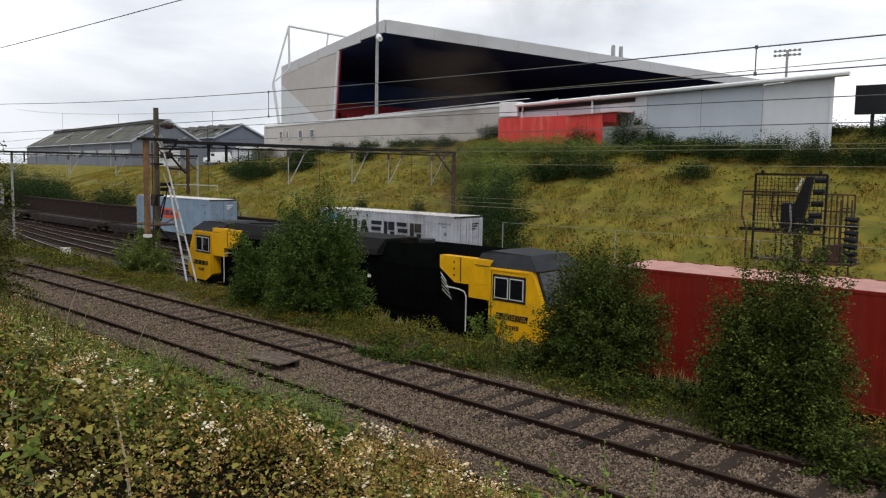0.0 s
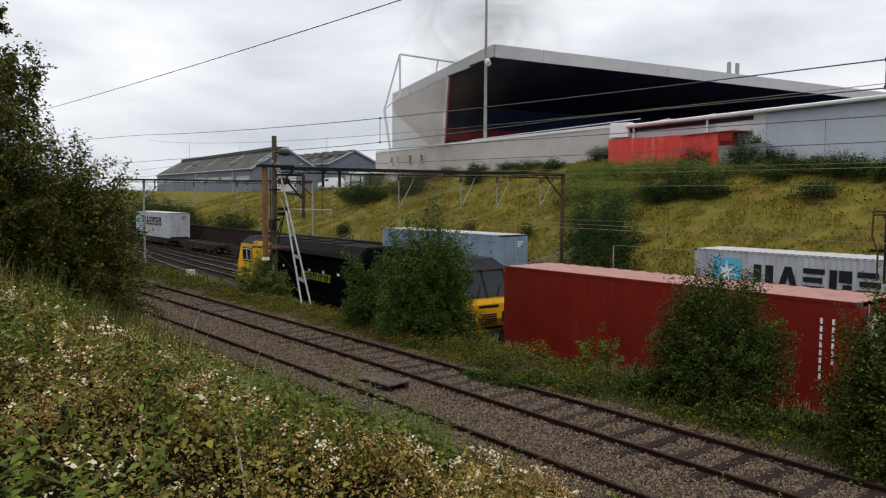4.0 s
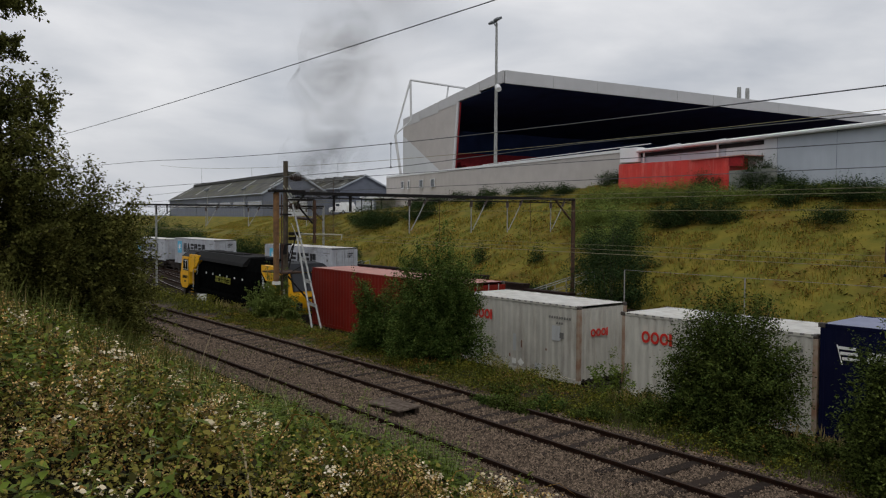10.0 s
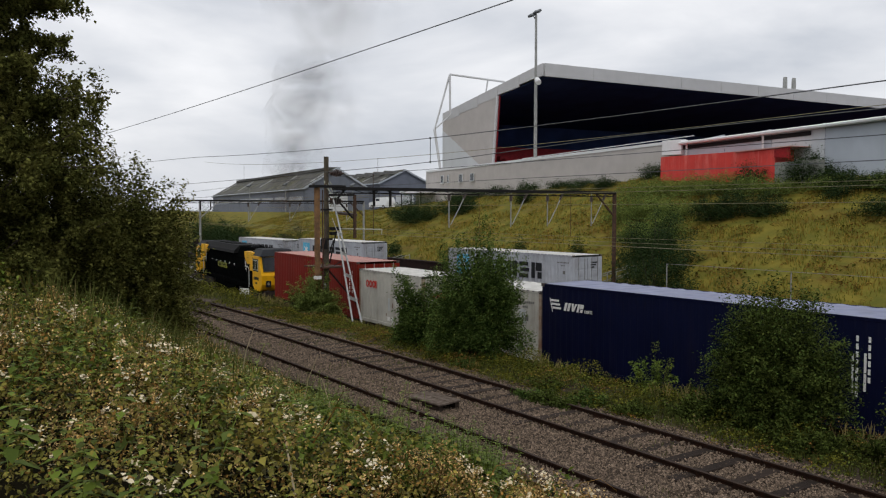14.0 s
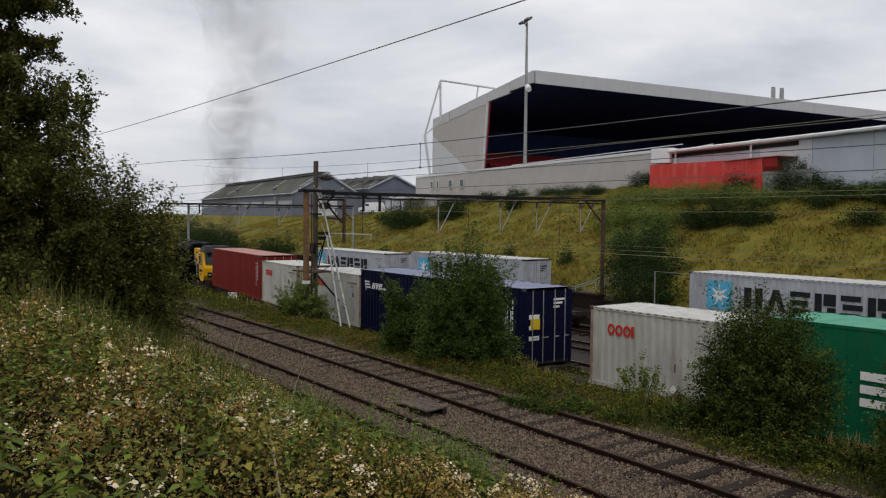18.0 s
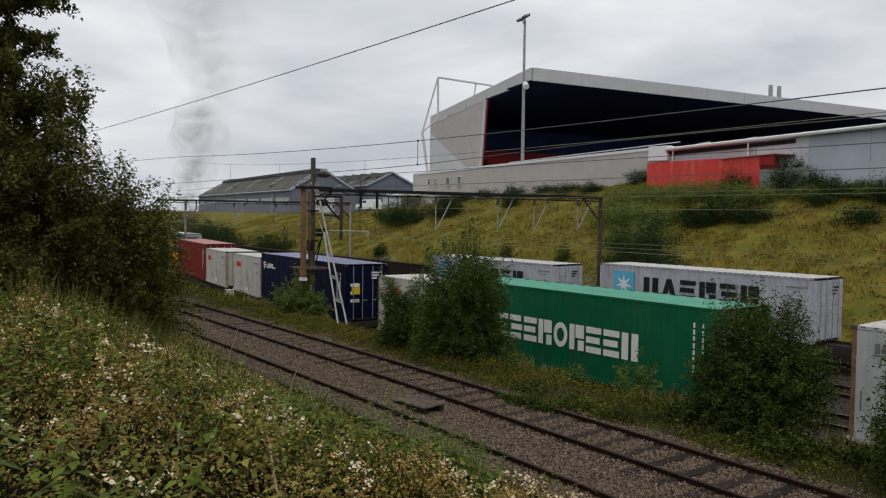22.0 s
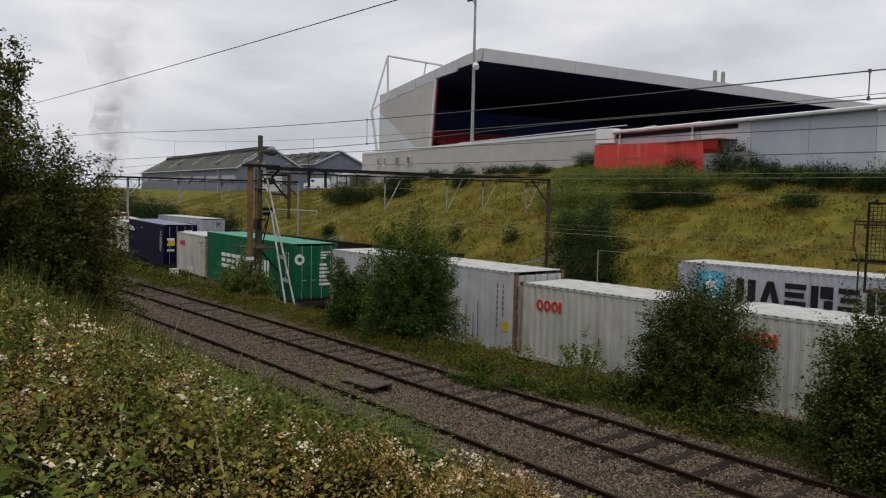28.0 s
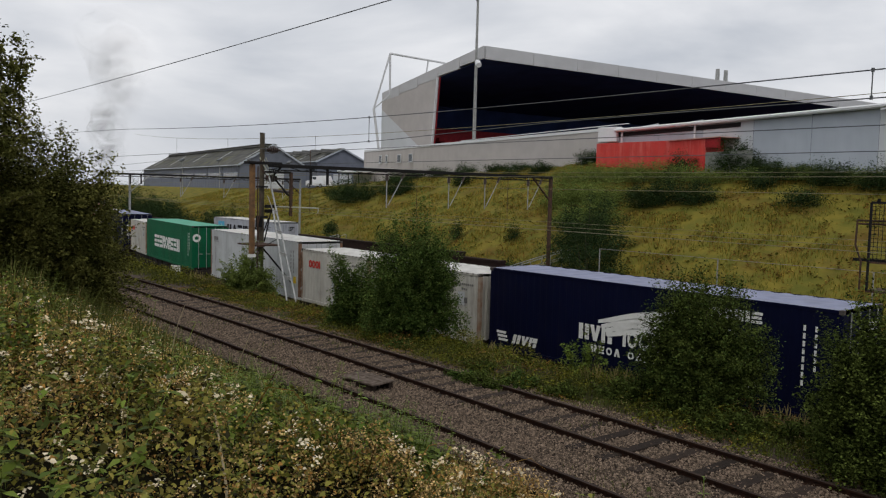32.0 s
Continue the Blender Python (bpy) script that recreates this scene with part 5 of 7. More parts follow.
    for k in range(14):
        f = .16 + k * .055
        p, q = L.lerp(A, f) + d * 2.5, L.lerp(A, f) + d * (N - 3)
        z = 15.3 - k * .44
        w = (A - L).normalized() * 1.25
        bm = bmesh.new()
        a = [bm.verts.new(v) for v in (up(p, z), up(q, z), up(q + w, z), up(p + w, z))]
        b = [bm.verts.new(v) for v in (up(p, z - .6), up(q, z - .6), up(q + w, z - .6), up(p + w, z - .6))]
        bm.faces.new(a)
        for i in range(4):
            bm.faces.new((a[i], a[(i + 1) % 4], b[(i + 1) % 4], b[i]))
        bmesh.ops.recalc_face_normals(bm, faces=bm.faces)
        part("seat_terrace", bm, SEATS, e)
    # masts and ties above the rear corner
    P = {"top": (-95.74, 78.8, 25.68), "low": (-95.69, 78.86, 19.45), "knee": (-97.21, 76.98, 17.24), "foot": (-96.51, 77.85, 9.5), "tip": (-90.15, 85.14, 24.47), "mid": (-91.92, 83.22, 24.88), "in": (-92.19, 82.93, 21.9)}
    for a, b, r in (("top", "low", .16), ("top", "knee", .14), ("knee", "foot", .2), ("top", "tip", .16), ("mid", "in", .12), ("knee", "low", .1), ("tip", "in", .1)):
        part("mast_tube", tb([P[a], P[b]], r, 6), STEELW, e)
    c = A + d * 57
    for k in (-1.1, 1.1):
        part("roof_vent", tb([up(c, 23.3) + d * k + Vector((-6, 0, 0)), up(c, 27.2) + d * k + Vector((-6, 0, 0)), up(c, 27.6) + d * k + Vector((-6, 0, 0)), up(c, 27.9) + d * k + Vector((-6, 0, 0))], .40, 10, .34), GALV, e, "galvanised roof vent")

grandstand()

def ribbed_wall(a, b, z0, z1a, z1b, pitch, depth, material, e, name="wall_sheet", label=""):
    """A wall of upright ribbed sheets between two plan points."""
    a, b = Vector((*a, 0)), Vector((*b, 0))
    u = (b - a).normalized()
    nrm = Vector((u.y, -u.x, 0))
    L = (b - a).length
    bm = bmesh.new()
    n = max(2, int(L / pitch))
    row = []
    for i in range(n * 2 + 1):
        f = i / (n * 2)
        p = a.lerp(b, f) + nrm * (depth if i % 4 in (1, 2) else 0)
        row.append((bm.verts.new((p.x, p.y, z0)), bm.verts.new((p.x, p.y, z1a + (z1b - z1a) * f))))
    for q, w in zip(row, row[1:]):
        bm.faces.new((q[0], w[0], w[1], q[1]))
    return part(name, bm, material, e, label)

def low_building():
    e = empty("low_stand_building", None, "long low grey-clad building with white parapet in front of the stand", "building")
    a, b = Vector((-97.2, 75.4, 0)), Vector((-43.9, 64.5, 0))
    za, zb = 10.68, 11.18
    n = 9
    for k in range(n):
        p, q = a.lerp(b, k / n), a.lerp(b, (k + 1) / n)
        ribbed_wall(p.xy, q.xy, 4.2, za + (zb - za) * k / n, za + (zb - za) * (k + 1) / n, .5, .03, CLAD, e)
    u = (b - a).normalized()
    back = Vector((-u.y, u.x, 0)) * 6
    up = lambda p, z: Vector((p.x, p.y, z))
    poly("flat_roof", [up(a, za - .1), up(b, zb - .1), up(b + back, zb - .1), up(a + back, za - .1)], .3, CLAD, e)
    nrm = Vector((u.y, -u.x, 0))
    poly("parapet_trim", [up(a, za - .12) + nrm * .08, up(b, zb - .12) + nrm * .08, up(b, zb + .16) + nrm * .08, up(a, za + .16) + nrm * .08], .2, TRIMW, e, "white parapet trim")
    poly("end_wall", [up(a, 4.8), up(a + back, 4.8), up(a + back, za), up(a, za)], .2, CLAD, e)
    for f, w in ((.10, .8), (.135, .5), (.205, 1.1), (.265, 1.1)):
        c = a.lerp(b, f) + nrm * .1
        m = Matrix.Translation((c.x, c.y, 9.35)) @ Matrix.Rotation(math.atan2(u.y, u.x), 4, 'Z')
        win = part("window", turned(bx(-w / 2, w / 2, -.06, .02, -.55, .55), m), TRIMW, e, "white-framed window")
        part("pane", turned(bx(-w / 2 + .08, w / 2 - .08, -.075, -.055, -.47, .47), m), GLASSD, win)
        part("sill", turned(bx(-w / 2 - .08, w / 2 + .08, -.14, .02, -.63, -.55), m), TRIMW, win)
    c = a.lerp(b, .985) + nrm * .3
    part("vent_box", bx(c.x - 1.2, c.x + .9, c.y - .6, c.y + .6, 9.9, 11.3, bev=.05), TRIMW, e, "white vent box")
    for k in range(12):
        f = .35 + k * .05
        c = a.lerp(b, f) + back * .9
        part("rail_post", tb([up(c, za), up(c, za + 1.1)], .05, 5), STEELW, e)
    part("hand_rail", tb([up(a.lerp(b, .34) + back * .9, za + 1.1), up(a.lerp(b, .92) + back * .9, zb + 1.1)], .05, 5), STEELW, e)

low_building()

def white_shed():
    e = empty("pale_shed", None, "long pale blue-grey metal shed with white gutter edge", "shed")
    a, b = Vector((-43.9, 64.3, 0)), Vector((-14.3, 57.4, 0))
    za, zb = 11.0, 11.35
    mats = [CLAD_B, CLAD_B, CLAD_C, CLAD_B, CLAD_B, CLAD_C]
    n = 6
    for k in range(n):
        p, q = a.lerp(b, k / n), a.lerp(b, (k + 1) / n)
        ribbed_wall(p.xy, q.xy, 5.0, za, zb, .45, .03, mats[k], e)
    u = (b - a).normalized()
    back = Vector((-u.y, u.x, 0))
    nrm = -back
    back = Vector((-.34, .94, 0))
    up = lambda p, z: Vector((p.x, p.y, z))
    poly("roof", [up(a, za) + nrm * .5, up(b + u * 1.2, zb) + nrm * .5, up(b + u * 1.2 + back * 14, zb + 1.6), up(a + back * 14, za + 1.6)], .22, TRIMW, e, "white sheet roof")
    part("gutter", tb([up(a, za - .05) + nrm * .55, up(b + u * 1.2, zb - .05) + nrm * .55], .14, 6), TRIMW, e, "white gutter")
    poly("end_wall", [up(b, 5), up(b + back * 14, 5), up(b + back * 14, zb + 1.3), up(b, zb)], .2, CLAD_C, e)
    for f in (.31, .02):
        c = a.lerp(b, f) + nrm * .2
        part("downpipe", tb([up(c, 5.2), up(c, za)], .09, 6), TRIMW, e, "white downpipe")

    # dark plate on the wall in place of the gutter's shadow
    p, q = up(a, za - .62) + nrm * .12, up(a.lerp(b, .46), za - .47) + nrm * .12
    poly("dark_soffit", [p, q, q + Vector((0, 0, .34)), p + Vector((0, 0, .34))], .06, IRON, e, "dark strip standing in for the shadow under the roof edge")

white_shed()

def red_hut():
    e = empty("red_clad_cabin", None, "bright red ribbed metal cabin in front of the grey building", "cabin")
    a, b = Vector((-44.6, 61.9, 0)), Vector((-32.6, 59.4, 0))
    b = b + (b - a).normalized() * .35
    ribbed_wall(a.xy, b.xy, 5.5, 9.62, 9.5, .42, .06, REDCLAD, e)
    u = (b - a).normalized()
    back = Vector((-u.y, u.x, 0)) * 2.2
    up = lambda p, z: Vector((p.x, p.y, z))
    poly("roof", [up(a, 9.63), up(b, 9.51), up(b + back, 9.5), up(a + back, 9.62)], .12, REDCLAD, e)
    poly("end_wall", [up(b, 5.5), up(b + back, 5.5), up(b + back, 9.49), up(b, 9.5)], .1, REDCLAD, e)
    poly("end_wall", [up(a, 5.5), up(a + back, 5.5), up(a + back, 9.6), up(a, 9.6)], .1, REDCLAD, e)
    c = b - u * 3.9
    poly("raised_canopy", [up(c, 9.56) - back * .09, up(b + u * 1.5, 9.66) - back * .09, up(b + u * 1.5 + back, 9.68), up(c + back, 9.6)], .07, mat("pale_red_edge", (.60, .33, .28), .6), e, "pale-edged canopy roof")
    poly("canopy_side", [up(b, 8.85) - back * .04, up(b + u * 1.4, 8.75) - back * .04, up(b + u * 1.4, 9.58) - back * .04, up(b, 9.5) - back * .04], .1, mat("deep_red", (.30, .012, .015), .6), e)
    poly("grey_lean_to", [up(b, 6), up(b + u * 4.2, 6), up(b + u * 4.2, 8.5), up(b, 8.45)], .3, mat("olive_grey_sheet", (.24, .25, .22), .7), e)

red_hut()

def old_shed(corner, turn, length, depth, zb, ze, zr, label, hip=0.0, lights=8, saw=False):
    """A long shed whose gable's near corner stands at corner; its length runs back from there."""
    e = empty("industrial_shed", Matrix.Translation((*corner, 0)) @ Matrix.Rotation(radians(turn), 4, 'Z'), label, "shed", "old industrial sheds")
    x0, x1, y0, y1 = -length, 0.0, 0.0, depth
    ym = depth / 2
    for k in range(8):
        a, b = x0 + (x1 - x0) * k / 8, x0 + (x1 - x0) * (k + 1) / 8
        ribbed_wall((a, y0), (b, y0), zb, ze, ze, .8, .06, SLATEW, e)
        win = part("strip_window", bx(a + 1.0, b - 1.0, y0 - .09, y0 - .05, ze - 2.3, ze - 1.5), GLASSD, e)
        part("window_frame", bx(a + .9, b - .9, y0 - .055, y0 - .045, ze - 2.4, ze - 1.4), CLAD_B, win)
    poly("gable_wall", [(x1, y0, zb), (x1, y1, zb), (x1, y1, ze), (x1, ym, zr), (x1, y0, ze)], .3, SLATEW, e, "blue-grey gable wall")
    part("roller_door", bx(x1 - .01, x1 + .05, ym - 2.2, ym + 2.2, zb, zb + 4.0), CLAD_C, e, "pale roller door")
    poly("rear_wall", [(x0, y1, zb), (x1, y1, zb), (x1, y1, ze), (x0, y1, ze)], .2, SLATEW, e)
    poly("end_wall", [(x0, y0, zb), (x0, y1, zb), (x0, y1, ze), (x0, y0, ze)], .2, SLATEW, e)
    # each slope in wide sheets that lap a little
    n = 10
    for s in (0, 1):
        ya, yb = (y0 - .4, ym) if s == 0 else (y1 + .4, ym)
        for k in range(n):
            f0, f1 = k / n, (k + 1) / n
            lo0, lo1 = x0 - .3 + (x1 - x0 + .6) * f0, x0 - .3 + (x1 - x0 + .6) * f1
            hi0, hi1 = x0 + hip + (x1 + .3 - x0 - hip) * f0, x0 + hip + (x1 + .3 - x0 - hip) * f1
            lift = .03 * (k % 2)
            poly("roof_sheet", [(lo0, ya, ze - .1 + lift), (lo1, ya, ze - .1 + lift), (hi1, yb, zr + .1 + lift), (hi0, yb, zr + .1 + lift)], .12, MOSS, e, "mossy corrugated roof sheet")
    poly("roof_hip", [(x0 - .3, y0 - .4, ze - .1), (x0 + hip, ym, zr + .1), (x0 - .3, y1 + .4, ze - .1)], .15, MOSS, e)
    ridge = mat("ridge_grey", (.20, .20, .19), .8)
    if saw:
        for k in range(7):
            x = x0 + hip + 2 + k * (x1 - x0 - hip - 4) / 6
            part("roof_monitor", prism(bmesh.new(), [(x - 1.5, zr - .8), (x + .7, zr - .8), (x + .7, zr - .15), (x + .3, zr - .1)], ym - 4.2, ym + .8), ridge, e)
            poly("monitor_glazing", [(x - 1.5, ym - 4.25, zr - .75), (x + .3, ym - 4.25, zr - .06), (x + .3, ym + .8, zr - .04), (x - 1.5, ym + .8, zr - .7)], .04, ROOFL, e, "pale sloping rooflight")
    else:
        part("ridge_vent", prism(bmesh.new(), [(x0 + hip + 1, zr - .2), (x1 - 1.5, zr - .2), (x1 - 1.5, zr + .2), (x0 + hip + 2.6, zr + .2)], ym - 1.0, ym + 1.0), ridge, e)
        part("ridge_cap", bx(x0 + hip + 2.4, x1 - 1.2, ym - 1.25, ym + 1.25, zr + .201, zr + .26), MOSS, e)
    for a, b in ((y0 - .4, ym), (y1 + .4, ym)):
        poly("barge_board", [(x1 + .34, a, ze - .3), (x1 + .34, b, zr - .15), (x1 + .34, b, zr + .2), (x1 + .34, a, ze + .1)], .08, CLAD_B, e, "pale barge board")
    part("gutter", tb([(x0, y0 - .45, ze - .12), (x1 + .3, y0 - .45, ze - .12)], .12, 6), CLAD_B, e)
    for k in range(lights):
        x = x0 + hip + 3 + k * (x1 - x0 - hip - 6) / max(1, lights - 1)
        P = lambda f, dx: (x + dx, y0 + (ym - y0) * f, ze + (zr - ze) * f + .16)
        poly("rooflight", [P(.2, 0), P(.2, 1.0), P(.8, 1.0), P(.8, 0)], .05, ROOFL, e, "pale rooflight strip")
    return e

old_shed((-134.5, 75), -11.8, 86, 13, 4.1, 8.9, 12.9, "old blue-grey industrial shed with mossy sheet roof", 3, 5)
old_shed((-143.5, 98.5), -11.3, 40, 12, 4.1, 10.7, 13.6, "second old industrial shed with mossy roof and rooflights", 3, 4, True)

def shelter():
    e = empty("flat_roof_shelter", None, "low grey shelter with a pale flat roof beside the sheds", "shelter")
    x, y = -95.5, 72.5
    g = ground_z(x, y)
    part("roof", bx(x - 2.6, x + 2.6, y - 1.6, y + 1.6, g + 2.3, g + 2.6, bev=.04), TRIMW, e, "pale flat roof")
    part("back_wall", bx(x - 2.4, x + 2.4, y + 1.3, y + 1.45, g, g + 2.3), CONC, e)
    for k in (-2.4, 0, 2.4):
        part("post", bx(x + k - .06, x + k + .06, y - 1.4, y - 1.28, g, g + 2.3), IRON, e)

shelter()

def lamp_column(x, y, zt, label, heads=2, r=.16):
    e = empty("lamp_column", None, label, "lamp column", "lamp columns")
    z0 = ground_z(x, y) - .3
    part("column", tb([(x, y, z0), (x, y, zt)], r, 8, r * .55), GALV, e)
    for k in range(heads):
        a = Vector((.75, -.5, .35)) if k == 0 else Vector((-.6, -.4, .7))
        part("bracket", tb([(x, y, zt - .6 * k), (x + a.x * .6, y + a.y * .6, zt + a.z - .6 * k)], .06, 6), GALV, e)
        part("lamp_head", turned(bx(-.5, .5, -.35, .35, -.14, .14, bev=.05), Matrix.Translation((x + a.x * .75, y + a.y * .75, zt + a.z - .6 * k)) @ Matrix.Rotation(radians(35), 4, 'X')), mat("lamp_housing", (.12, .13, .14), .5), e)
    return e

pole = lamp_column(-72.8, 74.2, 29.6, "tall galvanised floodlight column beside the stand", 2, .26)
part("camera_dome", tb([(-72.2, 73.8, 21.4), (-71.5, 73.4, 20.9)], .35, 8), TRIMW, pole, "white camera housing")
for x, y, z in ((-128, 73.5, 9.4), (-133.5, 70.5, 9.2), (-112, 71.5, 8.6), (-139, 66, 9.0)):
    lamp_column(x, y, z, "slim grey street lamp beside the old sheds", 1, .08)

def floodlight():
    e = empty("floodlight_mast", None, "distant stadium floodlight rack on a pole", "floodlight")
    x, y, z = -43.5, 143.5, 25.4
    part("pole", tb([(x, y, 6), (x, y, z + .3)], .22, 8), GALV, e)
    for r in range(2):
        part("rack_bar", bx(x - 2.2, x + 2.2, y - .08, y + .08, z - .4 + r * .75, z - .25 + r * .75), GALV, e)
        for k in range(6):
            part("lamp", bx(x - 2.2 + k * .8, x - 1.8 + k * .8, y - .25, y + .1, z - .5 + r * .75, z - .1 + r * .75, bev=.05), CONC, e)

floodlight()

def score_board():
    e = empty("black_screen", None, "large black screen panel standing on the bank top", "screen")
    part("panel", bx(-13.6, -6.5, 60, 60.4, 8.9, 10.85, bev=.03), M_BLACK, e)
    for x in (-12.5, -7.6):
        part("leg", bx(x - .1, x + .1, 60.1, 60.3, ground_z(x, 60) - .2, 8.9), IRON, e)

score_board()

def van():
    e = empty("white_van", Matrix.Translation((-97.6, 67.4, ground_z(-97.6, 67.4))) @ Matrix.Rotation(radians(4), 4, 'Z'), "small white van parked at the top of the bank", "van")
    w = mat("white_car_paint", (.72, .73, .74), .3, vary=.05)
    bm = bmesh.new()
    prism(bm, [(-2.1, .35), (-2.1, 1.0), (-1.25, 1.1), (-.55, 1.72), (1.75, 1.78), (2.05, 1.2), (2.1, .35)], -.85, .85)
    for v in bm.verts:
        if v.co.z > 1.5:
            v.co.y *= .86
    part("body", bm, w, e)
    part("windscreen", turned(bx(-.02, .02, -.7, .7, -.33, .33), Matrix.Translation((-.95, 0, 1.42)) @ Matrix.Rotation(radians(48), 4, 'Y')), GLASSD, e)
    for s in (-1, 1):
        part("side_window", bx(-.5, .35, s * .8 - .02, s * .8 + .02, 1.2, 1.58), GLASSD, e)
        for x in (-1.35, 1.35):
            wh = part("wheel", tb([(x, s * .8, .32), (x, s * .9, .32)], .32, 14), M_BLACK, e)
            part("rim", tb([(x, s * .9, .32), (x, s * .92, .32)], .19, 10), GALV, wh)
        part("headlight", bx(-2.12, -2.06, s * .62 - .14, s * .62 + .14, .72, .9), L_LAMP, e)
    part("bumper", bx(-2.2, -2.08, -.82, .82, .35, .6, bev=.03), mat("grey_plastic", (.08, .08, .08), .7), e)

van()

# ---------------------------------------------------------------- plants
def leaf_mat(name, c, c2, trans=0.3, rand=0.45, rough=.85, spec=.03):
    m = mat(name, c, rough, color2=c2, scale=1.6, rand=-rand, spec=spec, trans=trans)
    return m

LEAF_BUSH = leaf_mat("sallow_leaf", (0.084, 0.128, 0.030), (0.044, 0.076, 0.017), .2, .8)
LEAF_TIP = leaf_mat("young_sallow_leaf", (0.150, 0.185, 0.042), (0.105, 0.145, 0.032), .3, .5)
LEAF_DENSE = leaf_mat("dense_bush_leaf", (0.074, 0.096, 0.021), (0.040, 0.056, 0.012), .15, .85)
LEAF_TREE = leaf_mat("dark_tree_leaf", (0.134, 0.130, 0.034), (0.076, 0.084, 0.022), .28, .75)
LEAF_BRAM = leaf_mat("bramble_leaf", (0.126, 0.130, 0.024), (0.190, 0.150, 0.030), .15, .95, .5, .12)
LEAF_OLD = leaf_mat("browned_bramble_leaf", (0.270, 0.140, 0.036), (0.150, 0.092, 0.024), .1, .85, .6, .05)
LEAF_NETTLE = leaf_mat("nettle_leaf", (0.098, 0.152, 0.022), (0.140, 0.172, 0.026), .25, .6, .5, .12)
LEAF_WEED = leaf_mat("verge_weed_leaf", (0.138, 0.132, 0.019), (0.068, 0.076, 0.012), .2, .8)
DRY = leaf_mat("dry_bramble_sprays", (0.60, 0.42, 0.18), (0.26, 0.165, 0.06), .15, .7)
BLOSSOM = leaf_mat("cream_white_blossom", (0.80, 0.72, 0.54), (0.66, 0.55, 0.36), .2, .25)
BLADE = leaf_mat("grass_blade", (0.11, 0.118, 0.030), (0.075, 0.090, 0.024), .25)
STRAW = leaf_mat("straw_blade", (0.25, 0.20, 0.085), (0.18, 0.15, 0.06), .2)
PALE = leaf_mat("pale_dead_stalk", (0.50, 0.42, 0.28), (0.36, 0.29, 0.18), .1)
BANK_STRAW = leaf_mat("bank_straw_blade", (0.31, 0.220, 0.044), (0.21, 0.145, 0.030), .4, .4)
BANK_GREEN = leaf_mat("bank_green_blade", (0.205, 0.195, 0.034), (0.132, 0.142, 0.025), .4, .4)
BANK_DARK = leaf_mat("bank_dark_blade", (0.105, 0.102, 0.018), (0.070, 0.075, 0.014), .3, .5)
BANK_BROWN = leaf_mat("bank_brown_seed_head", (0.190, 0.108, 0.026), (0.125, 0.072, 0.019), .3, .5)
SHRUB = leaf_mat("bank_shrub_leaf", (0.040, 0.066, 0.022), (0.026, 0.044, 0.016), .2, .5)
BRUSH = leaf_mat("bank_brush_leaf", (0.185, 0.232, 0.058), (0.125, 0.165, 0.042), .3, .5)
BARK = mat("grey_brown_bark", (0.10, 0.08, 0.06), .95, vary=.4, scale=8, bump=.5)

RNG = np.random.default_rng(11)

def quick_mesh(name, verts, nper, material, parent=None, faces_per=None):
    """Many small quads or triangles at once: verts (n, nper, 3)."""
    n = len(verts)
    me = bpy.data.meshes.new(name)
    me.vertices.add(n * nper)
    me.vertices.foreach_set("co", np.ascontiguousarray(verts, dtype=np.float32).ravel())
    me.loops.add(n * nper)
    me.loops.foreach_set("vertex_index", np.arange(n * nper, dtype=np.int32))
    me.polygons.add(n)
    me.polygons.foreach_set("loop_start", np.arange(0, n * nper, nper, dtype=np.int32))
    me.update(calc_edges=True)
    me.materials.append(material)
    ob = new(name, me)
    if parent:
        ob.parent = parent
    return ob

def leaves(pos, size, flat=0.35, ratio=0.55, droop=0.0):
    """Bent diamond leaves at the points."""
    n = len(pos)
    size = np.broadcast_to(size, (n,))[:, None] * RNG.uniform(.65, 1.35, (n, 1))
    nrm = RNG.normal(size=(n, 3))
    nrm[:, 2] = np.abs(nrm[:, 2]) + flat * 2
    nrm /= np.linalg.norm(nrm, axis=1, keepdims=True)
    a = np.cross(nrm, RNG.normal(size=(n, 3)))
    a /= np.linalg.norm(a, axis=1, keepdims=True)
    b = np.cross(nrm, a)
    a[:, 2] -= droop
    v = np.stack([pos - a * size * .5, pos + b * size * ratio * .5 + nrm * size * .12, pos + a * size * .5, pos - b * size * ratio * .5 + nrm * size * .12], 1)
    return v

def ovate(pos, size, flat=0.35, ratio=0.62):
    """Pointed oval leaves of six corners, folded along the midrib."""
    n = len(pos)
    size = np.broadcast_to(size, (n,))[:, None] * RNG.uniform(.6, 1.3, (n, 1))
    nrm = RNG.normal(size=(n, 3))
    nrm[:, 2] = np.abs(nrm[:, 2]) + flat * 2
    nrm /= np.linalg.norm(nrm, axis=1, keepdims=True)
    a = np.cross(nrm, RNG.normal(size=(n, 3)))
    a /= np.linalg.norm(a, axis=1, keepdims=True)
    b = np.cross(nrm, a) * size * ratio * .5
    a = a * size
    up = nrm * size * .13
    return np.stack([pos - a * .5, pos - a * .18 + b + up, pos + a * .16 + b * .8 + up, pos + a * .5 - up * .6, pos + a * .16 - b * .8 + up, pos - a * .18 - b + up], 1)

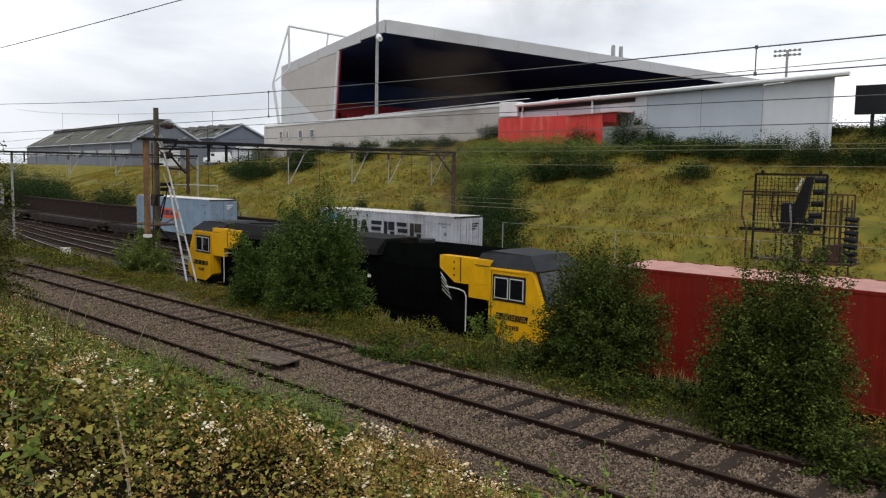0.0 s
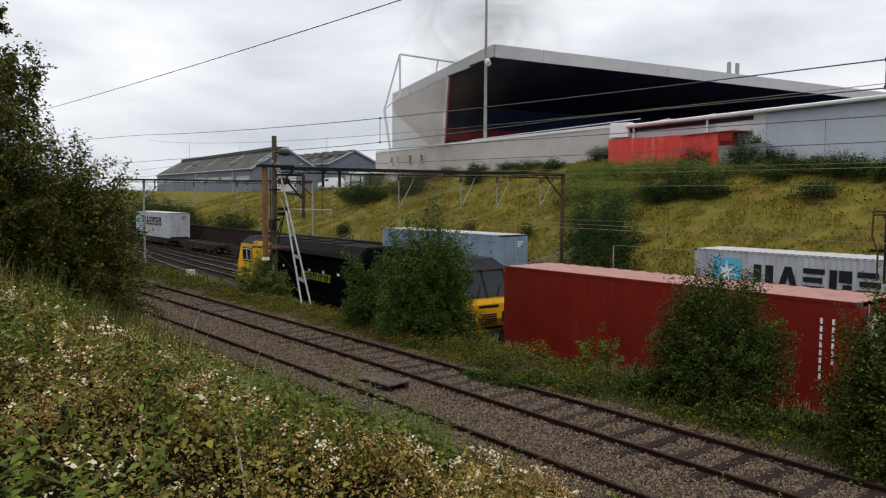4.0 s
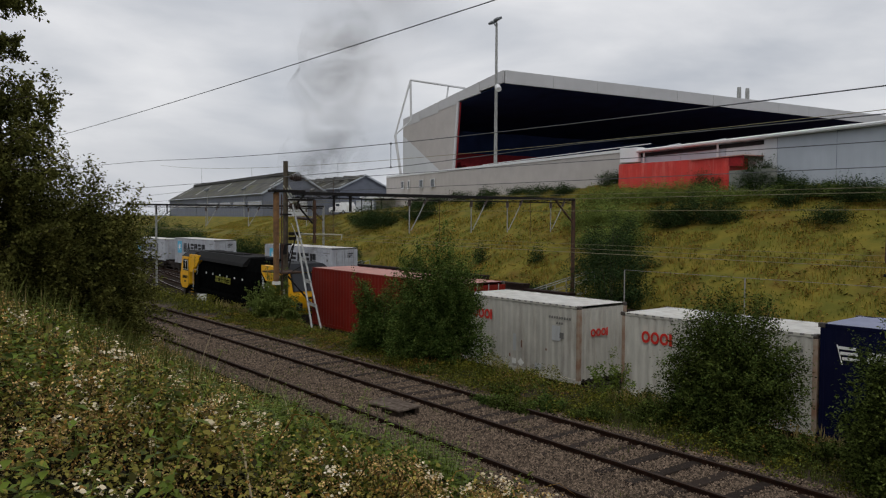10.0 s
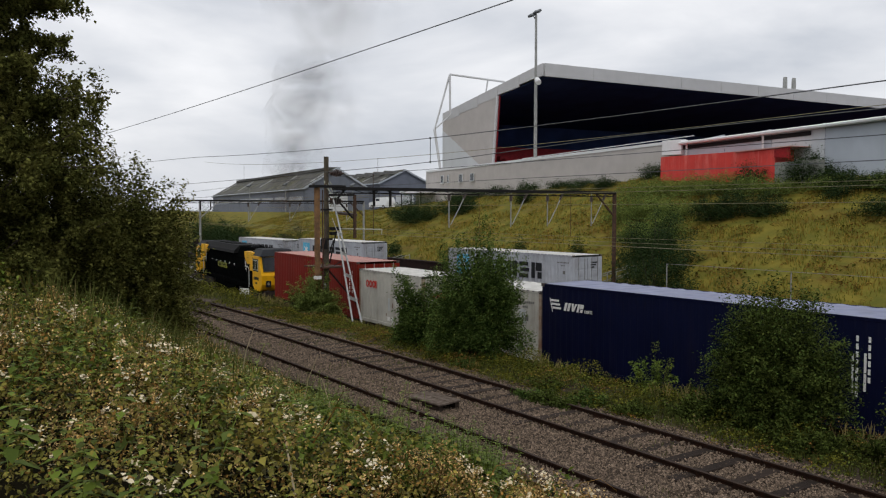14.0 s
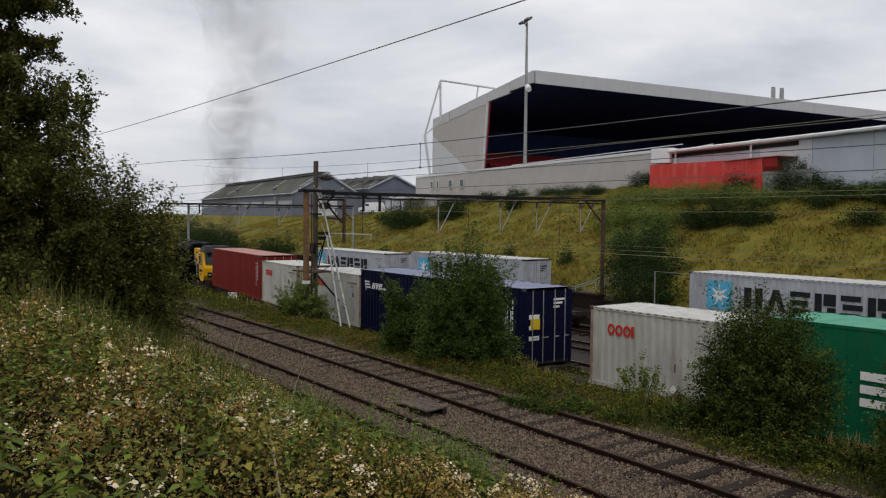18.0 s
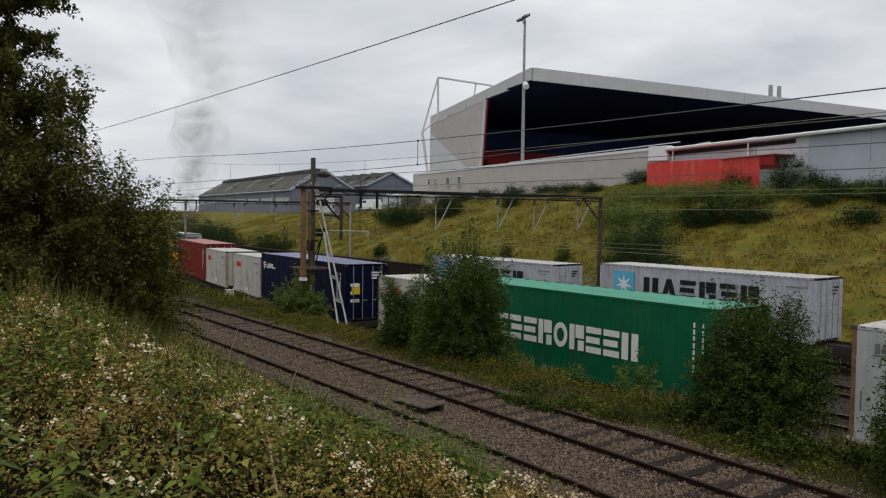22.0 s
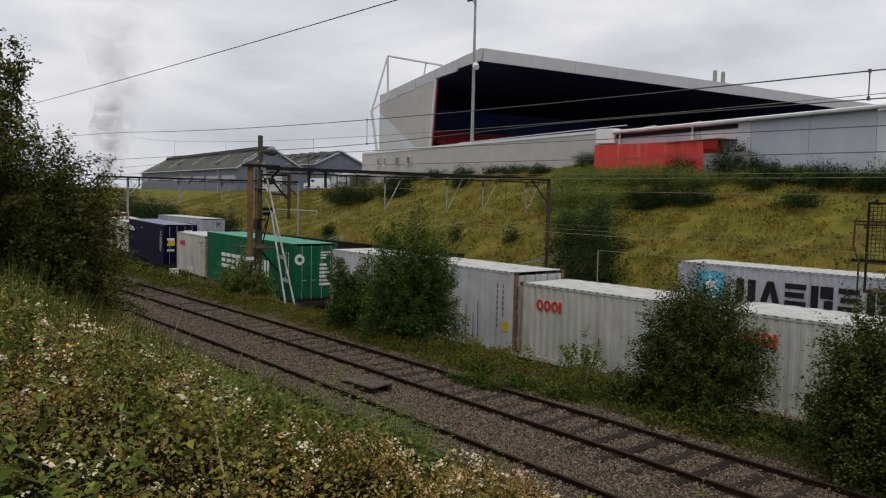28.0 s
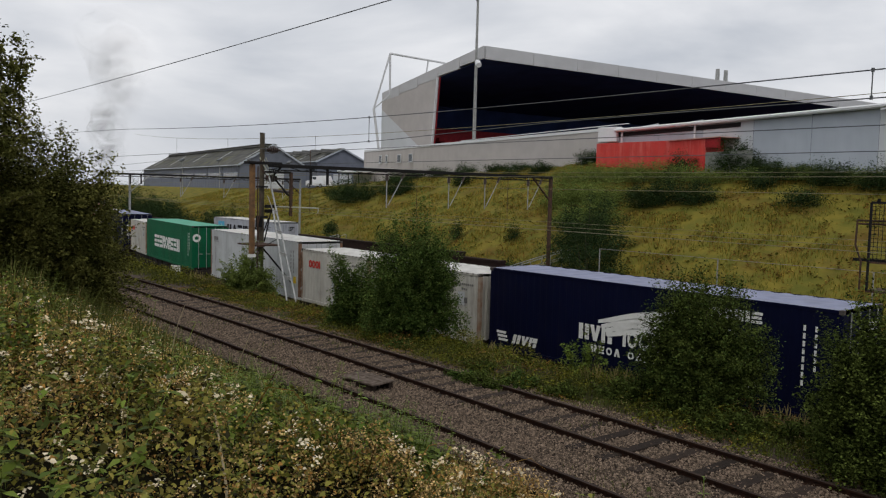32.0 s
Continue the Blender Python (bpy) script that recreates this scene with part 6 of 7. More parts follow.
def blades(pos, h, w, lean=.35, bow=.06):
    n = len(pos)
    h = np.broadcast_to(h, (n,))[:, None] * RNG.uniform(.6, 1.3, (n, 1))
    ang = RNG.uniform(0, 2 * math.pi, n)
    d = np.stack([np.cos(ang), np.sin(ang), 0 * ang], 1)
    side = np.stack([-np.sin(ang), np.cos(ang), 0 * ang], 1) * (np.broadcast_to(w, (n,))[:, None] * .5)
    tip = pos + d * h * RNG.uniform(0, lean, (n, 1)) + np.array([0, 0, 1]) * h
    midp = pos + (tip - pos) * .55 - d * h * bow
    return np.stack([pos - side, pos + side, midp + side * .8, tip], 1)

def shoot_points(n, w, h, seed, count, low=.13, ragged=.24, fluff=1.0):
    """Leaf points along many arching shoots that leave the stool and end at uneven lengths."""
    az = RNG.uniform(0, 2 * math.pi, count)
    el = np.arcsin(RNG.uniform(-.06, 1, count))
    d = np.stack([np.cos(el) * np.cos(az), np.cos(el) * np.sin(az), np.sin(el)], 1)
    bulge = np.array([1 + ragged * 1.5 * noise.noise(Vector(v) * 1.9 + Vector((seed * 3.7, 0, 0))) + ragged * noise.noise(Vector(v) * 4.5 + Vector((0, seed * 2.3, 0))) for v in d])
    reach = (bulge * (1 - .45 * RNG.random(count) ** 1.8) * (1 + (RNG.random(count) > .93) * .14))[:, None]
    wide = (w / 2) / np.maximum(.35, np.cos(el)) ** .2
    tip = np.stack([d[:, 0] * wide, d[:, 1] * wide, h * (low + (1.04 - low) * np.maximum(d[:, 2], -.1))], 1) * reach
    base = tip * np.array([.18, .18, .12])
    per = n // count
    s = RNG.random((count, per, 1)) ** .55
    spread = (.05 + .022 * w * (1 - s)) * fluff
    p = base[:, None] + (tip - base)[:, None] * s + RNG.normal(size=(count, per, 3)) * spread
    p[..., 2] += .10 * h * np.sin(math.pi * s[..., 0]) * np.abs(np.cos(el))[:, None] - .05 * h * s[..., 0] ** 3 * np.abs(np.cos(el))[:, None]
    p = p.reshape(-1, 3)
    p[:, 2] = np.maximum(p[:, 2], .03)
    return p, base, tip

def bush(x, y, z, w, h, n, size, label, name="bush", material=None, seed=1, group="", count=None, ragged=.2, fluff=1.0, young=None):
    e = empty(name, Matrix.Translation((x, y, z)), label, "bush", group)
    p, base, tip = shoot_points(n, w, h, seed, count or max(24, n // 75), ragged=ragged, fluff=fluff)
    for k in range(7 if n > 4000 else 3):
        a, b = Vector(base[k]), Vector(tip[k])
        part("stem", tb([(a.x * .4, a.y * .4, -.2), a, a.lerp(b, .55) + Vector((0, 0, .06 * h)), a.lerp(b, .92)], .012 * h, 5, .006), BARK, e)
    quick_mesh("foliage", leaves(p, size), 4, material or LEAF_BUSH, e)
    if young is not None:      # fresh growth on the outer shoots
        m = max(4, n // 9 // len(tip))
        outer = tip[RNG.random(len(tip)) < .75]
        f = RNG.uniform(.84, 1.03, (len(outer), m, 1))
        q = outer[:, None] * f + RNG.normal(size=(len(outer), m, 3)) * .05
        quick_mesh("young_leaves", leaves(q.reshape(-1, 3), size * .95, flat=.5), 4, young, e)["label"] = "lighter young leaves"
    return e

def gz(x, y):
    return ground_z(x, y)

VG = "bushes between the tracks"
bush(-19.7, 17.4, gz(-19.7, 17.4) - .05, 3.4, 4.2, 90000, .072, "large green sallow bush between siding and running line", young=LEAF_TIP, ragged=.26, seed=3, group=VG)
bush(-22.7, 17.2, gz(-22.7, 17.2) - .05, 2.1, 2.8, 27000, .074, "smaller green bush beside a large sallow", young=LEAF_TIP, ragged=.26, seed=4, group=VG)
bush(-9.1, 16.9, gz(-9.1, 16.9) - .05, 3.1, 3.25, 105000, .062, "dense dark green bush on the verge by the siding", young=LEAF_BUSH, material=LEAF_DENSE, seed=5, group=VG)
bush(-4.4, 14.9, gz(-4.4, 14.9) - .05, 2.6, 3.5, 100000, .060, "tall dense green bush close to the siding", young=LEAF_TIP, material=LEAF_DENSE, seed=6, group=VG)
bush(-34.3, 19.7, gz(-34.3, 19.7) - .05, 2.9, 2.7, 24000, .095, "low rounded grey-green bush at the foot of the mast", seed=7, material=BRUSH, group=VG)
bush(-13.6, 18.5, gz(-13.6, 18.5) - .05, 1.35, 2.2, 4600, .085, "young bright green sapling in the verge grass", name="sapling", material=LEAF_NETTLE, seed=8, count=56)
for k, (bx_, by_, bw_, bh_) in enumerate(((-7.6, 15.6, 1.8, .5), (-10.6, 16.2, 1.8, .5), (-5.9, 16.4, 2.2, .8), (-16.9, 18.2, 2.0, .55), (-25.3, 18.6, 1.6, .55), (-12.0, 17.6, 1.5, .6), (-2.8, 13.9, 2.0, .8))):
    bush(bx_, by_, gz(bx_, by_) - .05, bw_, bh_, 5000, .075, "low tangle of weeds round the bushes on the verge", name="weed_clump", material=LEAF_DENSE, seed=60 + k, group="weed clumps on the verge")

# low weeds that creep over the siding's rail where it is overgrown
for k, (bx_, by_, bw_, bh_) in enumerate(((-14.5, 14.62, .9, .26), (-13.9, 14.55, 1.0, .34), (-13.3, 14.5, .8, .24), (-13.0, 15.2, 1.2, .4), (-11.6, 15.1, 1.1, .38), (-14.9, 15.6, 1.2, .36), (-18.6, 15.9, .9, .25))):
    bush(bx_, by_, gz(bx_, by_) - .03, bw_, bh_, 2200, .055, "low weeds creeping over the edge of the siding", name="weed_clump", material=LEAF_DENSE if k % 3 else LEAF_BUSH, seed=80 + k, group="weeds along the siding", young=LEAF_TIP)

BS = "shrubs on the embankment"
for i, (x, y, w, h, n) in enumerate(((-30.0, 41.0, 5.6, 4.8, 16000), (-33.2, 45.2, 6.4, 4.6, 16000), (-74.0, 56.5, 7.0, 3.4, 7000), (-68.5, 58.0, 5.0, 2.4, 5000), (-78.5, 58, 5.0, 2.2, 4400), (-54.0, 45.0, 1.6, 1.9, 1400), (-47.4, 46.5, 1.6, 2.0, 1400), (-41.4, 46.8, 1.4, 1.6, 1200), (-60.6, 60.2, 2.6, 2.0, 1800), (-54.6, 61.2, 2.4, 1.7, 1800),
        (-83.0, 44.5, 5.0, 4.6, 7000), (-88.0, 45.5, 5.0, 3.6, 5000), (-61.0, 43.8, 2.0, 1.8, 1600), (-104.0, 46.8, 6.5, 4.6, 7000), (-111.0, 49.5, 7.0, 4.6, 7000), (-98.0, 46.4, 5.0, 3.2, 5000), (-118.0, 52.0, 7.0, 4.4, 6000), (-113.0, 46.9, 7.0, 6.4, 9000), (-119.5, 48.6, 8.0, 6.6, 9000), (-107.5, 46.0, 5.0, 4.6, 7000), (-66.0, 47.0, 1.4, 1.5, 1000),
        (-33.6, 52.9, 3.4, 2.2, 5200), (-32.0, 53.3, 3.4, 2.5, 5600), (-29.7, 53.4, 3.6, 2.0, 5200), (-34.1, 59.3, 3.0, 2.2, 4200), (-22.1, 53.5, 3.4, 1.3, 3000), (-26.0, 56.4, 2.2, 1.2, 2000),
        (-29.8, 59.4, 4.2, 2.7, 9000), (-27.2, 58.6, 3.6, 1.7, 6000), (-24.4, 58.0, 3.6, 1.2, 5000), (-21.6, 57.0, 4.0, 1.7, 7000), (-18.0, 56.4, 4.2, 1.9, 7000), (-14.6, 55.6, 4.4, 2.0, 7000), (-11.4, 55.4, 4.2, 1.9, 7000), (-8.0, 55.4, 5.0, 2.0, 7000))):
    bush(x, y, gz(x, y) - .15, w, h, n, .12 if x > -60 else .17, "dark green shrub growing on the grassy embankment", name="shrub", material=SHRUB, seed=20 + i, group=BS, count=110, fluff=3.0)

for i, (x, y, w, h, n) in enumerate(((-41.7, 53.2, 4.6, 2.3, 6500), (-39.8, 53.8, 4.6, 2.3, 6500), (-37.2, 53.1, 4.4, 2.3, 6500), (-35.5, 49.5, 4.4, 2.2, 6500), (-38.2, 49.8, 4.0, 1.8, 5500), (-44.2, 58.0, 4.6, 1.8, 5000), (-41.3, 58.0, 4.6, 1.8, 5000), (-38.3, 57.8, 4.6, 1.8, 5000), (-35.7, 57.9, 4.4, 1.8, 5000), (-33.0, 57.6, 4.4, 1.8, 5000), (-30.6, 57.9, 4.2, 1.1, 4200), (-27.6, 58.4, 4.2, 1.0, 4200), (-23.6, 58.2, 4.2, .9, 3600), (-19.4, 57.6, 4.0, .9, 3600))):
    bush(x, y, gz(x, y) - .2, w, h, n, .12, "spreading green brush on the embankment", name="brush", material=BRUSH, count=130, fluff=3.2, seed=220 + i, group="brush on the embankment", young=LEAF_TIP)

# added scrub whose dark leaves stand in for the shaded recess at the bank foot
rnd_f = random.Random(91)
for i in range(6):
    x = -46 + i * 2.9 + rnd_f.uniform(-.6, .6)
    y = far_y(x) + rnd_f.uniform(4.4, 5.6)
    bush(x, y, gz(x, y) - .2, rnd_f.uniform(2.6, 3.6), rnd_f.uniform(.7, 1.2), 3600, .11, "low dark scrub added in place of the shade at the embankment foot", name="scrub", material=SHRUB, seed=320 + i, group="scrub along the bank foot", count=80, fluff=3.0)

rnd_s = random.Random(77)
for i in range(17):
    x = -77 + i * 4.35 + rnd_s.uniform(-1, 1)
    y = far_y(x) + 26.0 + rnd_s.uniform(-1.2, 1.0)
    bush(x, y, gz(x, y) - .2, rnd_s.uniform(3.0, 4.8), rnd_s.uniform(.8, 1.5) - (.3 if x > -46 else 0), 4200, .12, "low dark scrub along the top of the embankment", name="scrub", material=SHRUB, seed=120 + i, group="scrub along the bank top", count=80, fluff=3.0)

def tree(x, y, z, h, r, n, size, label, seed):
    rnd = random.Random(seed)
    e = empty("tree", Matrix.Translation((x, y, z)), label, "tree")
    part("trunk", tube(bmesh.new(), [(0, 0, -.3), (.1, .05, h * .3), (-.1, .1, h * .62), (.05, .15, h * .95)], .15, 8, .03), BARK, e)
    pts = []
    limbs, twigs = 88, 13
    m = n // (limbs * twigs)
    for k in range(limbs):
        f = (k + rnd.random()) / limbs * .96 + .02
        a = rnd.uniform(0, 2 * math.pi)
        L = r * (1.0 - .45 * f ** 2) * rnd.uniform(.6, 1.08)
        base = Vector((0, 0, h * f * .9))
        tip = base + Vector((math.cos(a) * L, math.sin(a) * L, L * rnd.uniform(.05, .5)))
        part("limb", tb([base, base.lerp(tip, .5) + Vector((0, 0, .12)), tip], .035, 5, .006), BARK, e)
        for q in range(twigs):
            c = base.lerp(tip, .25 + .78 * q / (twigs - 1))
            d = Vector((rnd.gauss(0, 1), rnd.gauss(0, 1), rnd.gauss(.15, .7))).normalized() * rnd.uniform(.25, .75)
            s = RNG.random((m, 1)) ** .7
            pts.append(np.array(c) + np.array(d) * s + np.array([0, 0, -.12]) * s ** 2 + RNG.normal(size=(m, 3)) * .06)
    crown = quick_mesh("crown", leaves(np.concatenate(pts), size, flat=.1), 4, LEAF_TREE, e)
    crown["label"] = "loose dark green leaves"
    return e

tree(-18.4, 2.95, gz(-18.4, 2.95), 8.6, 2.75, 150000, .082, "tall dark green tree with loose crown on the bramble bank", 5)
BG = "dark bushes on the bramble bank"
bush(-18.8, 4.2, gz(-18.8, 4.2) - .1, 4.5, 4.0, 70000, .082, "dense dark bush spreading under the tall tree", seed=30, material=LEAF_TREE, group=BG, ragged=.3)
bush(-19.0, 5.9, gz(-19.0, 5.9) - .1, 3.0, 4.0, 60000, .082, "upright dark bush beside the tall tree", seed=35, material=LEAF_TREE, group=BG, ragged=.3)
bush(-24.4, 7.6, gz(-24.4, 7.6) - .1, 4.6, 3.9, 54000, .092, "low spreading dark bush beside the siding", seed=33, material=LEAF_TREE, group=BG, ragged=.3)
bush(-30.5, 9.6, gz(-30.5, 9.6) - .1, 4.8, 3.7, 24000, .11, "dense dark bush at the end of the bramble bank", seed=31, material=LEAF_TREE, group=BG)
bush(-38.0, 11.2, gz(-38, 11.2) - .1, 5.0, 4.0, 17000, .12, "dense dark bush overhanging the siding", seed=32, material=LEAF_TREE, group=BG)

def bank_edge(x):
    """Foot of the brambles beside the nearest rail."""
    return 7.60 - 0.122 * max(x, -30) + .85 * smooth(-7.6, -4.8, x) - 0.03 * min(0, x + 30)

def bramble_bank():
    """The bramble mass: leaves in a skin over mounds, with dry sprays, cream blossom, nettles and stalks in patches."""
    def field(n, x0, x1, y0, pull):
        x = RNG.uniform(x0, x1, n)
        y = y0 + (np.array([bank_edge(v) for v in x]) - y0) * RNG.random(n) ** pull
        return x, y
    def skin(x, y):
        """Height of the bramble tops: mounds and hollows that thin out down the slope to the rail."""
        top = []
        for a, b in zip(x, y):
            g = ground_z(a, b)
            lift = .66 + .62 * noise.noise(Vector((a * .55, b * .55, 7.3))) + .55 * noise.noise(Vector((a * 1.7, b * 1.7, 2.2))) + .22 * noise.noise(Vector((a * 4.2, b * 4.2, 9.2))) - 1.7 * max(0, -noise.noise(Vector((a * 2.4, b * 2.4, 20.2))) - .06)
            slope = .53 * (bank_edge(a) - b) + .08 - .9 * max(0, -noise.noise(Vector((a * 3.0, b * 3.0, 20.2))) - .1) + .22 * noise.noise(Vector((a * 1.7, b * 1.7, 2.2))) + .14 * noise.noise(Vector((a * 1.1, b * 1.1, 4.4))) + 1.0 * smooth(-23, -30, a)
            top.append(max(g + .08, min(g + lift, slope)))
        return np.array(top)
    def pattern(x, y):
        return np.array([noise.noise(Vector((a * .6, b * .6, 12.0))) + .55 * noise.noise(Vector((a * 1.9, b * 1.9, 5.0))) for a, b in zip(x, y)])
    def build(name, n, x0, x1, y0, size, material, sel, depth, label, category, flat=.3, up=0.0, ratio=.6, bunch=1, spread=.05, shape=ovate, grow=.045, band=0.0):
        x, y = field(n // bunch, x0, x1, y0, .75)
        keep = np.hypot(x, y) > 2.3
        x, y = x[keep], y[keep]
        k = sel(pattern(x, y))
        if material is LEAF_NETTLE:      # nettles keep off the foot of the bank
            k &= np.array([bank_edge(v) for v in x]) - y > 1.5
        if band:      # only along the foot of the bank
            k &= np.array([bank_edge(v) for v in x]) - y < band
        if depth < .52 and up >= 0:      # thin places between the clumps
            k &= np.array([noise.noise(Vector((a * 1.5, b * 1.5, 33.0))) + .6 * noise.noise(Vector((a * 4.5, b * 4.5, 37.0))) for a, b in zip(x, y)]) > -.14
        x, y = x[k], y[k]
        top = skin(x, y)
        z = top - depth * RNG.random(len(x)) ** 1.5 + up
        p = np.repeat(np.stack([x, y, z], 1), bunch, 0)
        away = np.hypot(p[:, 0], p[:, 1])
        far = (1 + np.clip(away - 8, 0, 25) * grow) * np.clip(away / 7.5, .62, 1)
        if bunch > 1:
            p = p + RNG.normal(size=p.shape) * (spread * far)[:, None]
        v = shape(p, size * far, flat=flat, ratio=ratio)
        tagged(quick_mesh(name, v, v.shape[1], material), label, category, kind="stuff")
    build("brambles", 150000, -14, 1.5, -1.0, .041, LEAF_BRAM, lambda q: q < .08, .5, "green bramble leaves covering the near bank", "brambles", bunch=3, spread=.04)
    build("brambles", 30000, -14, 1.5, -1.0, .060, LEAF_BRAM, lambda q: q < -.02, .3, "broad green bramble leaves on the near bank", "brambles", bunch=3, spread=.06, up=.03, ratio=.7)
    build("brambles", 100000, -14, 1.5, -1.0, .036, LEAF_OLD, lambda q: q > -.12, .4, "browned bramble leaves among the green on the near bank", "brambles", bunch=3, spread=.035)
    build("bramble_underlayer", 52000, -14, 1.5, -1.0, .060, LEAF_BRAM, lambda q: q < 9, .45, "older shaded bramble leaves under the top growth", "brambles", up=-.18, shape=leaves)
    build("brambles", 26000, 1.5, 14, -12.0, .10, LEAF_BRAM, lambda q: q < 9, .4, "green brambles beside the viewpoint", "brambles", shape=leaves)
    build("brambles", 34000, -14, 1.5, -12.0, .055, LEAF_BRAM, lambda q: q < 9, .4, "green brambles behind the viewpoint", "brambles", shape=leaves)
    build("brambles", 90000, -46, -13, -6.0, .072, LEAF_BRAM, lambda q: q < .5, .7, "green bramble leaves covering the bank along the siding", "brambles", shape=leaves)
    build("brambles", 36000, -46, -13, -6.0, .068, LEAF_OLD, lambda q: q > .05, .5, "browned bramble leaves on the bank along the siding", "brambles", shape=leaves)
    build("dry_bramble", 170000, -14, 1.5, -1.0, .024, DRY, lambda q: q > -.05, .10, "faded tan bramble sprays among the leaves", "brambles", flat=.1, up=.02, bunch=20, spread=.045, shape=leaves, ratio=.75)
    build("dry_bramble", 100000, -40, -13, -6.0, .024, DRY, lambda q: q > -.05, .12, "faded tan bramble sprays on the farther bank", "brambles", flat=.1, up=.03, bunch=12, spread=.05, shape=leaves, ratio=.75)
    build("bramble_blossom", 16000, -13, 1.5, -1.0, .033, BLOSSOM, lambda q: q > -.25, .05, "small cream-white bramble flowers", "flowers", flat=.8, up=.05, ratio=.95, bunch=9, spread=.026)
    build("bramble_blossom", 20000, -36, -12, -5.0, .030, BLOSSOM, lambda q: q > -.2, .05, "small cream-white bramble flowers on the farther bank", "flowers", flat=.8, up=.05, ratio=.95, bunch=5, spread=.024)
    build("nettles", 40000, -13, 1.5, .5, .072, LEAF_NETTLE, lambda q: q < -.22, .5, "fresh green nettles among the brambles", "nettles", up=.10, ratio=.5, bunch=5, spread=.06)
    build("dry_bramble", 150000, -24, -1, 2.0, .024, DRY, lambda q: q > -.45, .10, "faded tan bramble sprays along the foot of the bank", "brambles", flat=.1, up=.03, bunch=12, spread=.05, shape=leaves, ratio=.75, band=1.7)
    build("brambles", 60000, -24, -1, 2.0, .036, LEAF_OLD, lambda q: q > -.5, .3, "browned bramble leaves along the foot of the bank", "brambles", bunch=3, spread=.035, band=1.6)
    # grass and thin dry stalks
    def stalks(name, n, x0, x1, h, w, material, label, low, lean=.6):
        x, y = field(n, x0, x1, -2.0, .7)
        k = (np.hypot(x, y) > 4.2) & (pattern(x, y) > low) & (np.array([bank_edge(v) for v in x]) - y > .9)
        x, y = x[k], y[k]
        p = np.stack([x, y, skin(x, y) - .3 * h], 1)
        tagged(quick_mesh(name, blades(p, h, w, lean, .02), 4, material), label, "grass", kind="stuff")
    stalks("bank_blades", 9000, -30, -9, .55, .014, BLADE, "green grass blades growing through the brambles", -.1)
    stalks("dry_stalks", 500, -26, -5, .5, .007, STRAW, "thin dry grass stalks standing out of the brambles", -.5)
    # upright nettles: a stem with crossed pairs of drooping leaves, smaller towards the top
    def nettle_plants(n, x0, x1, high, label, patches=()):
        if patches:
            x = np.concatenate([cx + RNG.normal(size=n) * r for cx, cy, r in patches])
            y = np.concatenate([cy + RNG.normal(size=n) * r for cx, cy, r in patches])
        else:
            x, y = field(n, x0, x1, .3, 1.0)
            k = (np.hypot(x, y) > 3.6) & (pattern(x, y) < high) & (np.array([bank_edge(v) for v in x]) - y > 1.3)
            x, y = x[k], y[k]
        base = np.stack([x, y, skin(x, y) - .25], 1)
        m = len(base)
        h = RNG.uniform(.35, .75, m)
        bend = RNG.normal(size=(m, 2)) * .10
        quads, stems = [], []
        for j in range(9):
            f = (j + 1) / 9
            p = base + np.stack([bend[:, 0] * f, bend[:, 1] * f, h * f], 1)
            size = (.105 * (1 - f) + .032) * RNG.uniform(.8, 1.2, m)
            turn = RNG.uniform(0, .5, m) + (j % 2) * math.pi / 2 + np.arange(m)
            for s in (0, math.pi):
                d = np.stack([np.cos(turn + s), np.sin(turn + s), np.full(m, -.25 + .5 * f)], 1)
                side = np.stack([-np.sin(turn + s), np.cos(turn + s), np.zeros(m)], 1) * (size * .30)[:, None]
                mid = p + d * (size * .45)[:, None]
                quads.append(np.stack([p, mid + side, p + d * size[:, None] - np.array([0, 0, 1]) * (size * .25)[:, None], mid - side], 1))
        w = np.array([.006, 0, 0])
        top = base + np.stack([bend[:, 0], bend[:, 1], h], 1)
        quads.append(np.stack([base - w, base + w, top + w * .4, top - w * .4], 1))
        tagged(quick_mesh("nettle_plants", np.concatenate(quads), 4, LEAF_NETTLE), label, "nettles", kind="stuff")
    nettle_plants(2000, -13, 1.2, -.22, "tall upright nettles with paired leaves among the brambles")
    nettle_plants(1500, -26, -12, -.1, "upright nettles on the farther bramble bank")
    nettle_plants(150, 0, 0, 0, "dense stand of fresh green nettles near the rail", ((-7.6, 4.65, .30), (-7.1, 5.7, .28), (-6.5, 5.9, .26), (-6.1, 5.1, .24), (-9.4, 6.0, .34), (-8.3, 5.3, .25)))
    # arching bramble canes with tan tips
    x, y = field(260, -14, 1.2, -.5, .6)
    k = np.hypot(x, y) > 4
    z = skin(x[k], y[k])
    bm = bmesh.new()
    for a, b, c in zip(x[k], y[k], z):
        ang, L = RNG.uniform(0, 6.28), RNG.uniform(.3, .7)
        u, v = math.cos(ang) * L, math.sin(ang) * L
        tube(bm, [(a, b, c - .2), (a + u * .35, b + v * .35, c + .12 * L), (a + u * .7, b + v * .7, c + .14 * L), (a + u, b + v, c - .06)], .0045, 4, .002)
    tagged(obj("bramble_canes", bm, LEAF_OLD), "thin brown arching bramble canes", "brambles", kind="stuff")
    for x, y, dx, dy, z0, z1, r in ((-3.94, 2.17, -.05, -.08, 2.62, 3.42, .011), (-9.6, 5.3, .25, .1, 2.0, 2.75, .008), (-7.6, 4.6, -.2, -.05, 2.2, 2.8, .007), (-12.2, 5.6, .3, .1, 1.9, 2.8, .008)):
        ob = obj("dead_stalk", tb([(x, y, z0), (x + dx * .4, y + dy * .4, z0 + (z1 - z0) * .55), (x + dx, y + dy, z1)], r, 5, r * .45), PALE)
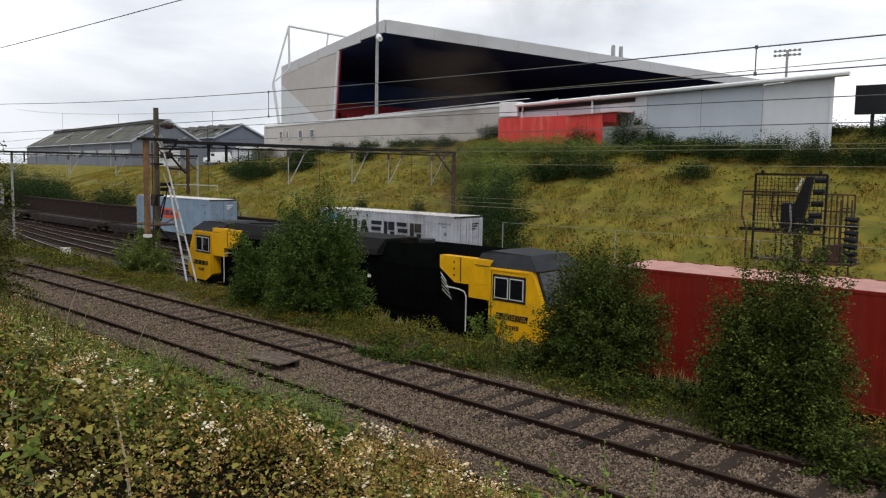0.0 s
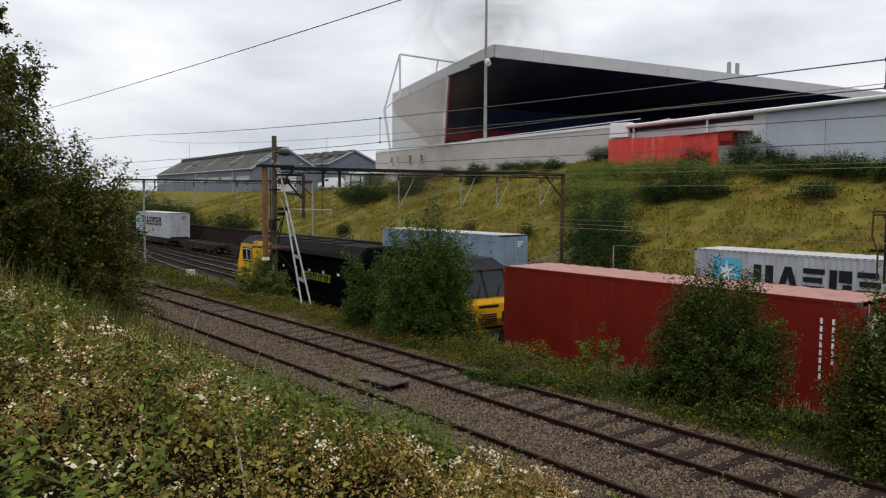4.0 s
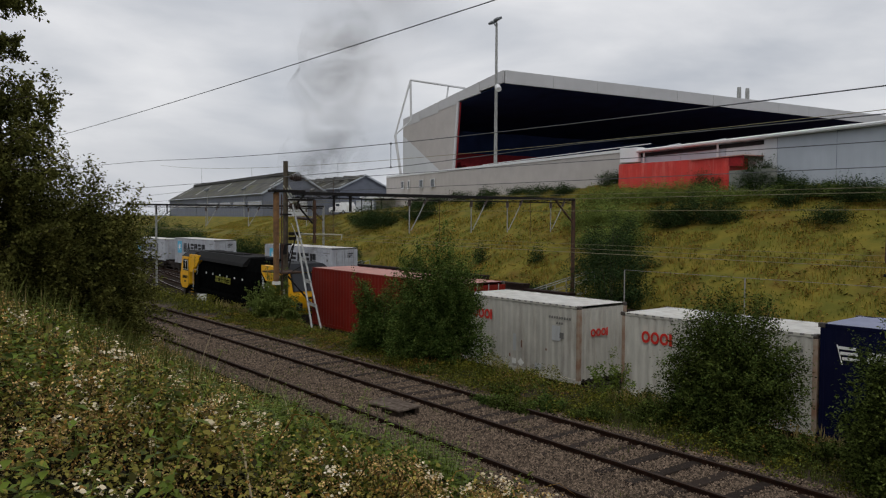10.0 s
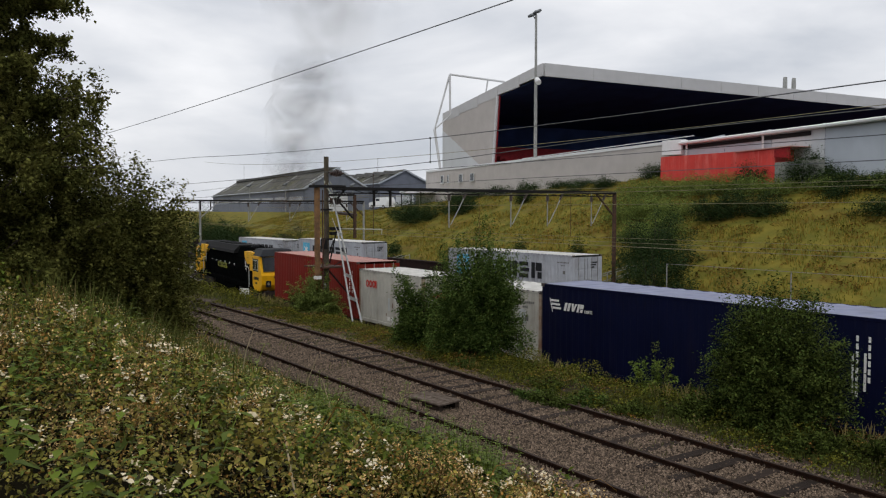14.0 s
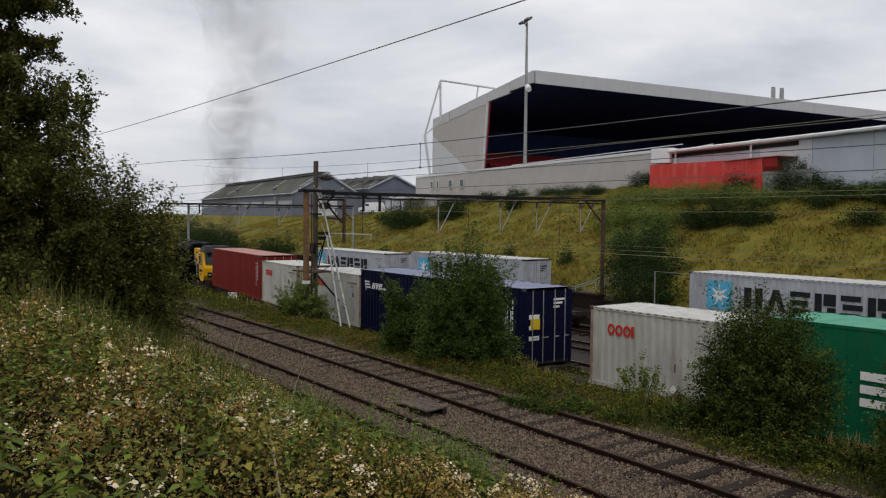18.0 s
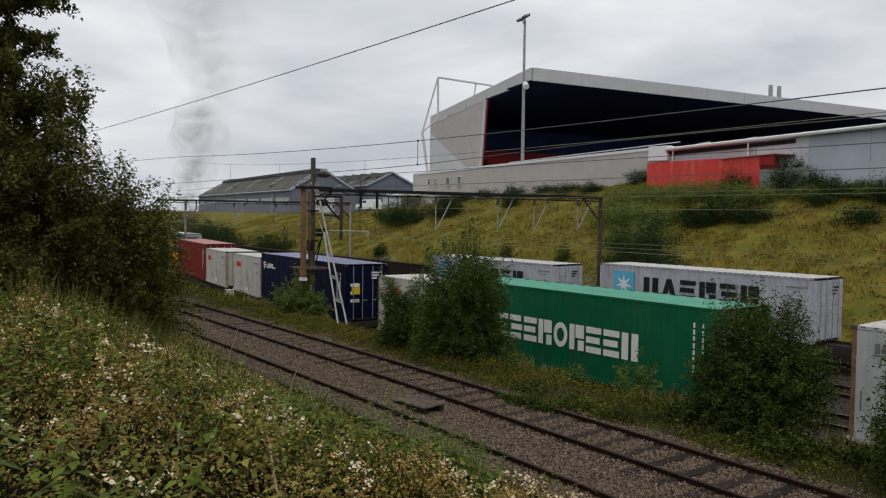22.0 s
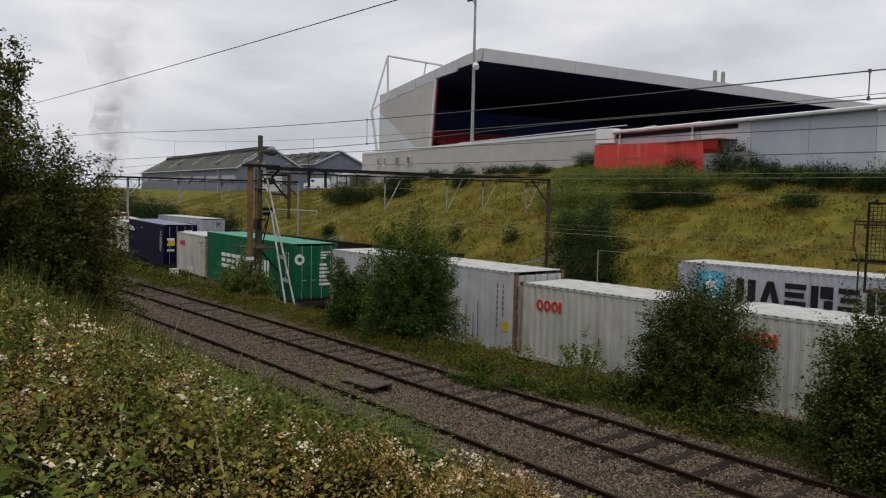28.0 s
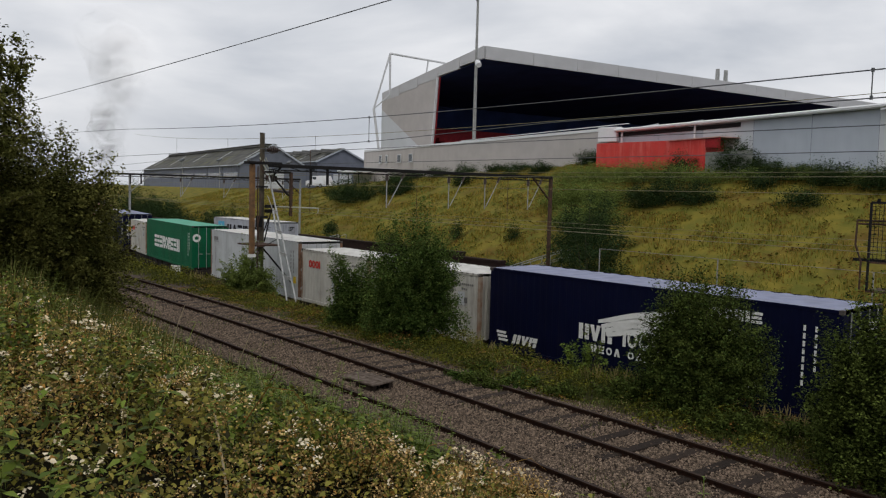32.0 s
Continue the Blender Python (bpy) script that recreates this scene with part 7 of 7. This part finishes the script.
        tagged(ob, "pale dead stalk leaning out of the brambles", "stalk", "dead stalks in the brambles")

bramble_bank()

# fresh nettle clumps at the foot of the brambles, leaning over the nearest rail
for k, (nx, ny_, nw, nh) in enumerate(((-5.2, 7.9, 1.2, 1.1), (-4.3, 7.8, 1.4, 1.2), (-3.3, 7.8, 1.3, 1.2), (-6.4, 6.9, 1.0, 1.1))):
    bush(nx, ny_, gz(nx, ny_) - .03, nw, nh, 2600, .075, "fresh green nettle clump at the foot of the brambles", name="nettle_clump", material=LEAF_NETTLE, seed=400 + k, group="nettle clumps by the nearest rail", count=34)

def verge():
    """Grass and weeds on the strip between siding and running line, tufts along the ballast, long grass on the embankment."""
    def strip(name, n, x0, x1, lo, hi, h, w, material, label, sel=-9.0, lean=.45, freq=.45, shift=1.0):
        x = RNG.uniform(x0, x1, n)
        f = RNG.random(n)
        y = np.array([lo(a) for a in x]) * (1 - f) + np.array([hi(a) for a in x]) * f
        pat = np.array([noise.noise(Vector((a * freq, b * freq, shift))) for a, b in zip(x, y)])
        k = pat > sel
        x, y, pat = x[k], y[k], pat[k]
        z = np.array([ground_z(a, b) for a, b in zip(x, y)]) - .02
        hh = h * (1 + .6 * pat)
        if name.startswith("verge"):      # trodden short towards the mast
            hh = hh * np.where((x < -21) & (x > -36), .5, 1.0)
        p = np.stack([x, y, z], 1)
        ob = quick_mesh(name, leaves(p + np.array([0, 0, .5]) * hh[:, None], w * 3, .7) if name == "bank_tufts" else blades(p, hh, w, lean), 4, material)
        tagged(ob, label, "grass", kind="stuff")
    a, b = lambda x: near_y(x) + 1.55, lambda x: yard_y(x) - 1.9
    strip("verge_grass", 46000, -34, 1, a, b, .17, .016, BLADE, "green verge grass between siding and running line", -.45)
    strip("verge_grass", 16000, -80, -33, a, b, .20, .03, BLADE, "green verge grass farther along the line", -.3)
    strip("verge_straw", 7000, -40, 1, lambda x: near_y(x) + 3.2, b, .40, .006, STRAW, "straw-coloured seeding grass on the verge", .05)
    strip("bank_grass", 70000, -130, 2, lambda x: far_y(x) + 3.6, lambda x: far_y(x) + 27, .24, .05, BANK_STRAW, "long dry yellow grass covering the embankment", .0, .5)
    strip("bank_grass", 60000, -130, 2, lambda x: far_y(x) + 3.6, lambda x: far_y(x) + 27, .22, .05, BANK_GREEN, "long green grass covering the embankment", -.2, .5)
    bank_lo, bank_hi = lambda x: far_y(x) + 3.4, lambda x: far_y(x) + 27
    strip("bank_tufts", 38000, -110, 2, bank_lo, bank_hi, .17, .07, BANK_DARK, "dark green tufts among the embankment grass", .16, .6, 1.1, 6.0)
    strip("bank_tufts", 30000, -50, 2, bank_lo, bank_hi, .20, .06, BANK_BROWN, "brown seeding grass patches on the embankment", .12, .5, .6, 14.0)
    strip("bank_tufts", 30000, -60, 2, bank_lo, bank_hi, .18, .06, BANK_STRAW, "pale straw tufts on the embankment", .22, .6, 1.6, 22.0)
    strip("ballast_weeds", 5200, -30, 0, lambda x: near_y(x) - 2.6, lambda x: near_y(x) + .8, .08, .02, BLADE, "sparse weeds growing through the ballast", .14)
    # broad weeds in low uneven mounds on the verge
    def weeds(n, x0, x1, size, material, label, shift, low):
        x = RNG.uniform(x0, x1, n)
        f = RNG.random(n)
        y = np.array([near_y(v) + 1.15 for v in x]) * (1 - f) + np.array([yard_y(v) - 1.8 for v in x]) * f
        pat = np.array([noise.noise(Vector((p * .55, q * .55, shift))) + .6 * noise.noise(Vector((p * 1.7, q * 1.7, shift + 3))) for p, q in zip(x, y)])
        k = pat > low
        x, y, pat, f = x[k], y[k], pat[k], f[k]
        z = np.array([ground_z(p, q) for p, q in zip(x, y)]) + RNG.random(len(x)) ** .7 * np.clip((.06 + .85 * np.maximum(0, pat - low)) * np.clip(.25 + f * 4, 0, 1) * np.where((x < -21) & (x > -36), .45, 1.0), .03, .6)
        tagged(quick_mesh("verge_weeds", leaves(np.stack([x, y, z], 1), size), 4, material), label, "weeds", kind="stuff")
    weeds(85000, -36, 1, .062, LEAF_WEED, "low leafy weeds and bramble on the verge", 4.0, -.18)
    weeds(36000, -30, 1, .055, LEAF_TIP, "fresh light green weeds on the verge", 11.0, .12)
    weeds(40000, -36, 1, .050, LEAF_OLD, "browned weeds mixed into the verge", 8.0, .0)
    weeds(26000, -70, -34, .10, LEAF_WEED, "leafy weeds on the verge farther along", 4.0, -.3)
    weeds(24000, -30, 1, .045, STRAW, "yellowed seed heads and leaves on the verge", 15.0, .12)

verge()

def ballast():
    """Loose stones of the siding's bed."""
    st = mat("ballast_stone", (0.205, 0.152, 0.110), .95, color2=(.088, .066, .049), scale=30, rand=-.85, spec=.1)
    n = 150000
    x = -38 + 38.5 * RNG.random(n) ** .62
    y = np.array([near_y(v) for v in x]) + RNG.uniform(-3.3, 1.5, n)
    z = -0.137 + RNG.random(n) ** 2 * .045
    # the sleepers keep bare of stones
    k = ~((np.abs((x + 60.375) % .75 - .375) < .13) & (np.abs(y - np.array([near_y(v) for v in x])) < .85) & (RNG.random(n) < np.where(x > -24, .84, .55)))
    x, y, z = x[k], y[k], z[k]
    n = len(x)
    c = np.stack([x, y, z], 1)
    s = RNG.uniform(.011, .033, (n, 1, 1))
    base = np.array([(1, 0, 0), (-.6, .8, -.1), (-.5, -.9, .1), (.1, 0, .9)])
    ang = RNG.uniform(0, 6.28, n)
    rot = np.stack([np.stack([np.cos(ang), -np.sin(ang), 0 * ang], 1), np.stack([np.sin(ang), np.cos(ang), 0 * ang], 1), np.stack([0 * ang, 0 * ang, 1 + 0 * ang], 1)], 1)
    v = np.einsum('nij,kj->nki', rot, base) * s * RNG.uniform(.7, 1.4, (n, 4, 1)) + c[:, None, :]
    f = np.array([(0, 1, 3), (1, 2, 3), (2, 0, 3)])
    me = bpy.data.meshes.new("ballast_stones")
    me.vertices.add(n * 4)
    me.vertices.foreach_set("co", np.ascontiguousarray(v, dtype=np.float32).ravel())
    idx = (np.arange(n)[:, None, None] * 4 + f[None]).astype(np.int32).ravel()
    me.loops.add(len(idx))
    me.loops.foreach_set("vertex_index", idx)
    me.polygons.add(n * 3)
    me.polygons.foreach_set("loop_start", np.arange(0, n * 9, 3, dtype=np.int32))
    me.update(calc_edges=True)
    me.materials.append(st)
    tagged(new("ballast_stones", me), "grey-brown ballast stones of the siding", "ballast", kind="stuff")

ballast()

# ---------------------------------------------------------------- exhaust smoke
def smoke_mat(name, density):
    m = bpy.data.materials.new(name)
    m.use_nodes = True
    N, L = m.node_tree.nodes, m.node_tree.links
    co = N.new("ShaderNodeTexCoord")
    mp = N.new("ShaderNodeMapping")
    mp.inputs["Location"].default_value = (-1, 0, -1)
    mp.inputs["Scale"].default_value = (2, 0, 2)
    L.new(co.outputs["Generated"], mp.inputs["Vector"])
    ln = N.new("ShaderNodeVectorMath")
    ln.operation = 'LENGTH'
    L.new(mp.outputs["Vector"], ln.inputs[0])
    fall = N.new("ShaderNodeMapRange")
    fall.interpolation_type = 'SMOOTHSTEP'
    fall.inputs[1].default_value, fall.inputs[2].default_value = 0.0, 0.86
    fall.inputs[3].default_value, fall.inputs[4].default_value = density, 0.0
    L.new(ln.outputs["Value"], fall.inputs[0])
    nz = N.new("ShaderNodeTexNoise")
    nz.inputs["Scale"].default_value, nz.inputs["Detail"].default_value = 1.7, 5
    nz.inputs["Distortion"].default_value = 1.2
    L.new(co.outputs["Generated"], nz.inputs["Vector"])
    r2 = N.new("ShaderNodeMapRange")
    r2.inputs[1].default_value, r2.inputs[2].default_value = 0.3, 0.7
    L.new(nz.outputs["Fac"], r2.inputs[0])
    mu = N.new("ShaderNodeMath")
    mu.operation = 'MULTIPLY'
    L.new(fall.outputs[0], mu.inputs[0])
    L.new(r2.outputs[0], mu.inputs[1])
    tr, df, mx = N.new("ShaderNodeBsdfTransparent"), N.new("ShaderNodeBsdfDiffuse"), N.new("ShaderNodeMixShader")
    df.inputs["Color"].default_value = (0.085, 0.066, 0.050, 1)
    L.new(mu.outputs[0], mx.inputs[0])
    L.new(tr.outputs[0], mx.inputs[1])
    L.new(df.outputs[0], mx.inputs[2])
    L.new(mx.outputs[0], N["Material Output"].inputs["Surface"])
    return m

SMOKE = empty("exhaust_smoke", None, "thin grey-brown diesel exhaust smoke rising behind the locomotive", "smoke")
PUFFS = []

def make_smoke():
    thick, mid, thin = smoke_mat("thick_smoke", .95), smoke_mat("drifting_smoke", .80), smoke_mat("thin_smoke", .38)
    rnd = random.Random(21)
    for k in range(11):
        f = k / 10
        hgt = .5 + 17 * f ** 1.15
        r = (1.2 + 4.0 * f) * rnd.uniform(.75, 1.25)
        bm = bmesh.new()
        bmesh.ops.create_icosphere(bm, subdivisions=3, radius=r)
        off = Vector((k * 3.1, 0, 0))
        for v in bm.verts:
            v.co *= 1 + .34 * noise.noise(v.co / r * 1.7 + off)
            v.co.z *= 1.12
        bmesh.ops.delete(bm, geom=[f2 for f2 in bm.faces if f2.calc_center_median().y > .05 * r], context='FACES')   # one sheet of haze a puff
        p = part("smoke_puff", bm, thick if k < 3 else mid if k < 6 else thin, SMOKE, smooth_faces=True)
        PUFFS.append((p, Vector((1.6 + 9.0 * f + rnd.uniform(-.8, .8) * (.6 + 5.0 * f), rnd.uniform(-.3, .3), hgt)), rnd.uniform(0, 6.28), .02 + .05 * f))

make_smoke()

# ---------------------------------------------------------------- moving things
def motions():
    for ob, a, b, z in NEAR_THINGS:
        walk(ob, [(t, place(yard_y, U(t) - a, U(t) - b, z)) for t in range(33)])
    for ob, a, b, z in FAR_THINGS:
        walk(ob, [(t, place(far_y, V(t) + a, V(t) + b, z)) for t in range(33)])
    # the smoke follows the stack, each puff swaying and climbing slowly
    rows = []
    for t in range(33):
        x = -(U(t) + 8.5) - 2.5 + min(7.5, .62 * t)
        rows.append((t, pose(x, yard_y(x), RAIL + 3.9)))
    walk(SMOKE, rows)
    for p, c, ph, up in PUFFS:
        walk(p, [(t, pose(c.x + .5 * math.sin(t * .45 + ph), c.y, c.z + up * t + .25 * math.sin(t * .6 + ph), 0, 0, 48 + 6 * math.sin(t * .3 + ph))) for t in range(0, 33, 2)])

motions()
